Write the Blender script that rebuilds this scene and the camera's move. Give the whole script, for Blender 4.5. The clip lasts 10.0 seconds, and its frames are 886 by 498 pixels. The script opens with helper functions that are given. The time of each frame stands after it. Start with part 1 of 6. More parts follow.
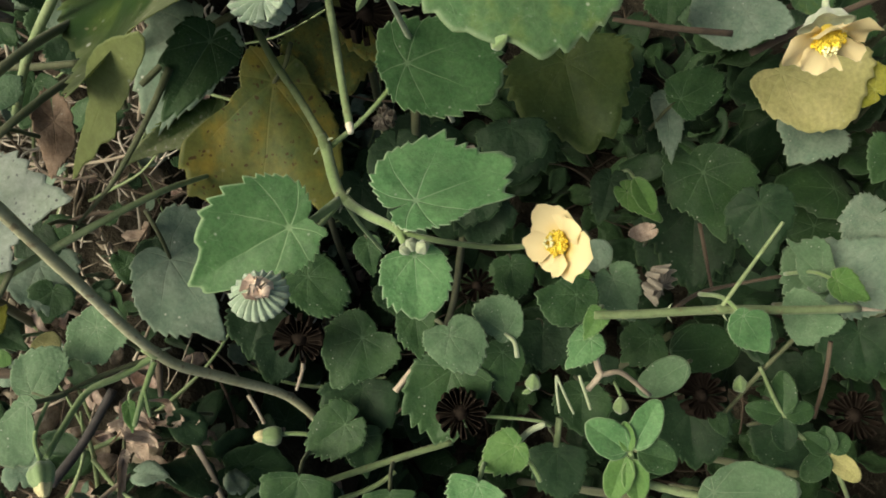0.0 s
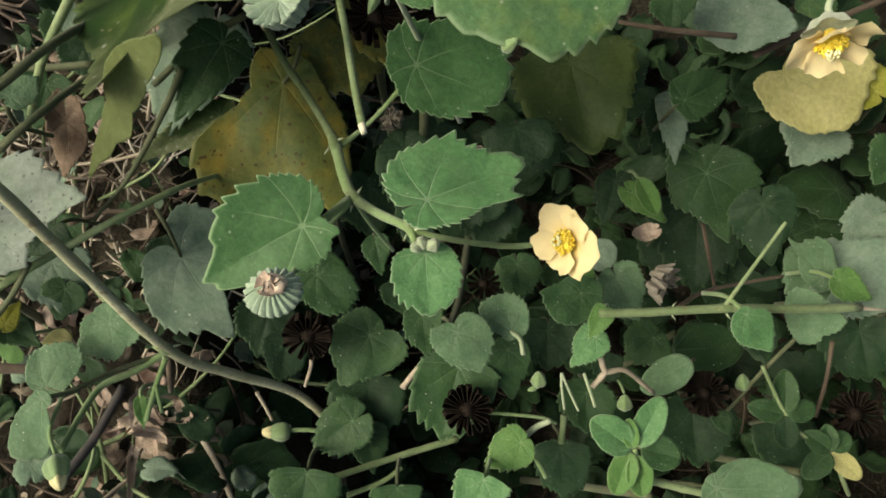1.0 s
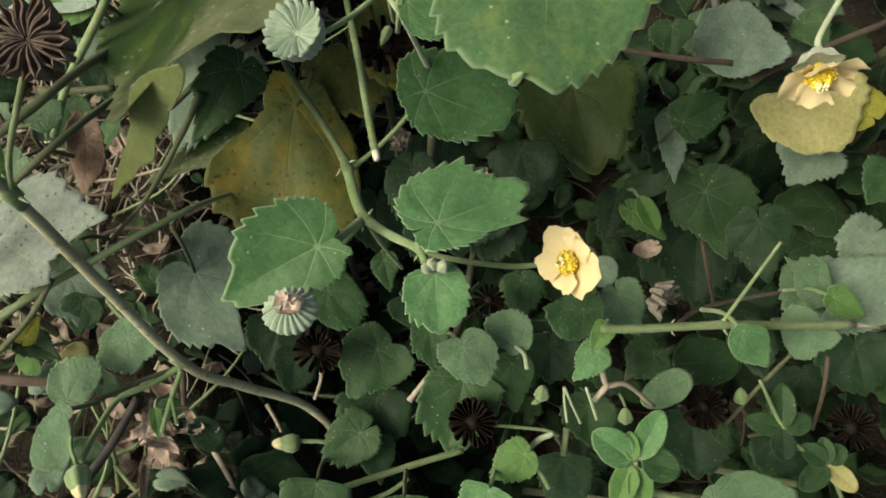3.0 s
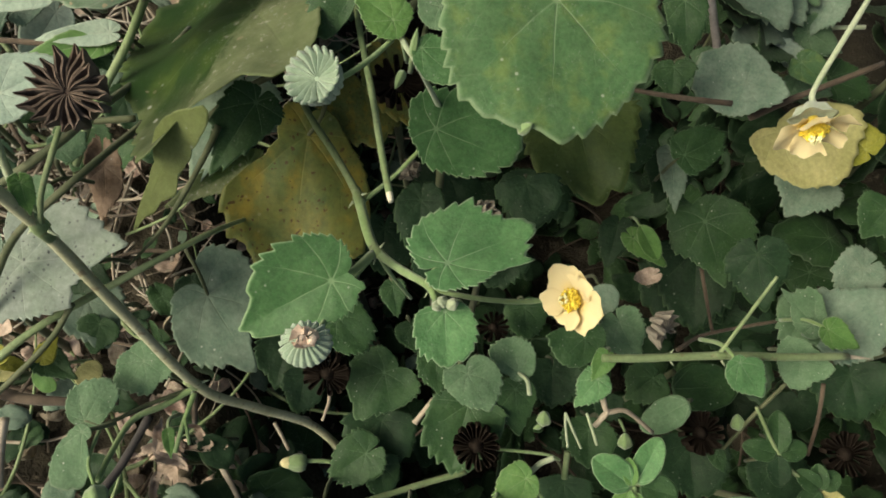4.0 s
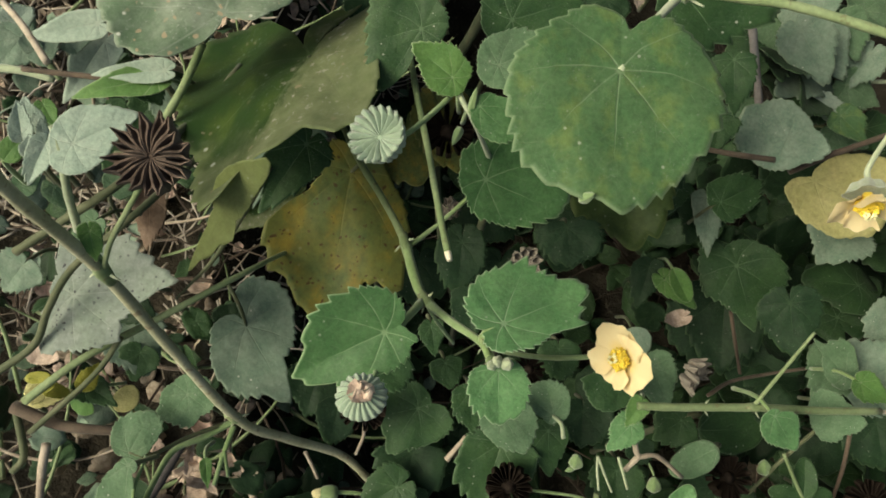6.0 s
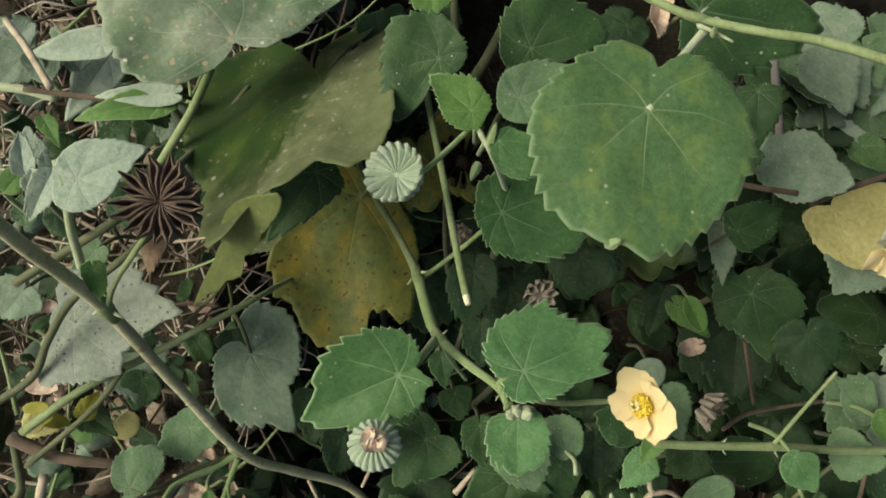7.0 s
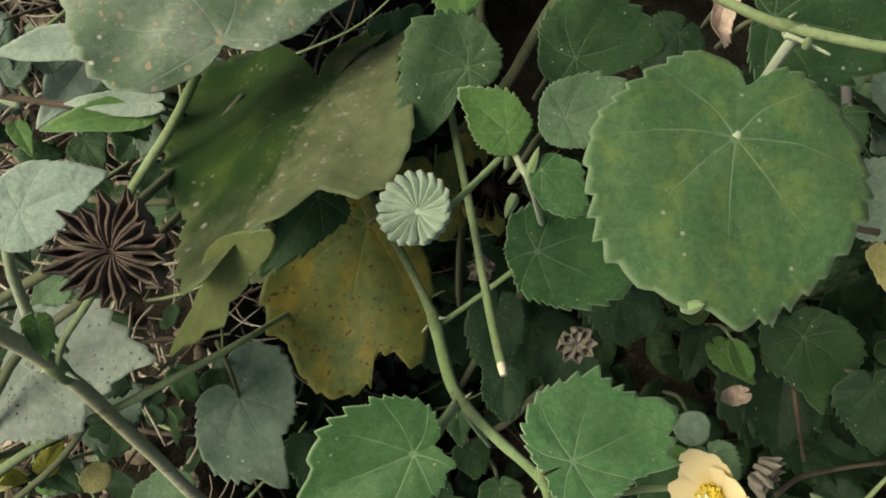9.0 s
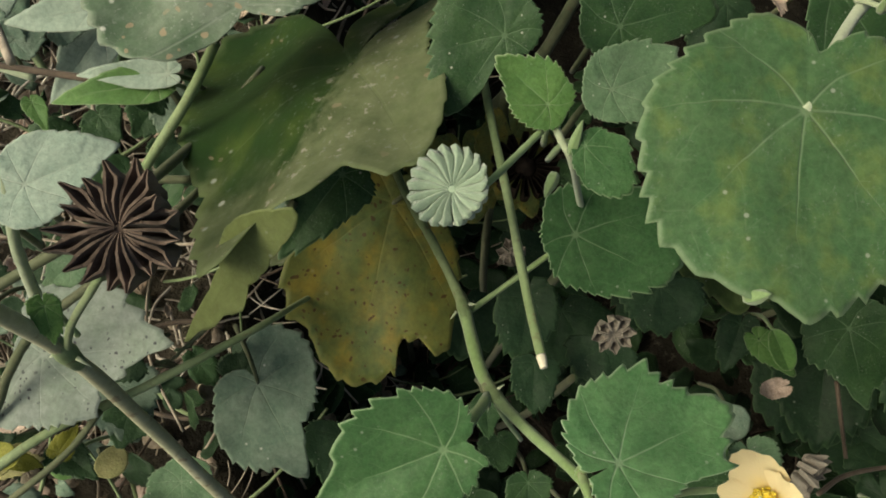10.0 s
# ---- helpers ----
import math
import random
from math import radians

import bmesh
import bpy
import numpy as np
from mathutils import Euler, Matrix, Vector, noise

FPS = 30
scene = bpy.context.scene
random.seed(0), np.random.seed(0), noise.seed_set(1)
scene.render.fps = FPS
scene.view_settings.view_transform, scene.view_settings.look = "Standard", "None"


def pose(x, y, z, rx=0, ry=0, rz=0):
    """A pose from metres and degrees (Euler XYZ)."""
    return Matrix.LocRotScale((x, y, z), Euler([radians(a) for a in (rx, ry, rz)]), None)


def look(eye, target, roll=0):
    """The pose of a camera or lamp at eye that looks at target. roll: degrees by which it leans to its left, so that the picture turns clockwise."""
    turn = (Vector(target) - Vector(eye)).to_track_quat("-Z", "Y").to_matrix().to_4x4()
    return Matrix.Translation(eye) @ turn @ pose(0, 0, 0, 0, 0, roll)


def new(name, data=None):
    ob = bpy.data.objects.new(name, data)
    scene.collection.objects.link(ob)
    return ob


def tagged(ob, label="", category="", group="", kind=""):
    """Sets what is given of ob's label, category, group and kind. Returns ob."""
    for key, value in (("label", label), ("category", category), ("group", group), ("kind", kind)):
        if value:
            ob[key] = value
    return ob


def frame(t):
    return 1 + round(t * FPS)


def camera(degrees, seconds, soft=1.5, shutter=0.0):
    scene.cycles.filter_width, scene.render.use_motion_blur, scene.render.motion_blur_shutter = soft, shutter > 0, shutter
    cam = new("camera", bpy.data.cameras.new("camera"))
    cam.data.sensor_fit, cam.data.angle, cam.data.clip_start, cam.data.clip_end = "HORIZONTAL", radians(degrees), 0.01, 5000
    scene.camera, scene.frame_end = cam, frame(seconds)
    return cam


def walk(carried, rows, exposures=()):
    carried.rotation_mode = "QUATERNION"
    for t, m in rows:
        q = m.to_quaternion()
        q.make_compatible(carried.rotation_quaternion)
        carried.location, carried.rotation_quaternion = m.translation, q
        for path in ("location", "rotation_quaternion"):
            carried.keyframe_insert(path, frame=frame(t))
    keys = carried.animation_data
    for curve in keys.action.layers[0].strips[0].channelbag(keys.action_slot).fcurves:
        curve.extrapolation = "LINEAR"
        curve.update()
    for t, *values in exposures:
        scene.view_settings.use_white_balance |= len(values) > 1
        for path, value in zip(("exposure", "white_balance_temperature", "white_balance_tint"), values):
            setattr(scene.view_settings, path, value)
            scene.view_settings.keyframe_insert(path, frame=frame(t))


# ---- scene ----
cam = camera(65.2, 10.0, soft=1.8)
METRES, EYE, TILT, LEAN, TURN = 0.13, 0.40, -72.0, 0.0, 0.0
ROWS = [
    (0.0, 0.0, 0.0, 0.0, -0.0, -0.0, 0.0),
    (0.5, -0.0062, -0.0206, 0.0001, 0.03, -0.02, -0.11),
    (1.0, -0.0187, -0.0311, -0.0051, 0.1, 0.04, -0.17),
    (1.5, -0.0342, -0.0405, -0.0099, 0.06, 0.21, -0.25),
    (2.0, -0.0263, -0.0463, -0.0171, 0.03, 0.31, -0.16),
    (2.5, -0.029, -0.0672, -0.0062, 0.21, 0.54, -0.08),
    (4.0, -0.056, -0.1779, 0.0874, 0.28, 1.46, -1.14),
    (4.5, -0.0753, -0.1922, 0.1211, 0.26, 1.65, -1.2),
    (5.0, -0.1116, -0.2049, 0.1667, -0.14, 1.5, -2.22),
    (5.5, -0.1548, -0.2277, 0.1974, 0.07, 1.64, -2.67),
    (6.0, -0.1834, -0.2154, 0.2107, 0.55, 1.74, -3.05),
    (7.5, -0.2615, -0.0881, 0.3415, 0.26, 1.92, -4.12),
    (8.0, -0.2857, 0.0066, 0.3519, 0.19, 1.99, -4.65),
    (8.5, -0.3024, 0.0744, 0.3705, -0.21, 2.18, -4.9),
    (9.0, -0.3005, 0.1426, 0.3986, 0.33, 2.35, -4.83),
    (9.5, -0.3237, 0.2166, 0.3857, 1.25, 1.55, -4.95),
    (10.0, -0.3323, 0.2424, 0.3951, 1.75, 0.9, -5.44),
]
EXPOSURES = [(0.0, 0.44, 7400, -5), (5.0, 0.38, 7400, -5), (8.0, 0.24, 7400, -5), (10.0, 0.16, 7400, -5)]
walk(cam, [(t, pose(0, 0, EYE, TILT, LEAN, TURN) @ pose(METRES * x, METRES * y, METRES * z, 90 + pitch, roll, yaw)) for t, x, y, z, yaw, pitch, roll in ROWS], EXPOSURES)

# ---- light: an overcast sky high above the thicket ----
SUN_HEIGHT, SUN_TURN = 44.0, -104.0
world = bpy.data.worlds.new("overcast_sky")
scene.world = world
world.use_nodes = True
wn, wl = world.node_tree.nodes, world.node_tree.links
sky = wn.new("ShaderNodeTexSky")
sky.sky_type = "NISHITA"
sky.sun_disc = False
sky.sun_elevation, sky.sun_rotation = radians(SUN_HEIGHT), radians(SUN_TURN)
sky.air_density, sky.dust_density, sky.ozone_density = 1.0, 6.0, 0.6
wl.new(sky.outputs[0], wn["Background"].inputs[0])
wn["Background"].inputs[1].default_value = 0.095
sun_data = bpy.data.lights.new("sun", "SUN")
sun_data.energy, sun_data.angle, sun_data.color = 2.5, radians(36), (1.0, 0.95, 0.88)
sun = new("sun", sun_data)
e, a = radians(SUN_HEIGHT), radians(SUN_TURN)
sun.matrix_basis = look((0, 0, 3), (-math.sin(a) * math.cos(e), -math.cos(a) * math.cos(e), 3 - math.sin(e)))


# ---- materials ----
class Nodes:
    """Short hand for building node trees."""

    def __init__(self, name):
        self.mat = bpy.data.materials.new(name)
        self.mat.use_nodes = True
        self.tree = self.mat.node_tree
        self.bsdf = self.tree.nodes["Principled BSDF"]
        self.out = self.tree.nodes["Material Output"]

    def add(self, kind, **sockets):
        n = self.tree.nodes.new(kind)
        for key, value in sockets.items():
            self.plug(value, n.inputs[key.replace("_", " ")])
        return n

    def plug(self, value, socket):
        if isinstance(value, bpy.types.NodeSocket):
            self.tree.links.new(value, socket)
        elif isinstance(value, (tuple, list)) and len(value) == 3 and socket.type == "RGBA":
            socket.default_value = (*value, 1)
        else:
            socket.default_value = value

    def math(self, op, a, b=0.0, c=0.0):
        n = self.tree.nodes.new("ShaderNodeMath")
        n.operation = op
        for v, s in zip((a, b, c), n.inputs):
            self.plug(v, s)
        return n.outputs[0]

    def ramp(self, v, lo, hi, a=0.0, b=1.0):
        n = self.tree.nodes.new("ShaderNodeMapRange")
        n.interpolation_type = "SMOOTHSTEP"
        for value, s in zip((v, lo, hi, a, b), n.inputs):
            self.plug(value, s)
        return n.outputs[0]

    def mix(self, f, a, b, blend="MIX"):
        n = self.tree.nodes.new("ShaderNodeMix")
        n.data_type, n.blend_type = "RGBA", blend
        self.plug(f, n.inputs[0])
        self.plug(a, n.inputs[6])
        self.plug(b, n.inputs[7])
        return n.outputs[2]

    def noise(self, vec, scale, detail=3.0, rough=0.55):
        return self.add("ShaderNodeTexNoise", Vector=vec, Scale=scale, Detail=detail, Roughness=rough).outputs[0]

    def bump(self, height, strength, distance):
        return self.add("ShaderNodeBump", Height=height, Strength=strength, Distance=distance).outputs[0]

    def coords(self):
        return self.tree.nodes.new("ShaderNodeTexCoord").outputs["Object"]

    def random(self):
        return self.tree.nodes.new("ShaderNodeObjectInfo").outputs["Random"]

    def finish(self, colour, rough, normal=None, translucent=0.0, glow_colour=None, spec=0.3, sheen=0.0):
        b = self.bsdf
        self.plug(colour, b.inputs["Base Color"])
        self.plug(rough, b.inputs["Roughness"])
        b.inputs["Specular IOR Level"].default_value = spec
        b.inputs["Sheen Weight"].default_value = sheen
        b.inputs["Sheen Roughness"].default_value = 0.6
        if normal:
            self.plug(normal, b.inputs["Normal"])
        if translucent:
            t = self.add("ShaderNodeBsdfTranslucent", Color=glow_colour if glow_colour else colour)
            m = self.tree.nodes.new("ShaderNodeMixShader")
            m.inputs[0].default_value = translucent
            self.tree.links.new(b.outputs[0], m.inputs[1])
            self.tree.links.new(t.outputs[0], m.inputs[2])
            self.tree.links.new(m.outputs[0], self.out.inputs[0])
        return self.mat


def leaf_material(name, base, second, vein, vein_amount=0.55, spots=0.0, spot_colour=(0.1, 0.05, 0.02), dust=0.25,
                  dust_colour=(0.42, 0.44, 0.40), holes=0.0, rough=0.5, translucent=0.15, blotch=0.0, blotch_colour=(0.2, 0.2, 0.05), pale_sheen=None, sparse=0.35, sheen=0.04, spot_scale=17, cover=0.36, margin=0.45, through_colour=None):
    """Mallow leaf: palmate veins from the leaf's own coordinates, mottling, specks and fine hair."""
    n = Nodes(name)
    uv = n.tree.nodes.new("ShaderNodeUVMap")
    uv.uv_map = "blade"
    rim = n.tree.nodes.new("ShaderNodeUVMap")
    rim.uv_map = "rim"
    xyz = n.add("ShaderNodeSeparateXYZ", Vector=uv.outputs[0])
    x, y = xyz.outputs[0], xyz.outputs[1]
    edge = n.add("ShaderNodeSeparateXYZ", Vector=rim.outputs[0]).outputs[0]
    rnd = n.tree.nodes.new("ShaderNodeNewGeometry").outputs["Random Per Island"]
    place = n.add("ShaderNodeVectorMath", )
    place.operation = "ADD"
    n.plug(uv.outputs[0], place.inputs[0])
    n.plug(n.add("ShaderNodeCombineXYZ", X=n.math("MULTIPLY", rnd, 37.0), Y=n.math("MULTIPLY", rnd, 91.0), Z=0.0).outputs[0], place.inputs[1])
    here = place.outputs[0]
    wob = n.math("MULTIPLY", n.math("SUBTRACT", n.noise(here, 2.5, 2.0), 0.5), 0.20)
    r = n.math("SQRT", n.math("ADD", n.math("MULTIPLY", x, x), n.math("MULTIPLY", y, y)))
    phi = n.math("ADD", n.math("MULTIPLY", n.math("ARCTAN2", y, x), n.math("MULTIPLY_ADD", r, 0.28, 0.92)), wob)
    w = n.math("WRAP", phi, 0.40, -0.40)
    across = n.math("ABSOLUTE", n.math("MULTIPLY", r, n.math("SINE", w)))
    along = n.math("MULTIPLY", r, n.math("COSINE", w))
    width = n.math("MULTIPLY_ADD", n.math("MINIMUM", r, 1.0), -0.0062, 0.0080)
    main = n.math("MULTIPLY", n.ramp(n.math("DIVIDE", across, width), 0.35, 1.25, 1.0, 0.0), n.ramp(r, 0.22, 0.85, 1.0, 0.18))
    main = n.math("MULTIPLY", main, n.ramp(n.noise(here, 3.4, 2.0), 0.30, 0.55, 0.35, 1.0))
    main = n.math("MAXIMUM", main, n.ramp(r, 0.018, 0.045, 1.0, 0.0))
    bow = n.math("MULTIPLY", n.noise(here, 4.0, 2.0), 0.16)
    side = n.math("FRACT", n.math("MULTIPLY", n.math("ADD", n.math("SUBTRACT", along, n.math("MULTIPLY", across, 0.80)), bow), 3.1))
    side = n.math("MULTIPLY", n.ramp(n.math("ABSOLUTE", n.math("SUBTRACT", side, 0.5)), 0.006, 0.028, 0.30, 0.0), n.ramp(n.noise(here, 5.5, 2.0), 0.42, 0.60))
    cell = n.tree.nodes.new("ShaderNodeTexVoronoi")
    cell.feature = "DISTANCE_TO_EDGE"
    n.plug(here, cell.inputs["Vector"])
    cell.inputs["Scale"].default_value = 22
    net = n.ramp(cell.outputs["Distance"], 0.0, 0.10, 0.13, 0.0)
    veins = n.math("MAXIMUM", main, n.math("MAXIMUM", side, net))
    mottle = n.ramp(n.noise(here, 3.2, 5.0, 0.62), 0.30, 0.70)
    colour = n.mix(mottle, base, second)
    if blotch:
        colour = n.mix(n.math("MULTIPLY", n.ramp(n.noise(here, 5.0, 4.0), 0.46, 0.72), blotch), colour, blotch_colour)
    # Pale tip, and paler +y half: mildew with sky sheen put into the colour
    if pale_sheen:
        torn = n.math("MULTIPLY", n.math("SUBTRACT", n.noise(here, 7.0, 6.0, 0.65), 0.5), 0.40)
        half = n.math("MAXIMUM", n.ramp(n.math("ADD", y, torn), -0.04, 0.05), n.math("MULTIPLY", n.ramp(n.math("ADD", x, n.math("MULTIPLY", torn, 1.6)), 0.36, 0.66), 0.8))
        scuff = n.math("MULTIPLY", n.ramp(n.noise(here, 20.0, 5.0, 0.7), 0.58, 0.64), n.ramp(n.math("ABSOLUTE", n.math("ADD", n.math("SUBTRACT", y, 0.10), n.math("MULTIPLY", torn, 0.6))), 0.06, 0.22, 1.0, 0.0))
        colour = n.mix(n.math("MULTIPLY", half, n.ramp(n.noise(here, 9.0, 5.0, 0.65), 0.30, 0.62, 0.55, 1.0)), colour, pale_sheen)
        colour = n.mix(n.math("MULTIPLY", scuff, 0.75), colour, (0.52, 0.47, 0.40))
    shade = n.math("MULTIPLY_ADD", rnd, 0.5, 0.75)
    colour = n.mix(1.0, colour, n.add("ShaderNodeCombineColor", Red=shade, Green=n.math("MULTIPLY_ADD", rnd, 0.35, 0.82), Blue=shade).outputs[0], "MULTIPLY")
    grain = n.ramp(n.noise(here, 17.0, 6.0, 0.7), 0.28, 0.72, 0.80, 1.20)
    colour = n.mix(1.0, colour, n.add("ShaderNodeCombineColor", Red=grain, Green=grain, Blue=grain).outputs[0], "MULTIPLY")
    colour = n.mix(n.math("MULTIPLY", veins, vein_amount), colour, vein)
    fleck = n.ramp(n.noise(here, 46.0, 3.0), 0.56, 0.74)
    colour = n.mix(n.math("MULTIPLY", n.math("MULTIPLY", fleck, n.ramp(n.noise(here, 4.0, 3.0), 0.42, 0.62)), dust), colour, dust_colour)
    drop = n.tree.nodes.new("ShaderNodeTexVoronoi")
    n.plug(here, drop.inputs["Vector"])
    drop.inputs["Scale"].default_value = 9
    pick = n.add("ShaderNodeSeparateColor", Color=drop.outputs["Color"])
    white = n.math("MULTIPLY", n.ramp(drop.outputs["Distance"], 0.06, 0.14, 1.0, 0.0), n.math("GREATER_THAN", pick.outputs[0], 0.70))
    colour = n.mix(n.math("MULTIPLY", white, min(1.0, dust * 2.0)), colour, (0.55, 0.56, 0.50))
    if spots:
        warp = n.add("ShaderNodeTexNoise", Vector=here, Scale=7.0, Detail=2.0)
        bent = n.tree.nodes.new("ShaderNodeVectorMath")
        bent.operation = "MULTIPLY_ADD"
        n.plug(warp.outputs["Color"], bent.inputs[0])
        bent.inputs[1].default_value = (0.12, 0.12, 0.0)
        n.plug(here, bent.inputs[2])
        sp = n.tree.nodes.new("ShaderNodeTexVoronoi")
        n.plug(bent.outputs[0], sp.inputs["Vector"])
        sp.inputs["Scale"].default_value = spot_scale
        size = n.add("ShaderNodeSeparateColor", Color=sp.outputs["Color"])
        lim = n.math("MULTIPLY", size.outputs[0], 0.40)
        dot = n.math("MULTIPLY", n.ramp(n.math("SUBTRACT", sp.outputs["Distance"], lim), -0.07, 0.0, 1.0, 0.0),
                     n.math("MULTIPLY", n.ramp(n.noise(here, 2.6, 2.0), cover, cover + 0.2), n.math("GREATER_THAN", size.outputs[1], sparse)))
        colour = n.mix(n.math("MULTIPLY", dot, spots), colour, spot_colour)
    colour = n.mix(n.math("MULTIPLY", n.ramp(edge, 0.96, 0.995), margin), colour, vein)
    relief = n.math("ADD", n.math("MULTIPLY", n.math("MAXIMUM", main, side), -0.45), n.math("MULTIPLY", n.noise(here, 11.0, 4.0), 1.6))
    normal = n.bump(relief, 0.5, 0.0005)
    glow = n.mix(0.6, colour, through_colour if through_colour else second)
    return n.finish(colour, n.math("MULTIPLY_ADD", n.noise(here, 8.0, 3.0), 0.25, rough - 0.10), normal, translucent, glow, 0.22, sheen)


def fibre_material(name, base, second, rough=0.65, scale=160.0, spec=0.25, sheen=0.1, stretch=0.15, specks=0.0, speck_colour=(0.12, 0.05, 0.04)):
    """Stems, twigs and dry parts: streaks, blotches and fine relief."""
    n = Nodes(name)
    co = n.coords()
    rnd = n.random()
    big = n.ramp(n.noise(co, scale * 0.35, 4.0), 0.35, 0.68)
    fine = n.noise(co, scale * 5.0, 3.0)
    colour = n.mix(big, base, second)
    f = n.math("MULTIPLY_ADD", fine, 0.6, 0.68)
    colour = n.mix(1.0, colour, n.add("ShaderNodeCombineColor", Red=f, Green=f, Blue=f).outputs[0], "MULTIPLY")
    g = n.math("MULTIPLY_ADD", rnd, 0.24, 0.90)
    colour = n.mix(1.0, colour, n.add("ShaderNodeCombineColor", Red=g, Green=g, Blue=g).outputs[0], "MULTIPLY")
    if specks:
        s = n.ramp(n.noise(co, scale * 3.0, 2.0), 0.60, 0.70)
        colour = n.mix(n.math("MULTIPLY", s, specks), colour, speck_colour)
    normal = n.bump(fine, 0.35, 0.0005)
    return n.finish(colour, rough, normal, 0.0, None, spec, sheen)


LEAVES = {
    "fresh": leaf_material("leaf_fresh", (0.070, 0.174, 0.066), (0.110, 0.226, 0.094), (0.321, 0.420, 0.276), 0.55, dust=0.14, margin=0.8),
    "green": leaf_material("leaf_green", (0.039, 0.106, 0.036), (0.064, 0.145, 0.053), (0.257, 0.360, 0.207), 0.50, dust=0.16, margin=0.8),
    # Dark green leaf, lowered further: thicket shade is put into its colour
    "mid": leaf_material("leaf_mid_shaded", (0.021, 0.056, 0.020), (0.034, 0.078, 0.026), (0.171, 0.250, 0.149), 0.40, dust=0.30),
    "broad": leaf_material("leaf_broad", (0.054, 0.122, 0.048), (0.075, 0.142, 0.060), (0.268, 0.350, 0.218), 0.42, dust=0.22, blotch=0.75, blotch_colour=(0.120, 0.176, 0.053)),
    "grey": leaf_material("leaf_dusty", (0.137, 0.210, 0.151), (0.210, 0.273, 0.209), (0.268, 0.310, 0.230), 0.35, dust=0.6, rough=0.6),
    "pale": leaf_material("leaf_downy", (0.281, 0.370, 0.301), (0.352, 0.430, 0.356), (0.428, 0.450, 0.391), 0.35, dust=0.3, rough=0.65, sheen=0.2),
    "speckled": leaf_material("leaf_speckled", (0.231, 0.264, 0.237), (0.180, 0.227, 0.181), (0.342, 0.380, 0.333), 0.35, spots=0.9, spot_colour=(0.03, 0.025, 0.04), dust=0.5, rough=0.6, spot_scale=24, sparse=0.2),
    "dusty": leaf_material("leaf_grey_green", (0.083, 0.156, 0.079), (0.122, 0.198, 0.112), (0.257, 0.320, 0.218), 0.45, dust=0.40, rough=0.58, sheen=0.1),
    # Darkest copy of the leaf green: deep thicket shade is put into its colour
    "deep": leaf_material("leaf_deep_shaded", (0.012, 0.034, 0.014), (0.020, 0.049, 0.020), (0.09, 0.15, 0.07), 0.22, dust=0.16),
    "lime": leaf_material("leaf_lime", (0.091, 0.200, 0.057), (0.128, 0.245, 0.071), (0.364, 0.460, 0.276), 0.45, dust=0.08, translucent=0.3, margin=0.8),
    # Dark base and pale half: shade and sky sheen put into the colour
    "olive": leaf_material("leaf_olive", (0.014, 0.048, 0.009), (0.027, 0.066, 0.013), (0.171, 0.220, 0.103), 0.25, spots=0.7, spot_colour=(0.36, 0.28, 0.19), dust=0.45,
                           blotch=0.75, blotch_colour=(0.080, 0.125, 0.023), pale_sheen=(0.190, 0.220, 0.118), sparse=0.72, spot_scale=24, translucent=0.40, through_colour=(0.42, 0.46, 0.14)),
    "underside": leaf_material("leaf_underside", (0.185, 0.225, 0.085), (0.240, 0.280, 0.115), (0.26, 0.30, 0.14), 0.05, dust=0.25, translucent=0.40, through_colour=(0.50, 0.56, 0.20)),
    "scarred": leaf_material("leaf_scarred", (0.081, 0.140, 0.075), (0.221, 0.267, 0.202), (0.321, 0.360, 0.299), 0.40, spots=0.8, spot_colour=(0.40, 0.30, 0.20), dust=1.0, sparse=0.40, spot_scale=21),
    "yellow": leaf_material("leaf_yellow", (0.128, 0.135, 0.032), (0.062, 0.098, 0.030), (0.24, 0.23, 0.08), 0.25, spots=0.85, spot_colour=(0.060, 0.026, 0.010), dust=0.05,
                            blotch=0.7, blotch_colour=(0.230, 0.165, 0.022), spot_scale=30, sparse=0.25, cover=0.22),
    "straw": leaf_material("leaf_straw", (0.450, 0.415, 0.190), (0.380, 0.365, 0.150), (0.42, 0.42, 0.20), 0.35, spots=0.12, dust=0.15),
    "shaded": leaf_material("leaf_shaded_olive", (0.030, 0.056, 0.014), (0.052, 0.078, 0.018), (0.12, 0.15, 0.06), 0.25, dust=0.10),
    "brown": leaf_material("leaf_brown", (0.110, 0.072, 0.050), (0.210, 0.150, 0.115), (0.22, 0.16, 0.11), 0.45, spots=0.4, spot_colour=(0.05, 0.03, 0.02), dust=0.3, rough=0.75, translucent=0.1),
    "lemon": leaf_material("leaf_lemon", (0.230, 0.235, 0.030), (0.300, 0.290, 0.050), (0.5, 0.5, 0.2), 0.3, dust=0.1),
    "dry": leaf_material("leaf_dry", (0.363, 0.269, 0.217), (0.660, 0.532, 0.445), (0.42, 0.32, 0.24), 0.45, spots=0.3, spot_colour=(0.07, 0.04, 0.025), dust=0.3, rough=0.75, translucent=0.1),
}
STEM = fibre_material("stem_green", (0.150, 0.205, 0.092), (0.235, 0.290, 0.155), specks=0.45, speck_colour=(0.13, 0.085, 0.05), scale=110.0)
STEM_TAN = fibre_material("stem_tan", (0.385, 0.370, 0.235), (0.490, 0.475, 0.335), specks=0.6, speck_colour=(0.16, 0.10, 0.06), scale=110.0)
STEM_YOUNG = fibre_material("stem_young", (0.155, 0.235, 0.085), (0.210, 0.290, 0.135), sheen=0.3)
STEM_DARK = fibre_material("stem_dark", (0.065, 0.078, 0.038), (0.110, 0.118, 0.065), specks=0.2)
STEM_PALE = fibre_material("stem_downy", (0.300, 0.350, 0.220), (0.360, 0.400, 0.280), sheen=0.4)
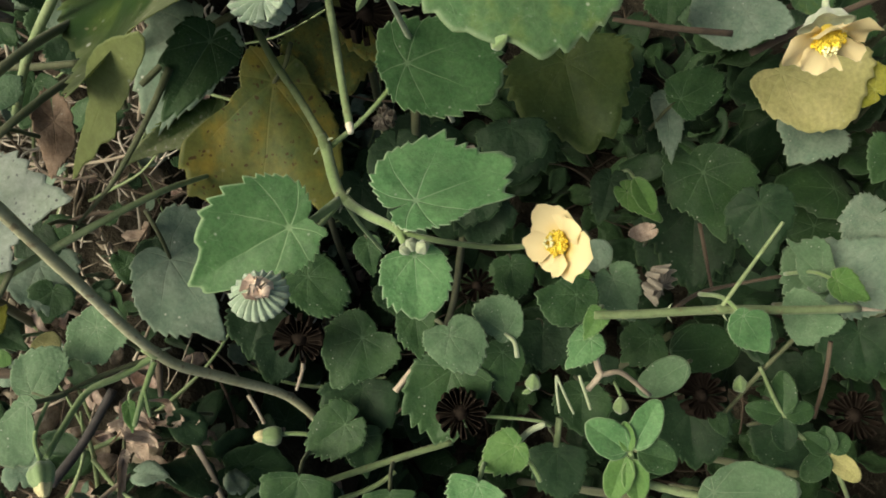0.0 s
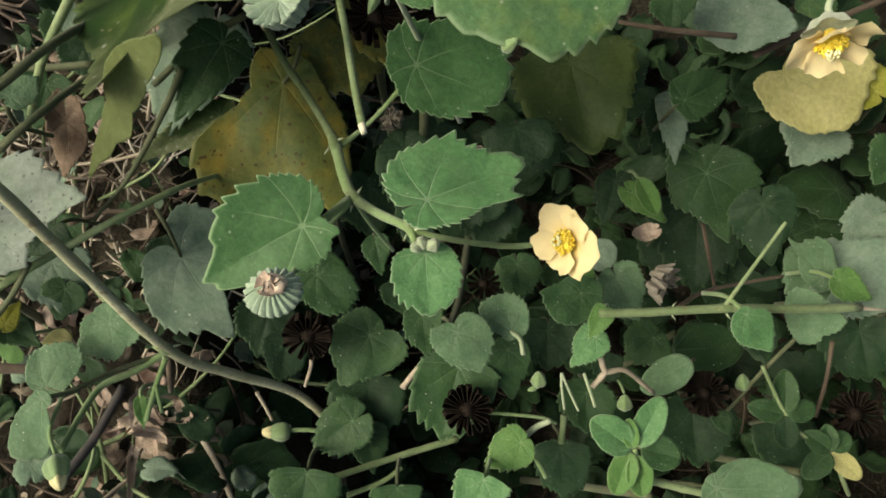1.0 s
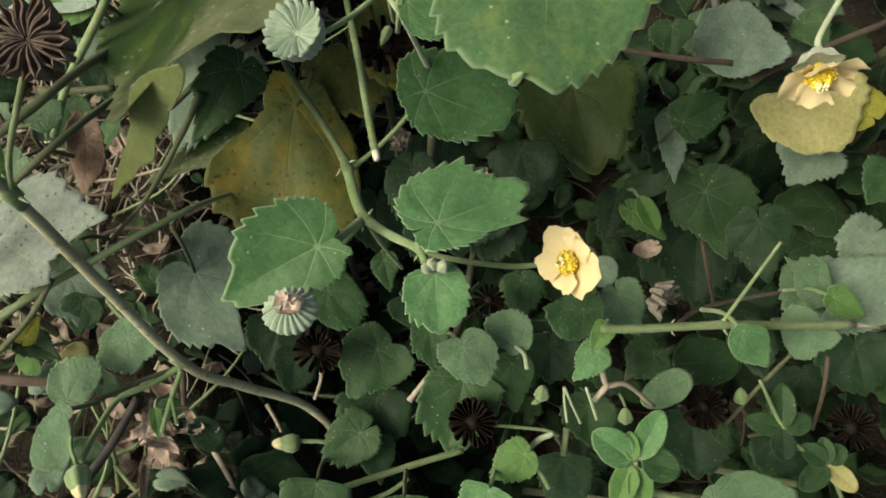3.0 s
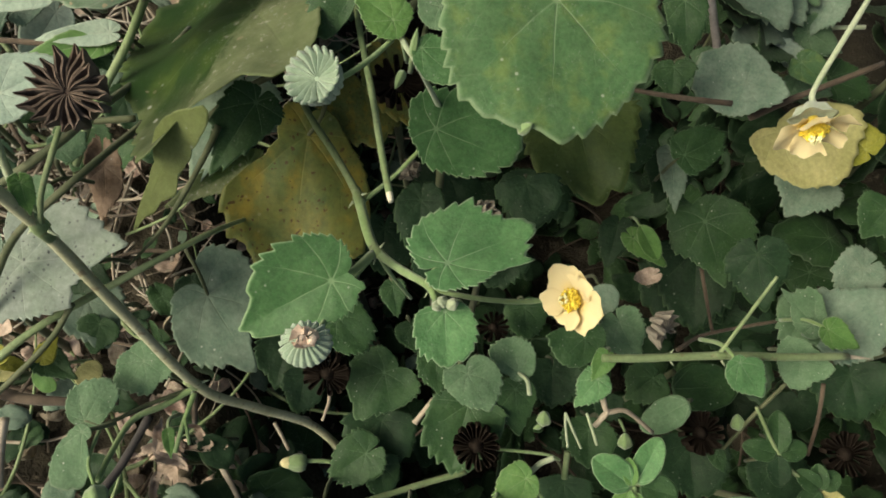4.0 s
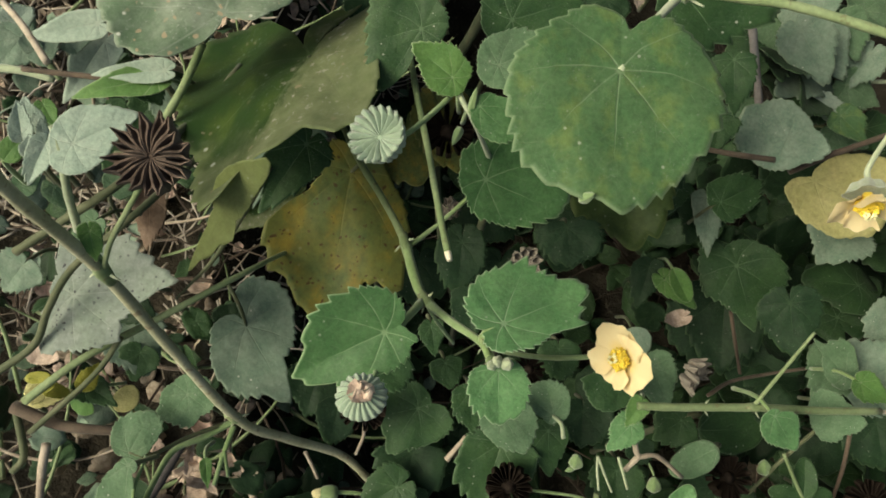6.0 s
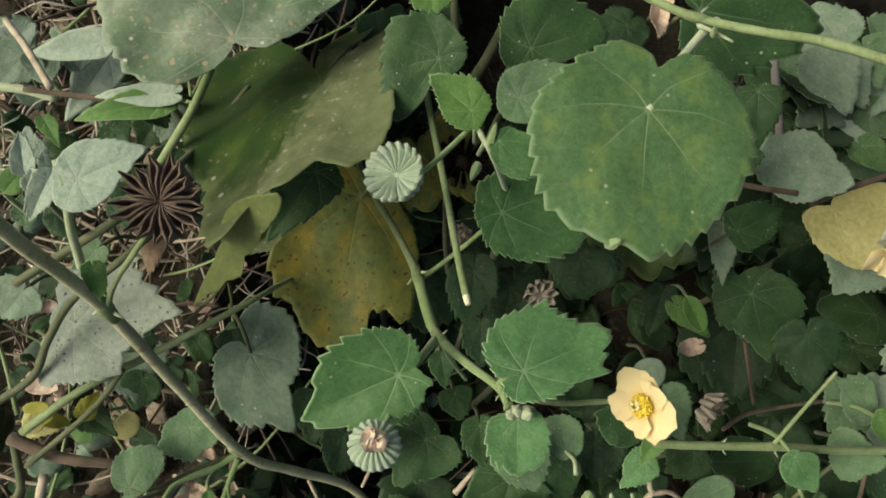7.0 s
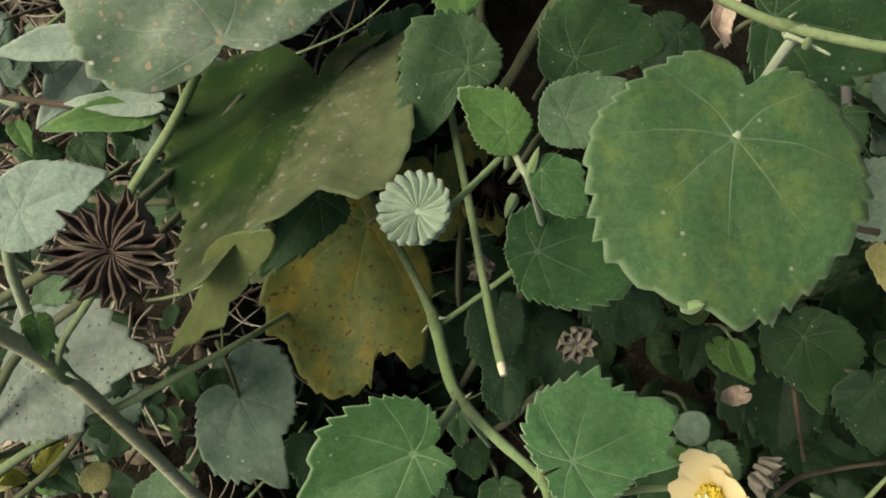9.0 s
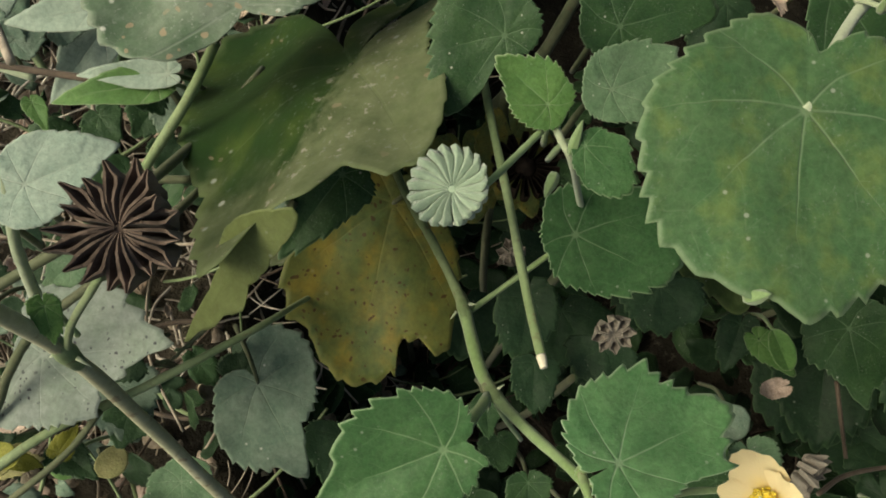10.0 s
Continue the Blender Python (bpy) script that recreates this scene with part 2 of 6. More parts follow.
TWIG = fibre_material("twig_brown", (0.055, 0.038, 0.029), (0.120, 0.086, 0.064), 0.8)
TWIG_PALE = fibre_material("twig_pale", (0.270, 0.215, 0.170), (0.460, 0.385, 0.315), 0.8)
STRAW = fibre_material("bleached_straw", (0.460, 0.385, 0.335), (0.680, 0.610, 0.540), 0.8)
TWIG_GREY = fibre_material("twig_grey", (0.210, 0.185, 0.185), (0.350, 0.315, 0.310), 0.8)
BARK_BLACK = fibre_material("twig_black", (0.030, 0.026, 0.028), (0.060, 0.050, 0.050), 0.7)
HUSK = fibre_material("husk_brown", (0.060, 0.040, 0.031), (0.190, 0.135, 0.110), 0.85, 260.0, 0.15)
# Dark brown husk, with shade of the open pods put into its colour
HUSK_DARK = fibre_material("husk_dark", (0.015, 0.011, 0.009), (0.034, 0.025, 0.021), 0.85, 260.0, 0.05, 0.0)
HUSK_GREY = fibre_material("husk_grey", (0.190, 0.160, 0.135), (0.300, 0.270, 0.235), 0.85, 260.0, 0.15)
DOWN = fibre_material("green_capsule_down", (0.225, 0.300, 0.215), (0.370, 0.440, 0.345), 0.7, 220.0, 0.2, 0.5)
CALYX = fibre_material("calyx_down", (0.290, 0.340, 0.220), (0.400, 0.440, 0.310), 0.65, 220.0, 0.2, 0.4)
SEPAL = fibre_material("sepal", (0.140, 0.215, 0.085), (0.205, 0.285, 0.135), 0.65, 220.0, 0.2, 0.4)
WITHERED = fibre_material("withered_petal", (0.560, 0.380, 0.300), (0.800, 0.710, 0.620), 0.8, 200.0)
PITH = fibre_material("pith", (0.620, 0.560, 0.440), (0.720, 0.670, 0.560), 0.8, 300.0)
ANTHER = fibre_material("anther", (0.860, 0.600, 0.040), (0.900, 0.720, 0.120), 0.6, 400.0)
STIGMA = fibre_material("stigma", (0.880, 0.800, 0.420), (0.900, 0.840, 0.560), 0.6, 400.0)
BUD_YELLOW = fibre_material("bud_petal", (0.560, 0.490, 0.250), (0.640, 0.580, 0.380), 0.55, 200.0)


def petal_material():
    n = Nodes("petal_yellow")
    uv = n.tree.nodes.new("ShaderNodeUVMap")
    uv.uv_map = "blade"
    xyz = n.add("ShaderNodeSeparateXYZ", Vector=uv.outputs[0])
    along, across = xyz.outputs[0], xyz.outputs[1]
    fan = n.add("ShaderNodeCombineXYZ", X=n.math("MULTIPLY", n.math("DIVIDE", across, n.math("ADD", along, 0.25)), 9.0), Y=n.math("MULTIPLY", along, 0.8), Z=0.0).outputs[0]
    lines = n.noise(fan, 3.0, 3.0, 0.6)
    colour = n.mix(n.ramp(along, 0.08, 0.62), (0.93, 0.720, 0.180), (0.93, 0.800, 0.510))
    colour = n.mix(n.math("MULTIPLY", n.ramp(lines, 0.42, 0.70), 0.35), colour, (0.93, 0.81, 0.54))
    return n.finish(colour, 0.6, n.bump(lines, 0.4, 0.0008), 0.38, colour, 0.2, 0.2)


PETAL = petal_material()


def soil_material():
    n = Nodes("soil")
    co = n.coords()
    colour = n.mix(n.ramp(n.noise(co, 22.0, 6.0), 0.35, 0.68), (0.034, 0.030, 0.024), (0.080, 0.068, 0.052))
    colour = n.mix(n.ramp(n.noise(co, 180.0, 4.0), 0.55, 0.72), colour, (0.110, 0.092, 0.074))
    height = n.math("ADD", n.noise(co, 60.0, 6.0), n.math("MULTIPLY", n.noise(co, 420.0, 4.0), 0.5))
    return n.finish(colour, 0.95, n.bump(height, 0.9, 0.006), 0.0, None, 0.1)


SOIL = soil_material()


# ---- building blocks ----
WORLD = {}


def mesh_of(name, verts, faces, material, smooth=True):
    me = bpy.data.meshes.new(name)
    me.from_pydata(verts, [], faces)
    me.materials.append(material)
    me.polygons.foreach_set("use_smooth", [smooth] * len(me.polygons))
    me.update()
    return me


def thing(name, at, label, category, group=""):
    ob = new(name)
    ob.empty_display_size = 0.01
    ob.matrix_basis = WORLD[ob] = Matrix.Translation(at)
    return tagged(ob, label, category, group)


def under(name, me, parent, m=None, label=""):
    """A mesh object as a part of parent, at the world pose m."""
    ob = new(name, me)
    m = m if m else Matrix()
    WORLD[ob] = m
    ob.parent = parent
    ob.matrix_parent_inverse = WORLD[parent].inverted()
    ob.matrix_basis = m
    if label:
        ob["label"] = label
    return ob


def spline(points, steps=6):
    """Catmull-Rom through points of any dimension."""
    p = [np.array(q, float) for q in points]
    p = [2 * p[0] - p[1], *p, 2 * p[-1] - p[-2]]
    out = []
    for i in range(1, len(p) - 2):
        for k in range(steps):
            s = k / steps
            out.append(0.5 * (2 * p[i] + (p[i + 1] - p[i - 1]) * s + (2 * p[i - 1] - 5 * p[i] + 4 * p[i + 1] - p[i + 2]) * s * s
                              + (3 * p[i] - p[i - 1] - 3 * p[i + 1] + p[i + 2]) * s ** 3))
    out.append(p[-2])
    return out


def tube_data(points, r0, r1, sides=9, steps=6, rough=0.06, seed=0):
    """A tapered, slightly uneven stem through points."""
    rng = random.Random(seed)
    path = [Vector(q) for q in spline(points, steps)]
    verts, faces = [], []
    ref = Vector((0.31, 0.53, 0.79))
    for i, p in enumerate(path):
        d = (path[min(i + 1, len(path) - 1)] - path[max(i - 1, 0)]).normalized()
        u = d.cross(ref).normalized()
        v = d.cross(u)
        s = i / (len(path) - 1)
        r = (r0 + (r1 - r0) * s) * (1 + rng.uniform(-rough, rough))
        for k in range(sides):
            a = 2 * math.pi * k / sides
            rr = r * (1 + rng.uniform(-rough, rough) * 0.5)
            verts.append(p + (u * math.cos(a) + v * math.sin(a)) * rr)
    for i in range(len(path) - 1):
        for k in range(sides):
            a, b = i * sides + k, i * sides + (k + 1) % sides
            faces.append((a, b, b + sides, a + sides))
    n = len(verts)
    verts += [path[0], path[-1]]
    for k in range(sides):
        faces.append((n, (k + 1) % sides, k))
        faces.append((n + 1, n - sides + k, n - sides + (k + 1) % sides))
    return verts, faces


COUNT = [0]


def seed():
    COUNT[0] += 1
    return COUNT[0]


def stem(parent, points, r0, r1, material=STEM, name="stem", label=""):
    v, f = tube_data(points, r0, r1, seed=seed())
    return under(name, mesh_of(name, v, f, material), parent, None, label)


def loose_stick(name, points, r0, r1, material, label, category="twig", group=""):
    """A stick that lies or leans by itself."""
    at = Vector(points[0])
    v, f = tube_data([Vector(p) - at for p in points], r0, r1, seed=seed())
    ob = new(name, mesh_of(name, v, f, material))
    ob.matrix_basis = WORLD[ob] = Matrix.Translation(at)
    return tagged(ob, label, category, group)


OUTLINES = {  # half outlines as (degrees from the tip, radius)
    "mallow": ((0, 1.0), (8, 0.90), (20, 0.79), (38, 0.72), (62, 0.68), (90, 0.64), (118, 0.60), (142, 0.56), (162, 0.53), (172, 0.48), (177.5, 0.26), (180, 0.05)),
    "round": ((0, 1.04), (6, 0.97), (12, 0.94), (25, 0.92), (45, 0.90), (70, 0.86), (95, 0.80), (120, 0.73), (145, 0.66), (162, 0.65), (174, 0.62), (178.5, 0.36), (180, 0.06)),
    "heart": ((0, 1.0), (7, 0.88), (18, 0.74), (35, 0.62), (60, 0.53), (90, 0.47), (118, 0.42), (142, 0.36), (160, 0.29), (171, 0.20), (178, 0.08), (180, 0.03)),
}

WHOLE = {  # whole outlines of single leaves as (degrees from the tip, radius over length)
    "shoot_low": ((-180, 0.17), (-172, 0.24), (-151, 0.31), (-139, 0.36), (-117, 0.43), (-89, 0.49), (-71, 0.53), (-55, 0.61), (-40, 0.71), (-18, 0.78), (-10, 0.83), (-4, 0.90), (0, 1.0), (6, 0.88),
                  (14, 0.75), (28, 0.59), (55, 0.40), (90, 0.33), (116, 0.31), (130, 0.28), (144, 0.34), (155, 0.25), (172, 0.19), (180, 0.17)),
    "shoot_high": ((-180, 0.24), (-171, 0.24), (-158, 0.30), (-136, 0.32), (-97, 0.30), (-73, 0.36), (-40, 0.47), (-26, 0.77), (-18, 0.74), (-10, 0.83), (0, 1.0), (8, 0.93), (15, 0.81), (31, 0.71),
                   (42, 0.78), (60, 0.64), (82, 0.58), (100, 0.48), (122, 0.41), (143, 0.32), (166, 0.27), (173, 0.22), (176, 0.08), (179, 0.10), (180, 0.24)),
    "shoot_young": ((-180, 0.12), (-140, 0.15), (-120, 0.22), (-101, 0.38), (-89, 0.50), (-67, 0.60), (-49, 0.70), (-33, 0.82), (-19, 0.86), (-10, 0.91), (0, 1.0), (10, 0.93), (27, 0.88), (39, 0.77),
                    (58, 0.62), (74, 0.52), (93, 0.44), (115, 0.34), (140, 0.22), (180, 0.12)),
    "broad": ((-180, 0.40), (-176, 0.42), (-156, 0.53), (-134, 0.54), (-119, 0.57), (-102, 0.65), (-92, 0.73), (-75, 0.79), (-60, 0.82), (-41, 0.92), (-18, 0.95), (-5, 0.93), (3, 0.99), (17, 0.91),
              (30, 0.86), (43, 0.79), (59, 0.76), (75, 0.75), (88, 0.71), (116, 0.61), (143, 0.51), (155, 0.44), (165, 0.33), (171, 0.30), (177, 0.38), (180, 0.40)),
    "spotted": ((-180, 0.14), (-141, 0.24), (-104, 0.20), (-75, 0.19), (-57, 0.30), (-55, 0.46), (-50, 0.62), (-47, 0.69), (-35, 0.77), (-30, 0.83), (-22, 0.80), (-17, 0.87), (-10, 0.94), (0, 1.0),
                (8, 0.93), (13, 0.88), (14.5, 0.71), (23, 0.72), (26, 0.77), (28, 0.84), (33, 0.83), (38, 0.73), (52, 0.55), (60, 0.47), (71, 0.37), (83, 0.28), (105, 0.22), (150, 0.20), (180, 0.14)),
    "dusty": ((-180, 0.06), (-174, 0.10), (-168, 0.17), (-154, 0.22), (-139, 0.28), (-118, 0.36), (-90, 0.42), (-60, 0.63), (-41, 0.75), (-13, 0.80), (0, 1.0), (8, 0.74), (19, 0.55), (35, 0.55),
              (64, 0.52), (83, 0.55), (103, 0.58), (123, 0.56), (147, 0.54), (160, 0.46), (172, 0.36), (177, 0.10), (180, 0.06)),
    "straw": ((-180, 0.08), (-140, 0.14), (-96, 0.48), (-60, 0.52), (-17, 0.78), (0, 1.0), (15, 1.11), (25, 1.26), (42, 1.26), (58, 1.20), (71, 1.28), (85, 1.25), (110, 0.75), (140, 0.30), (180, 0.08)),
    "scarred": ((-180, 2.0), (-150, 2.1), (-120, 2.0), (-90, 1.9), (-56, 1.72), (-47, 1.6), (-31, 1.38), (-17, 1.26), (-10, 1.16), (0, 0.97), (8, 0.84), (12, 0.60), (24, 0.38), (39, 0.20), (60, 0.06),
                (100, 0.06), (119, 0.24), (125, 0.42), (144, 0.60), (162, 1.05), (165, 1.35), (172, 1.8), (180, 2.0)),
    "low_flecked": ((-180, 0.35), (-174, 0.36), (-142, 0.49), (-107, 0.54), (-63, 0.65), (-35, 0.75), (-15, 0.80), (0, 1.00), (17, 0.78), (40, 0.71), (62, 0.70), (97, 0.72), (127, 0.51), (143, 0.27), (180, 0.35)),
    "low_heart": ((-180, 0.26), (-147, 0.39), (-133, 0.55), (-87, 0.57), (-60, 0.59), (-29, 0.72), (-11, 0.84), (0, 1.00), (25, 0.88), (53, 0.77), (77, 0.69), (104, 0.57), (132, 0.43), (161, 0.19), (180, 0.26)),
    "low_cupped": ((-180, 0.27), (-157, 0.33), (-112, 0.53), (-79, 0.79), (-53, 0.94), (-26, 0.99), (0, 1.00), (21, 0.57), (50, 0.27), (156, 0.20), (180, 0.27)),
    "low_pointed": ((-180, 0.28), (-168, 0.27), (-116, 0.33), (-66, 0.48), (-28, 0.65), (-10, 0.84), (0, 1.00), (15, 0.70), (42, 0.52), (85, 0.41), (124, 0.34), (180, 0.28)),
    "low_round": ((-180, 0.53), (-154, 0.47), (-70, 0.62), (-46, 1.06), (-25, 1.02), (0, 1.00), (30, 0.88), (58, 0.70), (95, 0.63), (134, 0.61), (167, 0.56), (180, 0.53)),
    "runner_small": ((-180, 0.19), (-149, 0.21), (-109, 0.31), (-58, 0.51), (-30, 0.68), (-12, 0.83), (0, 1.00), (27, 0.69), (52, 0.52), (95, 0.15), (180, 0.19)),
    "runner_eaten": ((-180, 0.80), (-148, 0.73), (-120, 0.83), (-94, 1.03), (-71, 0.96), (-49, 0.73), (-22, 0.91), (0, 1.00), (19, 0.73), (67, 0.54), (104, 0.76), (130, 0.94), (142, 0.94), (169, 0.82), (180, 0.80)),
    "runner_upper": ((-180, 0.24), (-131, 0.16), (-72, 0.40), (-54, 0.63), (-40, 0.73), (-6, 0.76), (0, 1.00), (7, 0.59), (41, 0.38), (88, 0.27), (151, 0.29), (180, 0.24)),
    "branch_broad": ((-180, 0.17), (-85, 0.27), (-47, 0.53), (-27, 0.84), (-13, 0.97), (0, 1.00), (20, 0.89), (50, 0.73), (78, 0.51), (107, 0.32), (151, 0.14), (180, 0.17)),
    "branch_hanging": ((-180, 0.14), (-107, 0.14), (-64, 0.26), (-45, 0.59), (-33, 0.86), (-24, 1.10), (0, 1.00), (5, 0.91), (17, 0.47), (27, 0.15), (180, 0.14)),
    "branch_lobed": ((-180, 0.68), (-144, 0.58), (-90, 0.48), (-28, 0.81), (-10, 1.23), (0, 1.00), (22, 0.92), (45, 0.93), (67, 0.70), (106, 0.77), (129, 0.68), (170, 0.71), (180, 0.68)),
    "drooping": ((-180, 0.34), (-162, 0.30), (-151, 0.66), (-124, 0.53), (-90, 0.52), (-62, 0.60), (-38, 0.56), (-15, 0.70), (0, 1.00), (6, 0.77), (20, 0.75), (37, 0.76), (62, 0.71), (81, 0.62), (119, 0.46), (180, 0.34)),
    "shaded": ((-180, 0.32), (-116, 0.31), (-88, 0.41), (-57, 0.51), (-37, 0.66), (-17, 0.80), (0, 1.00), (16, 1.04), (50, 0.82), (90, 0.47), (155, 0.43), (180, 0.32)),
    "downy": ((-180, 0.35), (-153, 0.43), (-120, 0.47), (-70, 0.47), (-28, 0.55), (-7, 0.79), (0, 1.00), (13, 0.82), (33, 0.63), (78, 0.45), (113, 0.35), (168, 0.31), (180, 0.35)),
    "specked": ((-180, 0.22), (-173, 0.22), (-147, 0.38), (-133, 0.53), (-119, 0.58), (-100, 0.49), (-73, 0.52), (-47, 0.62), (-32, 0.51), (-13, 0.65), (-4, 0.78), (0, 1.00), (11, 0.82), (26, 0.71), (43, 0.71), (67, 0.50), (103, 0.50), (125, 0.25), (180, 0.22)),
    "bright_high": ((-180, 0.32), (-159, 0.30), (-119, 0.41), (-80, 0.45), (-48, 0.61), (-24, 0.72), (0, 1.00), (16, 0.70), (40, 0.57), (74, 0.44), (112, 0.38), (147, 0.36), (180, 0.32)),
    "bright_low": ((-180, 0.20), (-169, 0.19), (-98, 0.23), (-60, 0.42), (-36, 0.68), (-17, 0.89), (0, 1.00), (29, 0.73), (56, 0.65), (74, 0.43), (135, 0.23), (180, 0.20)),
    "upper_dark": ((-180, 0.44), (-151, 0.55), (-113, 0.68), (-91, 0.81), (-73, 0.77), (-44, 0.76), (-22, 0.91), (-8, 1.05), (0, 1.00), (12, 0.62), (18, 0.30), (52, 0.20), (110, 0.35), (142, 0.40), (175, 0.42), (180, 0.44)),
    "upper_wide": ((-180, 0.40), (-146, 0.35), (-49, 0.31), (-23, 0.61), (-12, 0.94), (0, 1.00), (14, 0.95), (32, 0.83), (74, 0.70), (101, 0.59), (141, 0.42), (179, 0.40), (180, 0.40)),
    "upper_scarred": ((-180, 0.42), (-174, 0.42), (-132, 0.43), (-94, 0.46), (-53, 0.63), (-22, 0.75), (0, 1.00), (8, 1.03), (24, 0.87), (57, 0.62), (107, 0.48), (149, 0.40), (180, 0.42)),
    "lying": ((-180, 1.19), (-178, 1.18), (-156, 1.18), (-128, 0.94), (-83, 0.76), (-42, 0.68), (-22, 0.83), (0, 1.00), (40, 0.58), (85, 0.70), (119, 0.93), (147, 1.05), (160, 1.25), (180, 1.19)),
    "lower_oval": ((-180, 0.17), (-123, 0.23), (-51, 0.36), (-27, 0.62), (-10, 0.90), (0, 1.00), (7, 0.95), (18, 0.76), (34, 0.57), (55, 0.35), (86, 0.17), (157, 0.15), (180, 0.17)),
    "folded": ((-180, 0.61), (-167, 0.59), (-160, 0.41), (-144, 0.14), (-139, 0.54), (-135, 0.92), (-127, 1.10), (-118, 1.20), (-107, 1.11), (-87, 0.86), (-66, 0.75), (-34, 0.74), (-12, 0.95), (-4, 1.04), (1, 0.98), (3, 0.82), (10, 0.81), (17, 0.80), (24, 0.65), (29, 0.71), (33, 0.77), (43, 0.75), (47, 0.68), (58, 0.58), (92, 0.33), (126, 0.34), (153, 0.53), (174, 0.05), (177, 0.61), (180, 0.61)),
    "folded_edge": ((-180, 0.43), (-179, 0.42), (-156, 0.31), (-127, 0.23), (-91, 0.19), (-51, 0.19), (-26, 0.23), (-11, 0.41), (-7, 0.59), (-4, 0.80), (-2, 0.98), (0, 0.88), (1, 0.75), (8, 0.63), (11, 0.49), (27, 0.40), (33, 0.21), (70, 0.15), (125, 0.16), (147, 0.27), (160, 0.44), (166, 0.50), (172, 0.51), (180, 0.43)),
}


def leaf_mesh(name, length, width, material, shape="mallow", back=1.0, cup=0.0, droop=0.0, wave=0.04, ridge=1.0, fold=0.0, fold_left=0.0, fold_right=0.0,
              teeth=13, tooth=0.10, thick=0.00028, seg=176, rings=8):
    """A blade with its stalk's end at the origin, its tip along +x and its upper face up.
    width: across; back: how far the lobes reach behind the stalk."""
    rng = random.Random(seed())
    ph = [rng.uniform(0, 6.28) for _ in range(6)]
    whole = WHOLE.get(shape)
    if whole:
        seg, rings = 240, 14
    else:
        fold += rng.uniform(-0.02, 0.20)
        cup += rng.uniform(-0.16, 0.06)
    tab = OUTLINES.get(shape)
    outline = []
    for k in range(seg):
        a = -math.pi + 2 * math.pi * (k + 0.5) / seg
        d = abs(math.degrees(a))
        if shape == "oval":
            s = (1 + math.cos(a)) / 2
            x, y = s, 0.5 * math.sin(a) * (1 - 0.12 * math.cos(a)) * (1 + 0.02 * math.sin(9 * a + ph[0]))
        else:
            if whole:
                r = np.interp(math.degrees(a), [q[0] for q in whole], [q[1] for q in whole])
            else:
                r = np.interp(d, [q[0] for q in tab], [q[1] for q in tab])
            j = d / 180.0 * teeth + 0.45 * math.sin(a * 2.3 + ph[0]) + 0.25 * math.sin(a * 7.1 + ph[2])
            g = j % 1.0
            saw = ((1 - g / 0.80) if g < 0.80 else (g - 0.80) / 0.20) * (0.55 + 0.8 * math.sin(int(j) * 2.7 + ph[1] + (1.0 if a > 0 else 0.0)) ** 2)
            r *= 1 + tooth * (saw - 0.5) * min(1.0, d / 9.0) * (1.0 if d < 165 else 0.3)
            if not whole:
                r *= 1 + (0.05 * math.sin(2 * a + ph[1]) + 0.035 * math.sin(5 * a + ph[2])) * min(1, d / 20)
            x, y = r * math.cos(a), r * math.sin(a)
            if x < 0:
                x *= back
        outline.append((x, y))
    half = max(abs(q[1]) for q in outline)
    scale_y = 1.0 if whole else (width / 2) / (half * length)
    span = max(1.0, max(math.hypot(*q) for q in outline)) if whole else 1.0

    def bend(y):
        return fold_left if y > 0 else fold_right

    def lift(x, y):
        z = -droop * max(x, 0) ** 2 + cup * (x * x + y * y)
        z += fold * abs(y) + abs(y) * math.sin(radians(bend(y)))
        z += wave * (math.sin(5.1 * x + 2.3 * y + ph[3]) * 0.5 + math.sin(7.3 * y - 3.1 * x + ph[4]) * 0.5) * min(1.0, 2 * math.hypot(x, y))
        phi = math.atan2(y, x)
        r = math.hypot(x, y) / span
        z -= 0.013 * ridge * math.cos(phi * (0.92 + 0.28 * r) * 2 * math.pi / 0.80) * r * (1.3 - r)
        return z

    pts, uvs, rim = [(0, 0, lift(0, 0))], [(0, 0)], [0.0]
    for i in range(1, rings + 1):
        s = (i / rings) ** 0.85
        for x, y in outline:
            if shape == "oval":
                px, py = 0.5 + (x - 0.5) * s, y * s
            else:
                px, py = x * s, y * s
            qy = py * scale_y
            pts.append((px, qy * math.cos(radians(bend(qy))), lift(px, qy)))
            uvs.append((px / span, qy / span))
            rim.append(s)
    if shape == "oval":
        pts[0] = (0.5, 0, lift(0.5, 0))
        uvs[0] = (0.5, 0)
    count = len(pts)
    verts = [(x * length, y * length, z * length) for x, y, z in pts] + [(x * length, y * length, z * length - thick) for x, y, z in pts]
    faces = []
    for k in range(seg):
        a, b = 1 + k, 1 + (k + 1) % seg
        faces.append((0, a, b))
        faces.append((count, count + b, count + a))
        for i in range(rings - 1):
            o = i * seg
            faces.append((a + o, a + o + seg, b + o + seg, b + o))
            faces.append((count + a + o, count + b + o, count + b + o + seg, count + a + o + seg))
        o = (rings - 1) * seg
        faces.append((a + o, count + a + o, count + b + o, b + o))
    me = mesh_of(name, verts, faces, material)
    idx = np.empty(len(me.loops), dtype=np.int32)
    me.loops.foreach_get("vertex_index", idx)
    uv = np.array(uvs + uvs, dtype=np.float32)[idx]
    me.uv_layers.new(name="blade").data.foreach_set("uv", uv.ravel())
    rr = np.array(rim + rim, dtype=np.float32)[idx]
    me.uv_layers.new(name="rim").data.foreach_set("uv", np.stack([rr, rr * 0], 1).ravel())
    return me


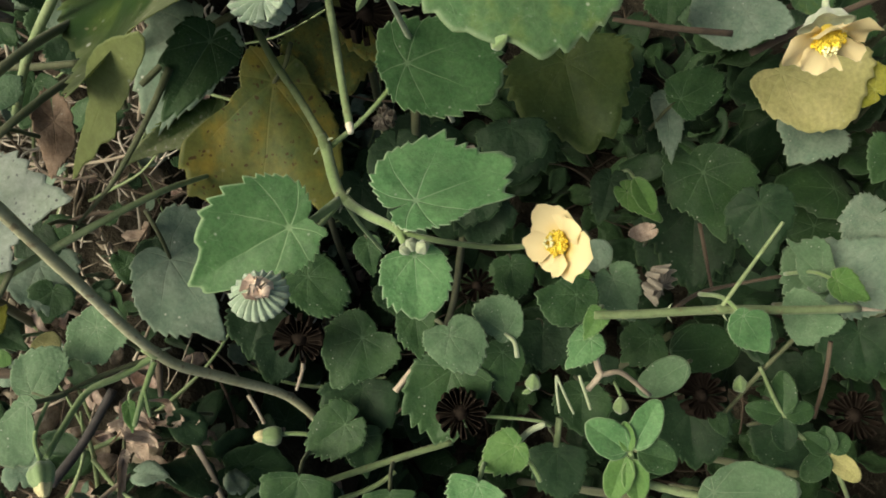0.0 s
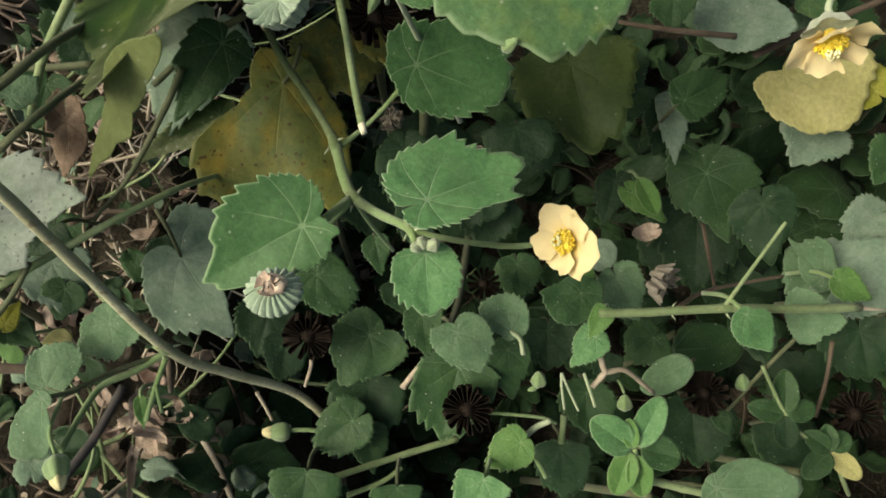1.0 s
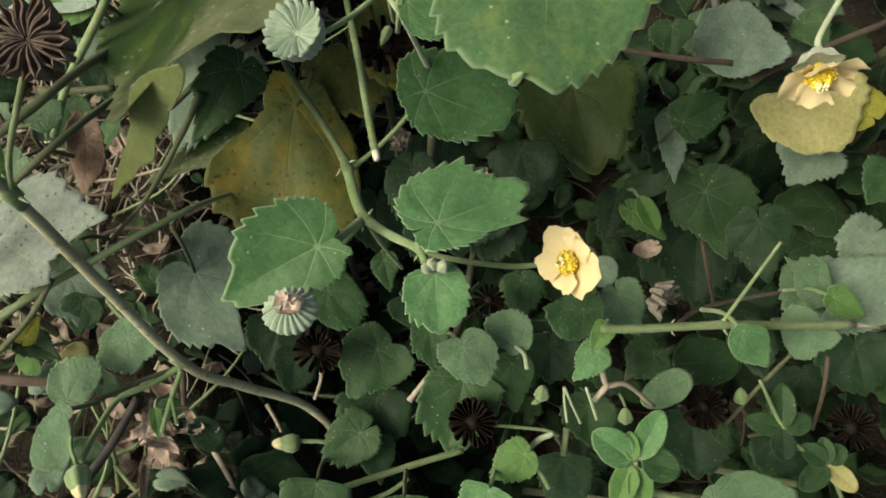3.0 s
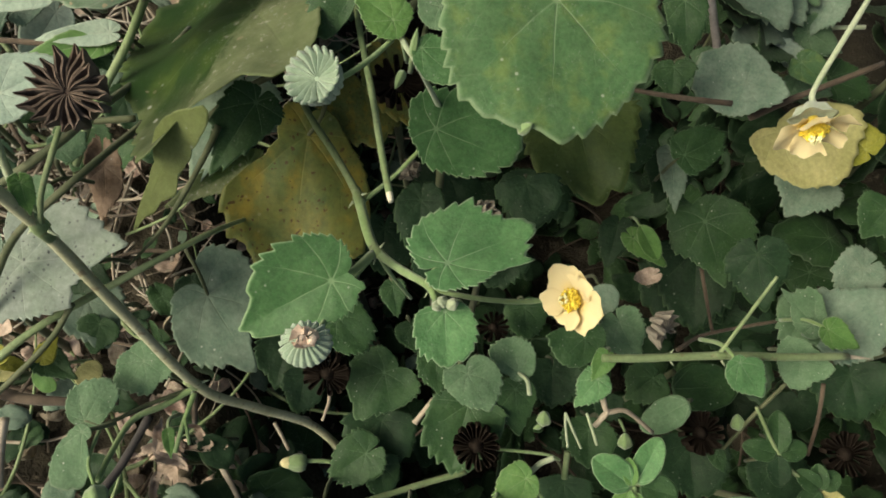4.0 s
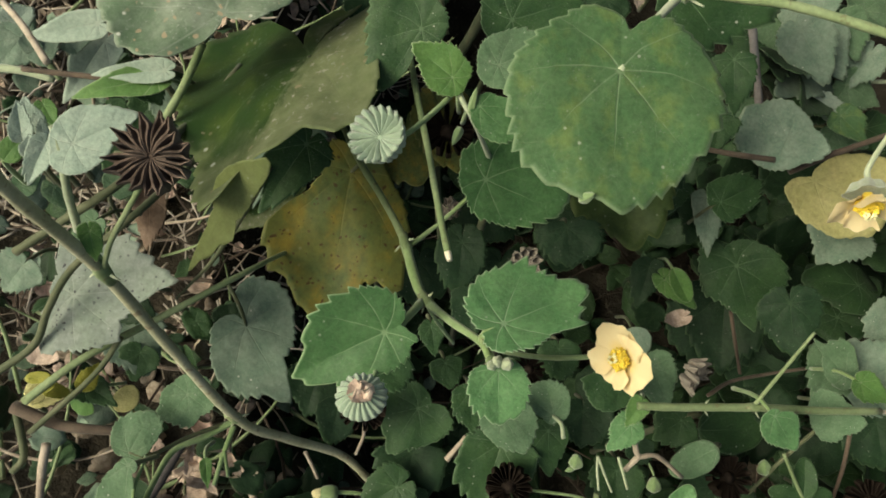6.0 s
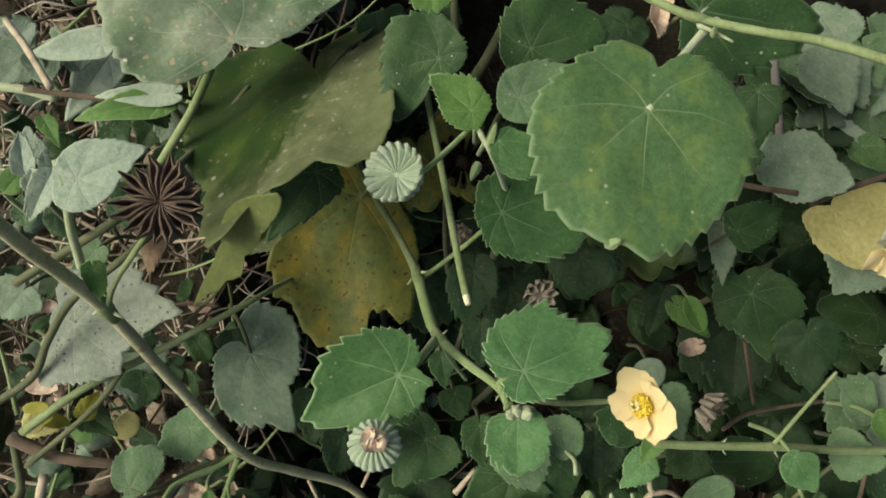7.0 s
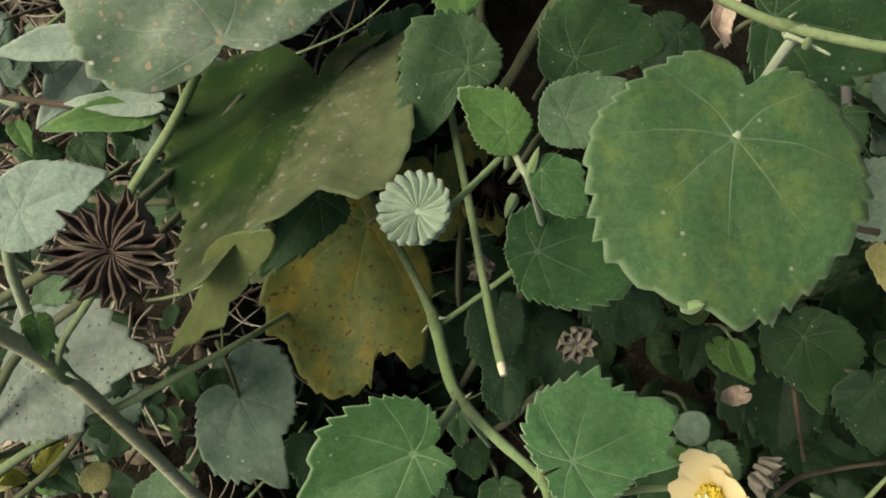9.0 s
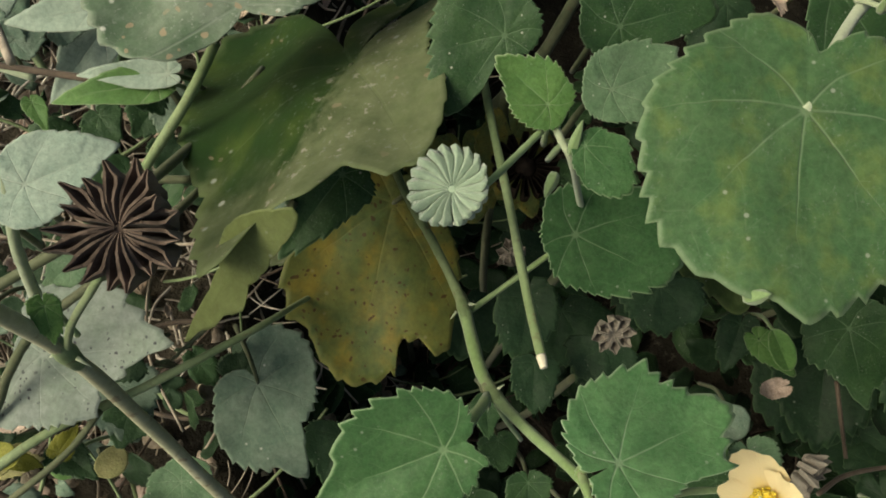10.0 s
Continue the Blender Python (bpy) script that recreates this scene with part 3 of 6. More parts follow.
def frame_of(base, tip, normal):
    x = (Vector(tip) - Vector(base)).normalized()
    z = Vector(normal)
    z = (z - x * z.dot(x)).normalized()
    y = z.cross(x)
    return Matrix.Translation(base) @ Matrix((x, y, z)).transposed().to_4x4()


def leaf(parent, base, tip, normal, width, kind="mid", stalk=None, stalk_r=0.0008, stalk_material=None, label="", **shape):
    """A leaf from its stalk's end to its tip; stalk: further points of the stalk, down to the stem."""
    length = (Vector(tip) - Vector(base)).length
    m = frame_of(base, tip, normal)
    ob = under("leaf", leaf_mesh("leaf", length, width, LEAVES[kind], **shape), parent, m, label)
    down = (m.to_3x3() @ Vector((-0.35, 0, -1))).normalized()
    start = Vector(base) - (m.to_3x3() @ Vector((0, 0, 1))) * 0.0006
    if stalk is None:
        stalk = [start + down * 0.012, start + down * 0.02 + Vector((0, 0, -0.012))]
    v, f = tube_data([start, *stalk], stalk_r, stalk_r * 1.25, sides=7, steps=5, seed=seed())
    under("petiole", mesh_of("petiole", v, f, stalk_material if stalk_material else STEM_YOUNG if kind in ("fresh", "green", "lime", "broad") else STEM_DARK), ob)
    return ob


def aimed(at, axis, spin=0.0):
    """A pose at a point with z along axis."""
    q = Vector(axis).to_track_quat("Z", "Y").to_matrix().to_4x4()
    return Matrix.Translation(at) @ q @ pose(0, 0, 0, 0, 0, spin)


def lathe(profile, seg=20, lobes=0, depth=0.0):
    """A turned form from (radius, height) pairs, with lobes round it."""
    verts, faces = [], []
    for r, z in profile:
        for k in range(seg):
            a = 2 * math.pi * k / seg
            rr = r * (1 + depth * math.cos(lobes * a))
            verts.append((rr * math.cos(a), rr * math.sin(a), z))
    for i in range(len(profile) - 1):
        for k in range(seg):
            a, b = i * seg + k, i * seg + (k + 1) % seg
            faces.append((a, b, b + seg, a + seg))
    faces.append(tuple(range(seg - 1, -1, -1)))
    faces.append(tuple(range(len(verts) - seg, len(verts))))
    return verts, faces


def petal_mesh(size, opening, variant):
    """One broad, notched petal from the flower's middle outwards; opening: 0 closed bell, 1 flat."""
    rng = random.Random(100 + variant)
    nu, nv = 12, 14
    verts, uvs, faces = [], [], []
    ph = rng.uniform(0, 6)
    for i in range(nu + 1):
        s = i / nu
        for j in range(nv + 1):
            t = j / nv * 2 - 1
            w = 0.20 + 0.78 * math.sin(min(1.0, s * 1.10) * math.pi / 2) ** 0.8
            end = 1 - 0.34 * abs(t) ** 2.2 + 0.06 * t + 0.07 * math.sin(4.3 * t + ph) + 0.03 * math.sin(15 * t + 2 * ph)
            out = s * end
            rad = out * (0.35 + 0.65 * opening)
            z = (1 - opening * 0.72) * (out ** 1.1) * 0.95 - 0.22 * opening * out ** 3
            z += 0.03 * math.sin(4.0 * t + ph) * s * s + 0.10 * t * s + 0.012 * math.sin(13 * t + ph) * s * s + 0.07 * s ** 5 * math.sin(7 * t + 2 * ph)
            ang = t * w
            x, y = rad * math.cos(ang * 0.9), rad * math.sin(ang * 0.9) * 1.12
            verts.append((x * size, y * size, z * size))
            uvs.append((s, t * w))
    for i in range(nu):
        for j in range(nv):
            a = i * (nv + 1) + j
            faces.append((a, a + 1, a + nv + 2, a + nv + 1))
    n = len(verts)
    verts += [(x, y, z - 0.00025) for x, y, z in verts]
    faces += [tuple(q + n for q in reversed(f)) for f in faces]
    me = mesh_of("petal", verts, faces, PETAL)
    idx = np.empty(len(me.loops), dtype=np.int32)
    me.loops.foreach_get("vertex_index", idx)
    me.uv_layers.new(name="blade").data.foreach_set("uv", np.array(uvs + uvs, dtype=np.float32)[idx].ravel())
    return me


def beads(centres, r, material, name):
    """Many tiny beads as one mesh."""
    verts, faces = [], []
    for c in centres:
        o = len(verts)
        for a, b in ((0, 1), (0.8, 0.45), (0.8, -0.45), (0, -1)):
            for k in range(5):
                t = 2 * math.pi * k / 5
                verts.append((c[0] + r * a * math.cos(t), c[1] + r * a * math.sin(t), c[2] + r * b))
        for i in range(3):
            for k in range(5):
                p, q = o + i * 5 + k, o + i * 5 + (k + 1) % 5
                faces.append((p, q, q + 5, p + 5))
    return mesh_of(name, verts, faces, material)


def flower(parent, at, axis, size, opening=0.85, spin=0.0, label="open pale yellow flower with five petals"):
    """A mallow flower: green calyx, five petals, a column of anthers and pale stigmas."""
    rng = random.Random(seed())
    m = aimed(at, axis, spin)
    v, f = lathe([(0.08 * size, -0.30 * size), (0.26 * size, -0.24 * size), (0.34 * size, -0.05 * size), (0.43 * size, 0.04 * size), (0.42 * size, 0.02 * size), (0.2 * size, -0.05 * size)], 30, 5, 0.16)
    head = under("flower", mesh_of("flower", v, f, CALYX), parent, m, label)
    for k in range(5):
        o = opening + (0.12, -0.06, 0.06, -0.10, 0.04)[k]
        under("petal", petal_mesh(size * (1.08, 0.90, 1.04, 0.96, 0.86)[k], o, seed()), head, m @ pose(0, 0, 0, 0, 0, 72 * k) @ pose(0, 0, 0.0002 * k))
    v, f = lathe([(0.10 * size, 0.0), (0.12 * size, 0.12 * size), (0.22 * size, 0.24 * size), (0.19 * size, 0.38 * size), (0.04 * size, 0.42 * size)], 14)
    under("stamen_column", mesh_of("stamen_column", v, f, ANTHER), head, m)
    pts = []
    for k in range(230):
        a, h = rng.uniform(0, 6.28), rng.uniform(0.16, 0.48)
        r = (0.28 - 0.75 * abs(h - 0.29)) * rng.uniform(0.60, 1.10)
        pts.append((r * size * math.cos(a), r * size * math.sin(a), h * size))
    under("anther_tuft", beads(pts, 0.034 * size, ANTHER, "anther_tuft"), head, m)
    pts = [(0.14 * size * math.cos(k * 1.3) * rng.uniform(0.3, 1), 0.14 * size * math.sin(k * 1.3) * rng.uniform(0.3, 1), size * rng.uniform(0.46, 0.58)) for k in range(22)]
    under("stigma_tuft", beads(pts, 0.036 * size, STIGMA, "stigma_tuft"), head, m)
    return head


def mericarp_mesh(size, ripe, material, count=16, dome=False):
    """One pod of the capsule's ring, beak outwards. ripe: 0 green and plump, 1 dry and split into two valves."""
    verts, faces = [], []
    if ripe > 1:
        wide = 0.62 * math.tan(math.pi / count)
        for r, low, high, half in ((0.34, -0.55, 0.30, 0.94), (0.55, -0.60, 0.34, 0.94), (0.80, -0.55, 0.38, 0.94), (0.94, -0.40, 0.42, 0.86), (1.03, -0.25, 0.46, 0.60)):
            y = wide * r * half
            w = 0.014 + 0.008 * r
            verts += [(r * size, q * size, z * size) for q, z in ((-y, high), (-y, low), (y, low), (y, high), (y - w, high), (y - w, low + w), (w - y, low + w), (w - y, high))]
        for i in range(4):
            for k in range(8):
                a, b = i * 8 + k, i * 8 + (k + 1) % 8
                faces.append((a, b, b + 8, a + 8))
        faces += [(0, 7, 6, 1), (1, 6, 5, 2), (2, 5, 4, 3), (32, 33, 34, 35), (32, 35, 36, 39)]
        return mesh_of("mericarp", verts, faces, material, False)
    if ripe:
        wide = math.tan(math.pi / count)
        for r, low, high, half, floor in ((0.10, -0.05, 0.34, 0.96, 0.31), (0.28, -0.20, 0.44, 0.97, 0.38), (0.46, -0.34, 0.49, 0.98, 0.40), (0.58, -0.40, 0.48, 0.98, 0.05), (0.76, -0.36, 0.44, 0.96, -0.20),
                                          (0.88, -0.20, 0.44, 0.80, -0.10), (0.98, 0.10, 0.50, 0.40, 0.14), (1.16, 0.46, 0.60, 0.10, 0.52)):
            y = wide * r * half
            w = min(0.060, 0.5 * y)
            verts += [(r * size, q * size, z * size) for q, z in ((-y, high), (-0.55 * y, low), (0.55 * y, low), (y, high), (y - w, high), (0.5 * (y - w), floor), (0.5 * (w - y), floor), (w - y, high))]
        for i in range(7):
            for k in range(8):
                a, b = i * 8 + k, i * 8 + (k + 1) % 8
                faces.append((a, b, b + 8, a + 8))
        faces += [(7, 6, 5, 4, 3, 2, 1, 0), tuple(range(56, 64))]
        return mesh_of("mericarp", verts, faces, material, False)
    half = math.tan(math.pi / count)
    rows = ((0.06, 0.26), (0.25, 0.40), (0.48, 0.50), (0.72, 0.55), (0.92, 0.60), (1.16, 0.74), (1.03, 0.40), (1.00, 0.08), (0.88, -0.22), (0.60, -0.40), (0.20, -0.42))
    if dome:
        rows = ((0.06, 0.60), (0.25, 0.62), (0.48, 0.58), (0.72, 0.48), (0.92, 0.34), (1.10, 0.24), (1.02, 0.06), (0.94, -0.10), (0.80, -0.26), (0.55, -0.36), (0.20, -0.38))
    for i, (r, z) in enumerate(rows):
        swing = 0.10 * r * r if i < 6 else 0.10
        sharp = 0.16 if i < 5 else 0.05 if i == 5 else 0.30
        deep = (0.02 + 0.09 * r if dome else 0.04 + 0.22 * r) if i < 5 else 0.09
        inner = max(0.04, r - (0.05 if i < 5 else deep))
        for q, up in ((-1.0, 1), (-sharp, 0), (sharp, 0), (1.0, 1)):
            rr = inner if up else r
            y = q * half * rr + swing * rr
            verts.append((rr * size, y * size, (z - (deep if up and i < 6 else 0.0)) * size))
    for i in range(len(rows) - 1):
        for k in range(3):
            a = i * 4 + k
            faces.append((a, a + 1, a + 5, a + 4))
    return mesh_of("mericarp", verts, faces, material)


def capsule(parent, at, axis, size, ripe=1, count=18, spin=0.0, withered=False, label=""):
    """A mallow fruit: a ring of beaked pods round a core. size: its radius."""
    rng = random.Random(seed())
    mat = HUSK if ripe == 1 else (HUSK_DARK if ripe == 3 else HUSK_GREY if ripe > 1 else DOWN)
    m = aimed(at, axis, spin)
    v, f = lathe([(0.05 * size, -0.12 * size), (0.34 * size, -0.10 * size), (0.30 * size, 0.10 * size), (0.13 * size, 0.22 * size), (0.08 * size, 0.26 * size), (0.03 * size, 0.26 * size)], 14, 7, 0.06)
    core = under("capsule", mesh_of("capsule", v, f, mat), parent, m, label)
    me = mericarp_mesh(size * 0.92, (2 if ripe == 3 else 1) if ripe else 0, mat, count, withered)
    for k in range(count):
        j = rng.uniform(-1, 1)
        tilt = pose(0, 0, 0, 11 * j, 11 * rng.uniform(-1, 1), 0) if ripe else pose(0, 0, 0, 0, 2 * j, 0)
        big = rng.uniform(0.82, 1.10) if ripe == 1 else 1.0
        under("mericarp", me, core, m @ pose(0, 0, 0, 0, 0, 360 * k / count + j * (3 if ripe else 1)) @ tilt @ Matrix.Diagonal((big, 1, 1, 1)))
    if withered:
        for k in range(9):
            a, rag = 0.7 * k, []
            for i in range(5):
                for q in (-1, 1):
                    r = size * (0.03 + 0.125 * i + 0.05 * rng.uniform(-1, 1))
                    rag.append((r * math.cos(a + q * 0.35 + i * 0.2), r * math.sin(a + q * 0.35 + i * 0.2), size * (0.76 + 0.14 * math.sin(i * 1.6 + k) - 0.03 * i + 0.09 * q * math.cos(2.1 * k))))
            rag += [(x, y, z - 0.04 * size) for x, y, z in rag]
            fa = [(2 * i, 2 * i + 1, 2 * i + 3, 2 * i + 2) for i in range(4)] + [(2 * i + 10, 2 * i + 12, 2 * i + 13, 2 * i + 11) for i in range(4)]
            under("withered_petal", mesh_of("withered_petal", rag, fa, WITHERED), core, m, "withered pinkish brown petal")
    return core


def knob(parent, at, axis, size):
    """A swollen node with two small stipules. size: the stem's radius there."""
    m = aimed(at, axis)
    v, f = lathe([(0.80 * size, -2.6 * size), (1.02 * size, -1.0 * size), (1.15 * size, 0.0), (1.02 * size, 1.0 * size), (0.80 * size, 2.6 * size)], 12, 3, 0.05)
    ob = under("node", mesh_of("node", v, f, STEM), parent, m)
    for k in (40, 200):
        v, f = lathe([(0.26 * size, 0.0), (0.20 * size, 0.8 * size), (0.05 * size, 1.6 * size)], 6)
        under("stipule", mesh_of("stipule", v, f, STEM_PALE), ob, m @ pose(0, 0, 0, 0, 0, k) @ pose(1.2 * size, 0, 0.3 * size, 0, 55, 0))
    return ob


def bud(parent, at, axis, size, yellow=False, slim=0.8, material=SEPAL, label="closed downy green bud"):
    """A closed bud with five ridged sepals. size: its length."""
    m = aimed(at, axis)
    v, f = lathe([(r * slim * size, z * size) for r, z in ((0.06, 0.0), (0.26, 0.06), (0.34, 0.28), (0.30, 0.55), (0.17, 0.82), (0.03, 1.0))], 25, 5, 0.10)
    ob = under("bud", mesh_of("bud", v, f, material), parent, m, label)
    if yellow:
        v, f = lathe([(0.22 * slim * size, 0.62 * size), (0.20 * slim * size, 0.84 * size), (0.12 * slim * size, 1.02 * size), (0.04 * slim * size, 1.08 * size)], 20, 5, 0.14)
        under("petal_tip", mesh_of("petal_tip", v, f, BUD_YELLOW), ob, m, "pale yellow petals just showing")
    return ob


# ---- the plants ----
# flowering shoot in the middle

shoot = thing("mallow_shoot", (-0.0671, 0.1543, 0.1746), "flowering green mallow shoot with three toothed leaves", "plant", "mallow plants of the thicket")
stem(shoot, [(-0.0772, 0.1748, 0.1676), (-0.0650, 0.1502, 0.1733), (-0.0526, 0.1309, 0.1754), (-0.0421, 0.1119, 0.1777), (-0.0360, 0.0925, 0.1861), (-0.0311, 0.0834, 0.1937)], 0.00135, 0.00181, STEM, "stem")
stem(shoot, [(-0.0421, 0.1119, 0.1777), (-0.0360, 0.0925, 0.1861), (-0.0311, 0.0834, 0.1937), (-0.0226, 0.0737, 0.2063), (-0.0130, 0.0640, 0.2210), (-0.0104, 0.0591, 0.2226)], 0.00211, 0.00107, STEM_YOUNG, "stem")
stem(shoot, [(-0.0314, 0.0829, 0.1914), (-0.0273, 0.0790, 0.1817), (-0.0208, 0.0747, 0.1667)], 0.00073, 0.00070, STEM_YOUNG, "side_stem")
leaf(shoot, (-0.0440, 0.0670, 0.2135), (-0.0747, 0.0516, 0.2057), (-0.043, -0.422, 0.906), 0.032, "green", [(-0.0395, 0.0718, 0.2057), (-0.0333, 0.0834, 0.1937)], label="toothed green leaf with pale edge", stalk_r=0.0012, shape="shoot_low", fold=0.16, wave=0.03, teeth=15, tooth=0.10)
leaf(shoot, (-0.0070, 0.0670, 0.2340), (0.0202, 0.0826, 0.2271), (0.10, 0.251, 0.963), 0.0277, "fresh", [(-0.0106, 0.0677, 0.2243), (-0.0130, 0.0640, 0.2210)], label="toothed green leaf with pale veins", stalk_r=0.0011, shape="shoot_high", fold_right=8, wave=0.03, teeth=16, tooth=0.10)
leaf(shoot, (-0.0075, 0.0545, 0.2260), (-0.0062, 0.0386, 0.2188), (0.030, -0.410, 0.910), 0.0189, "fresh", [(-0.0095, 0.0597, 0.2217), (-0.0110, 0.0611, 0.2222)], shape="shoot_young", teeth=17, tooth=0.10, fold=0.12, wave=0.03)
flower(shoot, (0.0352, 0.0632, 0.2105), (-0.76, -0.16, 0.63), 0.0136, opening=0.68, spin=34)
stem(shoot, [(-0.0110, 0.0623, 0.2226), (-0.0037, 0.0613, 0.2202), (0.0074, 0.0616, 0.2139), (0.0203, 0.0641, 0.2042), (0.0395, 0.0660, 0.2060), (0.0378, 0.0645, 0.2085)], 0.00082, 0.00090, STEM_YOUNG, "pedicel")
bud(shoot, (-0.0095, 0.0594, 0.2216), (-0.4420, -0.6269, 0.6416), 0.0040)
bud(shoot, (-0.0059, 0.0576, 0.2231), (0.7876, 0.0395, 0.6149), 0.0046)
stem(shoot, [(-0.0336, 0.0833, 0.1915), (-0.0428, 0.0682, 0.1961), (-0.0476, 0.0461, 0.2194)], 0.00091, 0.00076, STEM_YOUNG, "pedicel")
capsule(shoot, (-0.0485, 0.0444, 0.2210), (0.03, 0.30, 0.95), 0.0080, ripe=0, count=20, withered=True, label="young ribbed downy green capsule with withered petals")
leaf(shoot, (-0.0121, 0.1308, 0.1987), (0.0183, 0.1225, 0.1904), (0.1289, -0.4318, 0.8927), 0.0348, "green", [(-0.0195, 0.1264, 0.1879), (-0.0294, 0.1196, 0.1791), (-0.0402, 0.1106, 0.1769)], label="dark green leaf with pale radiating veins", stalk_r=0.0008, shape="shaded", teeth=16, tooth=0.09)
leaf(shoot, (-0.0724, 0.1589, 0.1408), (-0.0816, 0.0917, 0.1120), (0.0576, -0.3995, 0.9149), 0.0737, "yellow", [(-0.0657, 0.1616, 0.1502), (-0.0610, 0.1639, 0.1617)], label="yellowing old leaf with brown spots", shape="spotted", wave=0.05, tooth=0.05, teeth=24)

# long slanting stem

branch = thing("mallow_branch", (-0.0582, 0.0215, 0.0509), "long slanting green mallow stem with side shoots", "plant", "mallow plants of the thicket")
stem(branch, [(-0.1349, 0.0848, 0.2860), (-0.1362, 0.0839, 0.2698), (-0.1351, 0.0799, 0.2237), (-0.1273, 0.0657, 0.1804), (-0.1105, 0.0440, 0.1312), (-0.0941, 0.0393, 0.1030), (-0.0717, 0.0341, 0.0703), (-0.0526, 0.0162, 0.0415)], 0.00202, 0.00212, STEM_TAN, "stem")
stem(branch, [(-0.1120, 0.0440, 0.1302), (-0.1243, 0.0364, 0.1296), (-0.1361, 0.0300, 0.1306), (-0.1392, 0.0172, 0.1377), (-0.1391, 0.0055, 0.1462)], 0.00146, 0.00110, STEM_YOUNG, "side_stem")
stem(branch, [(-0.1126, 0.0417, 0.1294), (-0.1156, 0.0287, 0.1290), (-0.1176, 0.0173, 0.1281)], 0.00122, 0.00095, STEM_YOUNG, "side_stem")
stem(branch, [(-0.1150, 0.0310, 0.1298), (-0.1128, 0.0209, 0.1262)], 0.00084, 0.00072, STEM_YOUNG, "side_stem")
leaf(branch, (-0.1289, 0.0517, 0.1459), (-0.1386, 0.0410, 0.1402), (0.0349, -0.4898, 0.8712), 0.0241, "dusty", [(-0.1230, 0.0492, 0.1373), (-0.1140, 0.0446, 0.1285)], shape="branch_lobed", teeth=16, tooth=0.07)
leaf(branch, (-0.1470, 0.0276, 0.1486), (-0.1399, 0.0442, 0.1512), (0.1491, -0.2176, 0.9646), 0.0202, "dusty", [(-0.1395, 0.0270, 0.1459), (-0.1291, 0.0354, 0.1360), (-0.1140, 0.0437, 0.1282)], shape="branch_broad", teeth=16, tooth=0.07)
leaf(branch, (-0.1411, 0.0225, 0.1607), (-0.1446, 0.0021, 0.1476), (-0.0421, -0.5331, 0.8450), 0.0185, "dusty", [(-0.1394, 0.0243, 0.1547), (-0.1351, 0.0271, 0.1482)], shape="branch_hanging", teeth=16, tooth=0.07)
leaf(branch, (-0.1270, 0.0259, 0.1140), (-0.1254, 0.0150, 0.1105), (0.3034, -0.2536, 0.9185), 0.0059, "lime", back=0.5)
leaf(branch, (-0.1319, 0.0866, 0.2414), (-0.1321, 0.0794, 0.2324), (0.3878, -0.7212, 0.5740), 0.0071, "lime", [(-0.1435, 0.0897, 0.2152), (-0.1422, 0.0865, 0.2066)], back=0.6)
stem(branch, [(-0.1347, 0.0802, 0.2228), (-0.1242, 0.0829, 0.2428), (-0.1093, 0.0865, 0.2653), (-0.1012, 0.0895, 0.2770)], 0.00091, 0.00071, STEM, "pedicel")
capsule(branch, (-0.0990, 0.0935, 0.2785), (-0.02, -0.30, 0.95), 0.0104, ripe=1, count=17, label="dry dark brown star-shaped seed capsule")
bud(branch, (-0.1324, 0.0030, 0.1613), (0.4588, -0.8059, 0.3742), 0.0115, yellow=True, slim=1.05, label="downy bud with yellow petals showing")
stem(branch, [(-0.1328, 0.0043, 0.1617), (-0.1390, 0.0127, 0.1560), (-0.1398, 0.0267, 0.1490)], 0.00065, 0.00071, STEM_YOUNG, "pedicel")

# lying stem with a dry calyx

runner = thing("mallow_branch", (0.1859, 0.0662, 0.1166), "level green mallow stem with short side stem", "plant", "mallow plants of the thicket")
stem(runner, [(0.0586, 0.0585, 0.1372), (0.0732, 0.0586, 0.1383), (0.1087, 0.0601, 0.1398), (0.1357, 0.0608, 0.1359), (0.1657, 0.0628, 0.1302)], 0.00175, 0.00169, STEM, "stem")
stem(runner, [(0.1065, 0.0605, 0.1400), (0.1167, 0.0750, 0.1489), (0.1257, 0.0886, 0.1596)], 0.00087, 0.00063, STEM, "side_stem")
leaf(runner, (0.1118, 0.0559, 0.1473), (0.1233, 0.0435, 0.1379), (0.0964, -0.5416, 0.8351), 0.0173, "fresh", shape="runner_small", teeth=16, tooth=0.07)
leaf(runner, (0.1483, 0.0611, 0.1254), (0.1609, 0.0572, 0.1281), (-0.3269, -0.4820, 0.8129), 0.0278, "dusty", label="dusty leaf with eaten edge", shape="runner_eaten", teeth=16, tooth=0.07)
capsule(runner, (0.0896, 0.0768, 0.1179), (0.7601, -0.5189, 0.3911), 0.0086, ripe=2, count=12, label="dry grey ribbed husk")
leaf(runner, (0.1638, 0.0812, 0.1106), (0.1479, 0.0976, 0.1162), (-0.0840, -0.3956, 0.9146), 0.0215, "dusty", shape="runner_upper", teeth=16, tooth=0.07)
leaf(runner, (0.1750, 0.0797, 0.1073), (0.2042, 0.0974, 0.1130), (-0.1644, -0.0480, 0.9852), 0.0395, "grey", back=0.7, tooth=0.09)
leaf(runner, (0.1634, 0.0762, 0.1230), (0.1778, 0.0689, 0.1185), (0.0762, -0.4077, 0.9099), 0.0140, "lime", back=0.5, cup=0.2)
leaf(runner, (0.1686, 0.0902, 0.0981), (0.1562, 0.0731, 0.0925), (-0.2760, -0.1111, 0.9547), 0.0308, "dusty", back=0.4)

# broad-leaved plant at the back

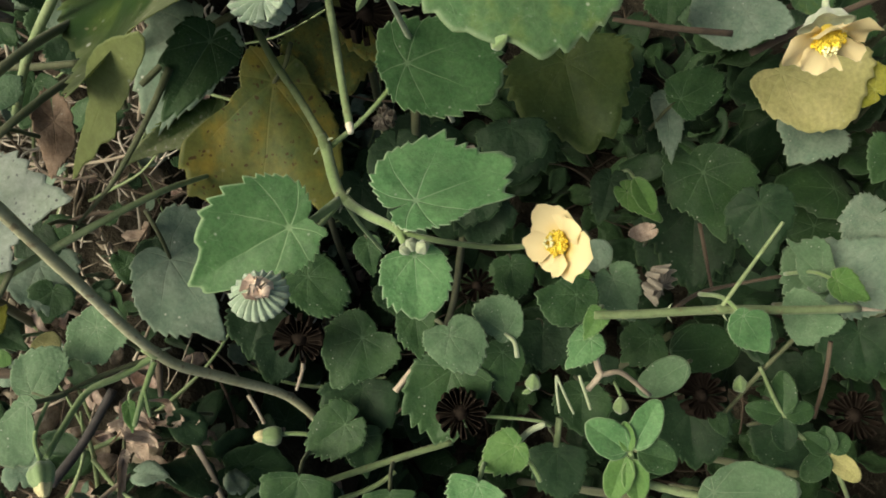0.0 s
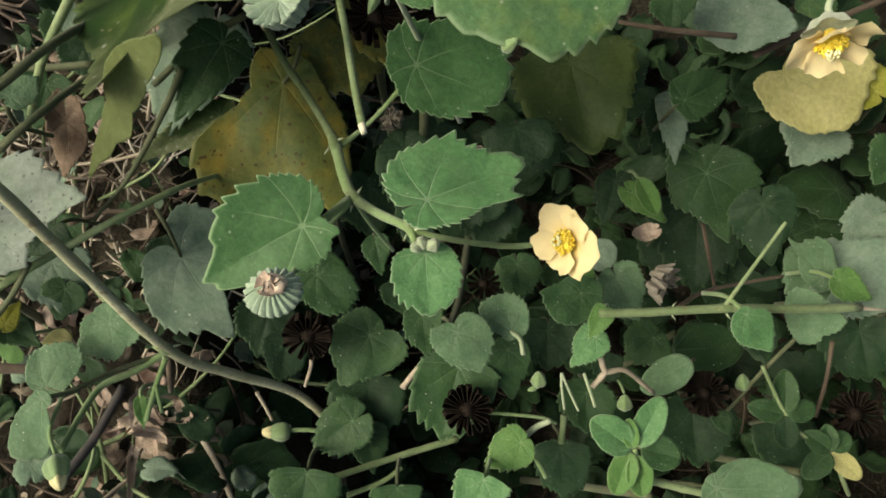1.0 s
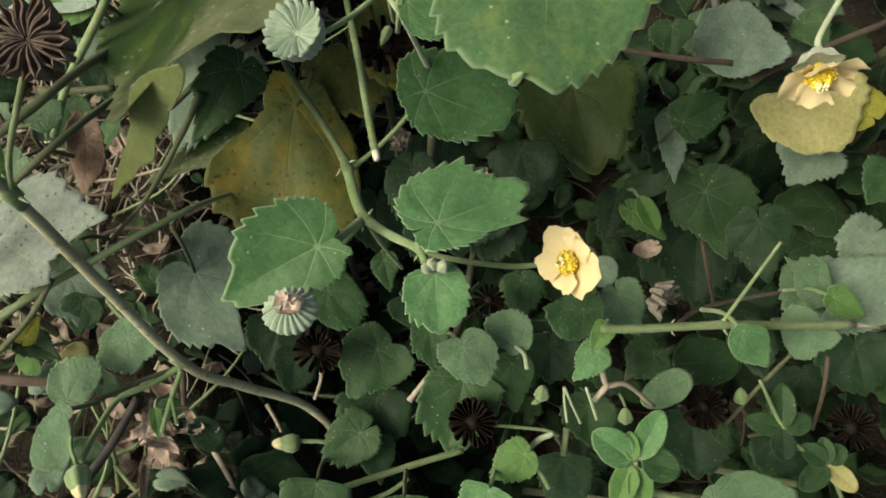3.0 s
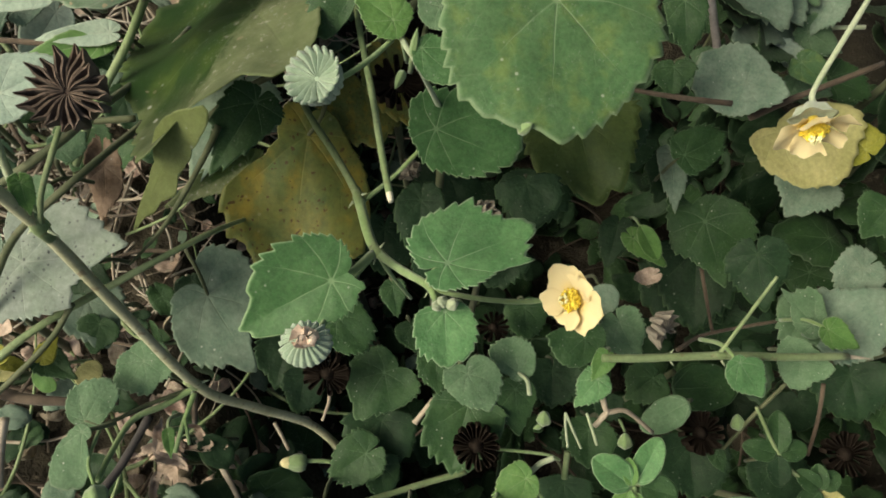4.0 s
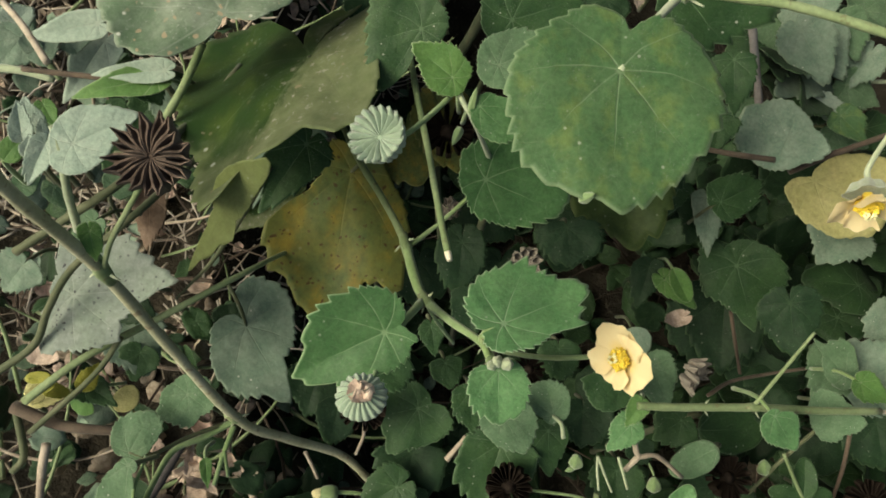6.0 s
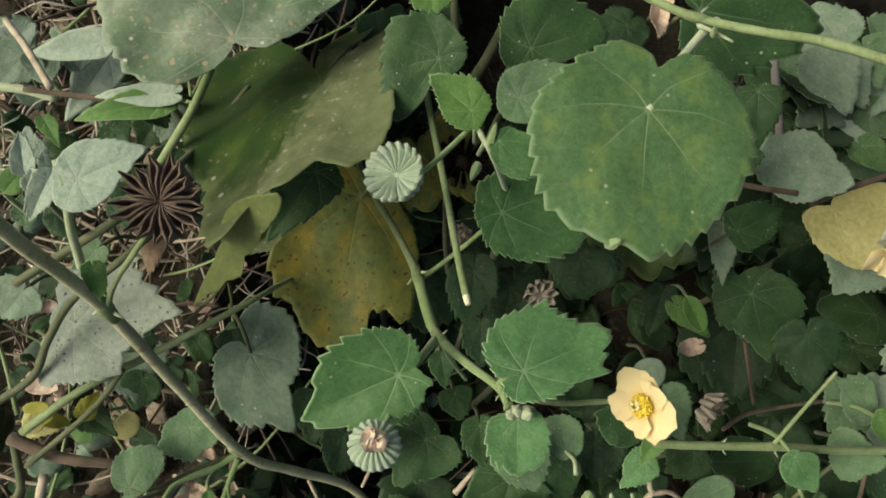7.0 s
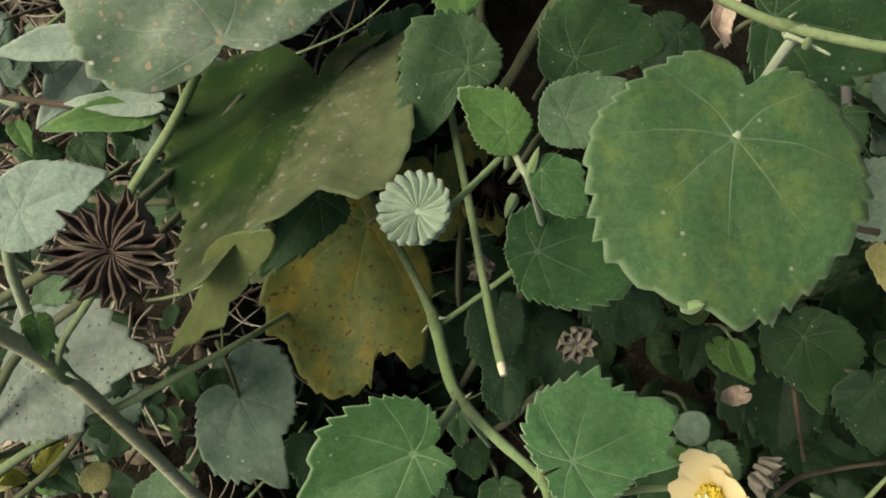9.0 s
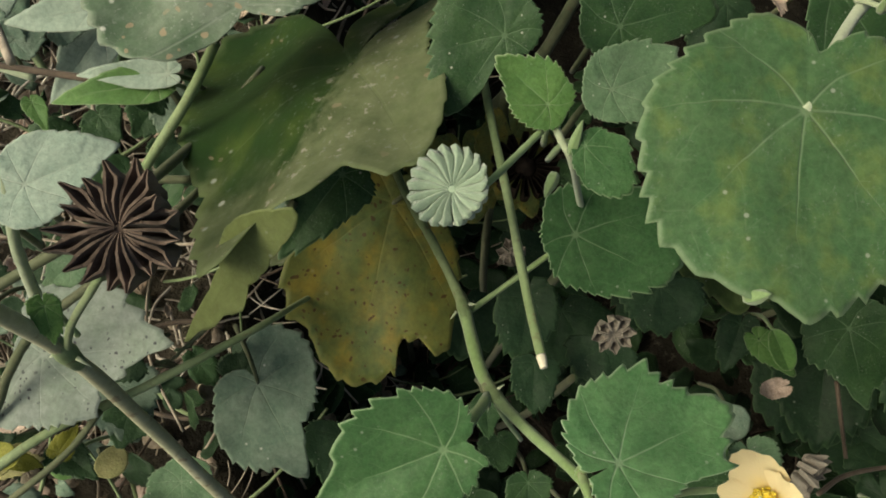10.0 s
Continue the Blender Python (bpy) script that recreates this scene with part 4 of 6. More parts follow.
broad = thing("mallow_plant", (0.1032, 0.1747, 0.2442), "mallow plant with one broad round leaf", "plant", "mallow plants of the thicket")
stem(broad, [(0.0141, 0.2020, 0.2441), (0.0332, 0.1893, 0.2457), (0.0464, 0.1823, 0.2473), (0.0653, 0.1762, 0.2503), (0.0809, 0.1729, 0.2522), (0.1030, 0.1658, 0.2527), (0.1254, 0.1566, 0.2534)], 0.00138, 0.00163, STEM, "stem")
leaf(broad, (0.0230, 0.1380, 0.2620), (0.0213, 0.0947, 0.2557), (0.03, -0.23, 0.97), 0.0644, "broad", [(0.0307, 0.1529, 0.2568), (0.0446, 0.1749, 0.2466), (0.0534, 0.1862, 0.2421)], label="broad round green leaf with toothed edge", shape="broad", teeth=17, tooth=0.055, cup=-0.03, wave=0.035, stalk_r=0.0013, stalk_material=STEM_PALE)
bud(broad, (0.0125, 0.0996, 0.2537), (0.4759, -0.0477, 0.8782), 0.0059)
stem(broad, [(0.0453, 0.1796, 0.2474), (0.0482, 0.1756, 0.2502), (0.0532, 0.1703, 0.2525)], 0.00079, 0.00034, STEM_PALE, "side_stem")
bud(broad, (0.0479, 0.1728, 0.2513), (-0.2958, 0.0512, 0.9539), 0.0044)
flower(broad, (0.0975, 0.1080, 0.2500), (-0.06, -0.99, 0.02), 0.0140, opening=0.50, spin=50, label="nodding pale yellow flower with five petals")
stem(broad, [(0.1240, 0.1567, 0.2600), (0.1100, 0.1359, 0.2600), (0.0985, 0.1170, 0.2525), (0.0978, 0.1120, 0.2508)], 0.00075, 0.00085, STEM_PALE, "pedicel")
leaf(broad, (0.0583, 0.2103, 0.2181), (0.1056, 0.2063, 0.2162), (-0.0043, -0.4501, 0.8930), 0.0514, "mid", label="dark green leaf behind the stem", back=0.3)
leaf(broad, (0.0815, 0.1825, 0.2088), (0.0832, 0.1618, 0.2014), (-0.2369, -0.3438, 0.9087), 0.0172, "mid", back=0.3)
leaf(broad, (0.1178, 0.1698, 0.1734), (0.1352, 0.1642, 0.1741), (-0.1849, -0.4666, 0.8649), 0.0412, "grey", shape="lying", teeth=16, tooth=0.05)
leaf(broad, (0.1453, 0.2304, 0.1620), (0.1569, 0.2126, 0.1556), (-0.2498, -0.4681, 0.8476), 0.0256, "grey", back=0.6)
leaf(broad, (0.0843, 0.1701, 0.1832), (0.0837, 0.1583, 0.1789), (-0.2253, -0.3173, 0.9212), 0.0189, "mid", back=0.5)

# old folded leaf and its plant

old = thing("mallow_plant", (-0.1299, 0.1645, 0.1839), "old mallow plant with large olive folded leaf", "plant", "mallow plants of the thicket")
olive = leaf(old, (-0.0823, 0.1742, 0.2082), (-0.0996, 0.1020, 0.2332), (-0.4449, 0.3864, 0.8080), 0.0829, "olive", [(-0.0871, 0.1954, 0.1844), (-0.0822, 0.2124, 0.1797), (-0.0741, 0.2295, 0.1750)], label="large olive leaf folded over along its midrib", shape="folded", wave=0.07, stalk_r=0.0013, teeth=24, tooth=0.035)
under("folded_edge", leaf_mesh("folded_edge", 0.0398, 0.03, LEAVES["underside"], shape="folded_edge", wave=0.04, ridge=0.0, teeth=20, tooth=0.02), olive, frame_of((-0.0970, 0.1075, 0.2235), (-0.1176, 0.0868, 0.1964), (-0.1837, -0.7080, 0.6819)), "pale yellow-green underside of the folded tip")
leaf(old, (-0.1085, 0.1733, 0.2335), (-0.1294, 0.1539, 0.2328), (0.06, -0.10, 0.99), 0.0900, "scarred", [(-0.1165, 0.1765, 0.2225), (-0.1242, 0.1783, 0.2082)], label="grey-green leaf with brown scars and holes", shape="scarred", wave=0.06, tooth=0.05, teeth=22)
stem(old, [(-0.1242, 0.1783, 0.2082), (-0.1317, 0.1607, 0.2017), (-0.1457, 0.1399, 0.1899), (-0.1590, 0.1271, 0.1703)], 0.00163, 0.00157, STEM, "petiole")
stem(old, [(-0.1615, 0.1916, 0.1729), (-0.1518, 0.1810, 0.1636), (-0.1446, 0.1705, 0.1522), (-0.1363, 0.1491, 0.1356)], 0.00148, 0.00137, STEM_DARK, "stem")
stem(old, [(-0.0987, 0.1395, 0.1824), (-0.1057, 0.1269, 0.1763), (-0.1157, 0.1130, 0.1675), (-0.1229, 0.1035, 0.1624), (-0.1313, 0.0956, 0.1577), (-0.1370, 0.0894, 0.1557)], 0.00143, 0.00053, STEM_DARK, "stem")
stem(old, [(-0.0831, 0.1779, 0.1634), (-0.1044, 0.1672, 0.1578), (-0.1241, 0.1524, 0.1498)], 0.00160, 0.00139, STEM_DARK, "stem")

# small bright shoot with the green capsule

bright = thing("mallow_shoot", (-0.0125, 0.1285, 0.2121), "bright young mallow shoot with green capsule", "plant", "mallow plants of the thicket")
stem(bright, [(0.0038, 0.1305, 0.1593), (-0.0109, 0.1390, 0.1999), (-0.0182, 0.1391, 0.2267), (-0.0221, 0.1432, 0.2315), (-0.0257, 0.1494, 0.2338)], 0.00102, 0.00092, STEM_PALE, "stem")
leaf(bright, (-0.0264, 0.1499, 0.2362), (-0.0406, 0.1583, 0.2425), (0.1242, -0.4543, 0.8821), 0.0199, "lime", label="bright green young leaf", fold=0.1, shape="bright_high", teeth=16, tooth=0.1)
leaf(bright, (-0.0167, 0.1398, 0.2354), (-0.0043, 0.1299, 0.2319), (0.0159, -0.3201, 0.9472), 0.0175, "green", label="bright green young leaf", shape="bright_low", teeth=16, tooth=0.09)
stem(bright, [(-0.0268, 0.1450, 0.2322), (-0.0326, 0.1365, 0.2345), (-0.0394, 0.1253, 0.2410), (-0.0433, 0.1209, 0.2458)], 0.00092, 0.00081, STEM_YOUNG, "pedicel")
capsule(bright, (-0.0467, 0.1209, 0.2440), (-0.30, -0.18, 0.93), 0.0087, ripe=0, count=19, label="ripe ribbed downy green capsule")
bud(bright, (-0.0227, 0.1348, 0.2295), (-0.3156, -0.9431, 0.1046), 0.0076, slim=0.6)
bud(bright, (-0.0198, 0.1381, 0.2328), (0.1835, 0.6922, 0.6980), 0.0093, slim=0.42, label="slender downy folded bud")
capsule(bright, (-0.0274, 0.1526, 0.1945), (-0.0128, -0.0940, 0.9955), 0.0106, ripe=3, count=14, label="dry dark brown seed capsule")
leaf(bright, (-0.0311, 0.1652, 0.1875), (-0.0222, 0.1424, 0.1789), (-0.0059, -0.3527, 0.9357), 0.0270, "yellow", back=0.9)

# upper leaves

upper = thing("mallow_plant", (-0.0222, 0.2050, 0.1766), "leafy mallow plant with dark green leaves", "plant", "mallow plants of the thicket")
leaf(upper, (-0.0383, 0.1714, 0.2327), (-0.0514, 0.1530, 0.2201), (-0.0912, -0.5183, 0.8503), 0.0312, "mid", label="dark green leaf with pale radiating veins", shape="upper_dark", teeth=16, tooth=0.09)
leaf(upper, (-0.0055, 0.1865, 0.2209), (0.0218, 0.1978, 0.2215), (0.1221, -0.3421, 0.9317), 0.0371, "mid", shape="upper_wide", teeth=16, tooth=0.08)
leaf(upper, (-0.0109, 0.1552, 0.2369), (0.0053, 0.1645, 0.2381), (0.1049, -0.3035, 0.9470), 0.0200, "dusty", label="green leaf with brown scars", shape="upper_scarred", teeth=16, tooth=0.07)
stem(upper, [(-0.0009, 0.2519, 0.1830), (-0.0109, 0.2312, 0.1808), (-0.0195, 0.2112, 0.1788), (-0.0261, 0.1996, 0.1767), (-0.0396, 0.1866, 0.1678)], 0.00242, 0.00214, STEM_DARK, "stem")
stem(upper, [(-0.0356, 0.2359, 0.1881), (-0.0339, 0.2233, 0.1813), (-0.0310, 0.2127, 0.1752)], 0.00170, 0.00151, STEM_DARK, "stem")
leaf(upper, (-0.0431, 0.2100, 0.2208), (-0.0424, 0.2001, 0.2172), (0.0157, -0.3399, 0.9403), 0.0184, "lime", back=0.7)
leaf(upper, (0.0396, 0.2281, 0.1845), (0.0282, 0.2132, 0.1791), (-0.0841, -0.2826, 0.9556), 0.0233, "deep", back=0.7)

# low plants behind the shoot

low = thing("mallow_plant", (-0.0072, 0.0428, 0.0249), "low leafy mallow plant under the shoot", "plant", "mallow plants of the thicket")
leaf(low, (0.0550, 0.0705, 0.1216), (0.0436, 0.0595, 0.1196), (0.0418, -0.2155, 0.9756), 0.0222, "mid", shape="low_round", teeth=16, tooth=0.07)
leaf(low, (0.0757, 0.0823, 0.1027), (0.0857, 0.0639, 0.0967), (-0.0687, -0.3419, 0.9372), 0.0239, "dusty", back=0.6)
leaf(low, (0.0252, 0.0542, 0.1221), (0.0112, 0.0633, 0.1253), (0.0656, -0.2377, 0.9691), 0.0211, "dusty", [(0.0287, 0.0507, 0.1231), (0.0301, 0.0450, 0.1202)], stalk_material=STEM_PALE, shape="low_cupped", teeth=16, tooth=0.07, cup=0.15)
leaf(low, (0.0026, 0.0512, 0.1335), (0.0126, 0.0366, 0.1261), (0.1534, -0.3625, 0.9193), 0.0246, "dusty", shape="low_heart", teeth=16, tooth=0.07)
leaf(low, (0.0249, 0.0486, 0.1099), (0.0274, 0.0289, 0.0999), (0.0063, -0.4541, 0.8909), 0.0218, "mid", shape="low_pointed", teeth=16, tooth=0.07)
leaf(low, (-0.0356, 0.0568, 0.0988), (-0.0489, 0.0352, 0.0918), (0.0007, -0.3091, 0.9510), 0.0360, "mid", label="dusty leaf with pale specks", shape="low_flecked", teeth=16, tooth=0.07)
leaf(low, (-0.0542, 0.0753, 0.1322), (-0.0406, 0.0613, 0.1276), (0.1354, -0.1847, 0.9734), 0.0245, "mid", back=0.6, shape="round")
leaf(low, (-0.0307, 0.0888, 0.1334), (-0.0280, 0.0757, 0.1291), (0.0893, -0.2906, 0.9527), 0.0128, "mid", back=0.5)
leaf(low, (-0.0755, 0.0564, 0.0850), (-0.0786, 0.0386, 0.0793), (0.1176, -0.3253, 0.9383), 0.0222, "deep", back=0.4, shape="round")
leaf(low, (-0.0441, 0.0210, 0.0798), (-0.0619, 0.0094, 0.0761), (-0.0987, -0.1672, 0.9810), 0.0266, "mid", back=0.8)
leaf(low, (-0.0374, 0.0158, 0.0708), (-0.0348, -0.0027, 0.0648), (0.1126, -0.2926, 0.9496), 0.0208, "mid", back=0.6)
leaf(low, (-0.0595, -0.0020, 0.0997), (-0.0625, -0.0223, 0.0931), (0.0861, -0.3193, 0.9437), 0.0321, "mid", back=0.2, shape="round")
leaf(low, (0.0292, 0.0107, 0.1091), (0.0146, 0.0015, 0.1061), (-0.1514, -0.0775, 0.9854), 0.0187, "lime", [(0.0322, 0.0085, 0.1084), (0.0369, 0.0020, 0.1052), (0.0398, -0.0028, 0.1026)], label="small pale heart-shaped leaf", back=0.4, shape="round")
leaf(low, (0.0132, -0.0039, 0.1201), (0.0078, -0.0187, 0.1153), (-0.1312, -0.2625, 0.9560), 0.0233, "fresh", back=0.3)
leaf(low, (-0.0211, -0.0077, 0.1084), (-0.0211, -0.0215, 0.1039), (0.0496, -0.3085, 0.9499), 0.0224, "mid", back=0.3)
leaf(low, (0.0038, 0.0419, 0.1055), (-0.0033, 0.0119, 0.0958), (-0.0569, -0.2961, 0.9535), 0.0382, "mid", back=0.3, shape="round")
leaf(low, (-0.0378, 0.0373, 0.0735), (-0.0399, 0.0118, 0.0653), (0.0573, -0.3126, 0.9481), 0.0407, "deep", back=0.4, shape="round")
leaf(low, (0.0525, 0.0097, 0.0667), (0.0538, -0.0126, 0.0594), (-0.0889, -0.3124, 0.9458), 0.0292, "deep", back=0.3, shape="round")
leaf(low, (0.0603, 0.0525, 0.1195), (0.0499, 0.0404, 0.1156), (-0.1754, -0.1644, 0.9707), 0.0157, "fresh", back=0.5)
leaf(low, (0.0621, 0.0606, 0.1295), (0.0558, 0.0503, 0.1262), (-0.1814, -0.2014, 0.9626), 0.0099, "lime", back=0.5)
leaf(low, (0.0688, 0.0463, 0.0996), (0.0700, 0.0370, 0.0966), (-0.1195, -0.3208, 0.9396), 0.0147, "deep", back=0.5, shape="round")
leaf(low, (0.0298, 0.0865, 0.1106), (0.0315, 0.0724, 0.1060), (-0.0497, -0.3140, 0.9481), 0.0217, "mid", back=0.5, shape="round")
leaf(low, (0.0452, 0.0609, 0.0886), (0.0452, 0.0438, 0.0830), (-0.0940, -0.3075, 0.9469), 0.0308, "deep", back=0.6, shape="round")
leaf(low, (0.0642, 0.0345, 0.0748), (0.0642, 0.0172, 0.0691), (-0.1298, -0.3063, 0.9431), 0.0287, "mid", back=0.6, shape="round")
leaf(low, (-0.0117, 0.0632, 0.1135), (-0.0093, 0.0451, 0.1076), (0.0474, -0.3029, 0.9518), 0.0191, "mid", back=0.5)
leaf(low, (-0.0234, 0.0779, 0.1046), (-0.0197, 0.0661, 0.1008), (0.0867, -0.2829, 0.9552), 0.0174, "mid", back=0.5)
capsule(low, (0.0071, 0.0238, 0.1123), (0.0000, -0.3089, 0.9511), 0.0105, ripe=3, count=13, label="dry dark brown seed capsule on a thin stalk")
stem(low, [(0.0072, 0.0230, 0.1078), (0.0225, 0.0225, 0.1056), (0.0393, 0.0212, 0.1020), (0.0455, 0.0191, 0.0992)], 0.00070, 0.00071, STEM_YOUNG, "pedicel")
capsule(low, (-0.0593, 0.0535, 0.1167), (0.0000, -0.6819, 0.7314), 0.0107, ripe=3, count=13, label="dry brown seed capsule")
stem(low, [(-0.0596, 0.0516, 0.1118), (-0.0593, 0.0430, 0.1059), (-0.0630, 0.0345, 0.0979)], 0.00095, 0.00073, TWIG_PALE, "pedicel")
capsule(low, (0.0142, 0.0741, 0.1234), (0.0000, -0.1390, 0.9903), 0.0072, ripe=3, count=14, label="small dry dark capsule")
bud(low, (0.0371, 0.0340, 0.1103), (-0.0212, 0.6159, 0.7876), 0.0074, slim=1.25, label="round green bud")
bud(low, (0.0364, 0.0331, 0.1100), (-0.9094, -0.3662, 0.1973), 0.0044)
stem(low, [(0.0467, 0.0385, 0.1129), (0.0469, 0.0331, 0.1100), (0.0484, 0.0244, 0.1051)], 0.00060, 0.00052, STEM_PALE, "side_stem")
stem(low, [(0.0467, 0.0385, 0.1129), (0.0504, 0.0309, 0.1093), (0.0543, 0.0239, 0.1050)], 0.00060, 0.00052, STEM_PALE, "side_stem")
stem(low, [(0.0566, 0.0389, 0.1098), (0.0590, 0.0322, 0.1077), (0.0615, 0.0256, 0.1045)], 0.00070, 0.00059, STEM_PALE, "side_stem")
bud(low, (0.0779, 0.0262, 0.0889), (-0.0845, 0.7194, 0.6894), 0.0078, slim=1.25, label="round green bud")
stem(low, [(0.0776, 0.0327, 0.0920), (0.0744, 0.0386, 0.0940), (0.0675, 0.0429, 0.0985)], 0.00062, 0.00061, STEM_YOUNG, "pedicel")
bud(low, (-0.0723, 0.0167, 0.0774), (-0.9651, -0.0448, 0.2578), 0.0118, yellow=True, slim=1.05, label="closed bud with yellow petal tip")
stem(low, [(-0.0723, 0.0172, 0.0776), (-0.0625, 0.0173, 0.0755), (-0.0516, 0.0151, 0.0705)], 0.00102, 0.00104, STEM_YOUNG, "pedicel")
stem(low, [(0.0274, 0.0088, 0.0979), (0.0355, 0.0166, 0.1026), (0.0424, 0.0198, 0.1047)], 0.00142, 0.00117, STEM_PALE, "side_stem")
stem(low, [(0.0504, 0.0231, 0.0921), (0.0495, 0.0115, 0.0862)], 0.00147, 0.00148, STEM, "side_stem")

# plants of the right side

right = thing("mallow_plant", (0.1621, 0.0655, 0.0165), "leafy mallow plant with dusty dark leaves", "plant", "mallow plants of the thicket")
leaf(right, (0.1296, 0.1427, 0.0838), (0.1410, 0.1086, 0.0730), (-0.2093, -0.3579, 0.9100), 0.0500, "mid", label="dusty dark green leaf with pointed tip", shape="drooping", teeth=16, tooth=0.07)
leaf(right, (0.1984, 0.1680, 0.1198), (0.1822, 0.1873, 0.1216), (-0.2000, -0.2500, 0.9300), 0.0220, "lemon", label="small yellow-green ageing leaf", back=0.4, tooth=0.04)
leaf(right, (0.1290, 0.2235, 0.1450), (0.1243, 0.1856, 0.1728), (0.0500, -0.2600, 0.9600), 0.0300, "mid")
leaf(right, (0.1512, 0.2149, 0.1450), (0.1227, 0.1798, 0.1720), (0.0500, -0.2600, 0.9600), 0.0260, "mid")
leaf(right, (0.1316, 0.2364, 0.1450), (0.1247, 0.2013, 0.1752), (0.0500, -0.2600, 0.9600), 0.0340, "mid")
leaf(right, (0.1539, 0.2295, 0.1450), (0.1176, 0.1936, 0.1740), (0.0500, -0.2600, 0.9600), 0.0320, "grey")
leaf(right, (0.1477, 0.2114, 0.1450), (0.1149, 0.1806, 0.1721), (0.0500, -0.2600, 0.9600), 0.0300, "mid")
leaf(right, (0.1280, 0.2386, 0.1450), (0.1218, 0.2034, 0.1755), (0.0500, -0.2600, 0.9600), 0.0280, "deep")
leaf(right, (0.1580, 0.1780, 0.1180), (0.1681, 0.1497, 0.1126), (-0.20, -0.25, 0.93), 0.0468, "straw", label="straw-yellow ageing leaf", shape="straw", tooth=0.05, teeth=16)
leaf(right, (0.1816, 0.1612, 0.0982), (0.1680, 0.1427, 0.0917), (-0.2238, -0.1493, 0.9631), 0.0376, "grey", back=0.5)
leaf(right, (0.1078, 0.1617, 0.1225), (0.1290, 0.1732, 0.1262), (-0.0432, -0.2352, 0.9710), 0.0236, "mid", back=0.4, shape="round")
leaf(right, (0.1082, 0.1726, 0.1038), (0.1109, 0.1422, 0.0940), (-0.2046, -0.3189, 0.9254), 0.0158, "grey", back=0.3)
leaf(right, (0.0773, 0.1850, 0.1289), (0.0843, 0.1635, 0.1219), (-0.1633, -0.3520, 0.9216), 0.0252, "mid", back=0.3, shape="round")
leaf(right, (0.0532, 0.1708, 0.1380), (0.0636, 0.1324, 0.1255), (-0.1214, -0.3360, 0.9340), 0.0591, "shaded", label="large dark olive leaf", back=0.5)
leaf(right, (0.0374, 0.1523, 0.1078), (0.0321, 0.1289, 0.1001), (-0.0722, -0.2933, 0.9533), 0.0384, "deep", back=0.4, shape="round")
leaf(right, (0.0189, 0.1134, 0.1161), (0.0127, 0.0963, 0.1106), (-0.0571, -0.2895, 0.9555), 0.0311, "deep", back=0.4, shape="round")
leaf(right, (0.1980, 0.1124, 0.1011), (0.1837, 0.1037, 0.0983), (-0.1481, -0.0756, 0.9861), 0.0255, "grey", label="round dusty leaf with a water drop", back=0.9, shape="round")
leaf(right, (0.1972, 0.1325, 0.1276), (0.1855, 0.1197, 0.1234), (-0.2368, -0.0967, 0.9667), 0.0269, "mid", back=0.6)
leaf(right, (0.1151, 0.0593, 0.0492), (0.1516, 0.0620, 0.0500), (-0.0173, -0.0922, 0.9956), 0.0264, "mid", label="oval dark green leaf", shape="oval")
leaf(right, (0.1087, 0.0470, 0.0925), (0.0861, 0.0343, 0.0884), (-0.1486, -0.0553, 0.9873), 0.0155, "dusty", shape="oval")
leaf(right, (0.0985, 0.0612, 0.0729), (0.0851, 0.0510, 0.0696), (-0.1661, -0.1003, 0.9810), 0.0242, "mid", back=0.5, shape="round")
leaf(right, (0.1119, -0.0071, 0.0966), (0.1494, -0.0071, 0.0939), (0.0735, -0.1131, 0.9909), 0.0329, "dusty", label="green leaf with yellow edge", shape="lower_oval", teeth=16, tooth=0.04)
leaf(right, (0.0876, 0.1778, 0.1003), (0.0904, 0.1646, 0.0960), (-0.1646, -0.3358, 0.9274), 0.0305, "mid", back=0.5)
leaf(right, (0.0671, 0.1012, 0.1017), (0.0722, 0.0878, 0.0973), (-0.0899, -0.3386, 0.9366), 0.0159, "grey", shape="oval")
leaf(right, (0.0639, 0.0813, 0.1110), (0.0529, 0.0836, 0.1117), (0.0225, -0.2109, 0.9772), 0.0073, "lime", shape="oval")
leaf(right, (0.0931, 0.1355, 0.0760), (0.1116, 0.1206, 0.0712), (-0.0433, -0.3568, 0.9332), 0.0143, "lime", back=0.5)
leaf(right, (0.0850, 0.1418, 0.0759), (0.0792, 0.1199, 0.0688), (-0.1577, -0.2673, 0.9506), 0.0201, "deep", back=0.5)
leaf(right, (0.1874, 0.2084, 0.1207), (0.2089, 0.1995, 0.1178), (-0.0863, -0.4892, 0.8679), 0.0215, "mid", back=0.6)
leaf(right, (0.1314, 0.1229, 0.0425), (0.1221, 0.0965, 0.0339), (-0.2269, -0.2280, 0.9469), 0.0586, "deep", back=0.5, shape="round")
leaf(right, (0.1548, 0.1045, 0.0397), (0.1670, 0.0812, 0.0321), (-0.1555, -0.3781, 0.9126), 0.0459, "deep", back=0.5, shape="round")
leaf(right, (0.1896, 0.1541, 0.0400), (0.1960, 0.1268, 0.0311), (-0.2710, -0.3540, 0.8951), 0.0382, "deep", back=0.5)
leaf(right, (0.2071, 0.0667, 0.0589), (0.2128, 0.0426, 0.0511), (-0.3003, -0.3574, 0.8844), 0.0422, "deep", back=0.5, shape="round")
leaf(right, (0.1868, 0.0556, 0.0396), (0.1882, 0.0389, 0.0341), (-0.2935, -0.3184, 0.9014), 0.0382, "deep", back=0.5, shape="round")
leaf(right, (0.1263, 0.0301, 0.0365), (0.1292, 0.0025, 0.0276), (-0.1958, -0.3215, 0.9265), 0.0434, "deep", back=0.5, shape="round")
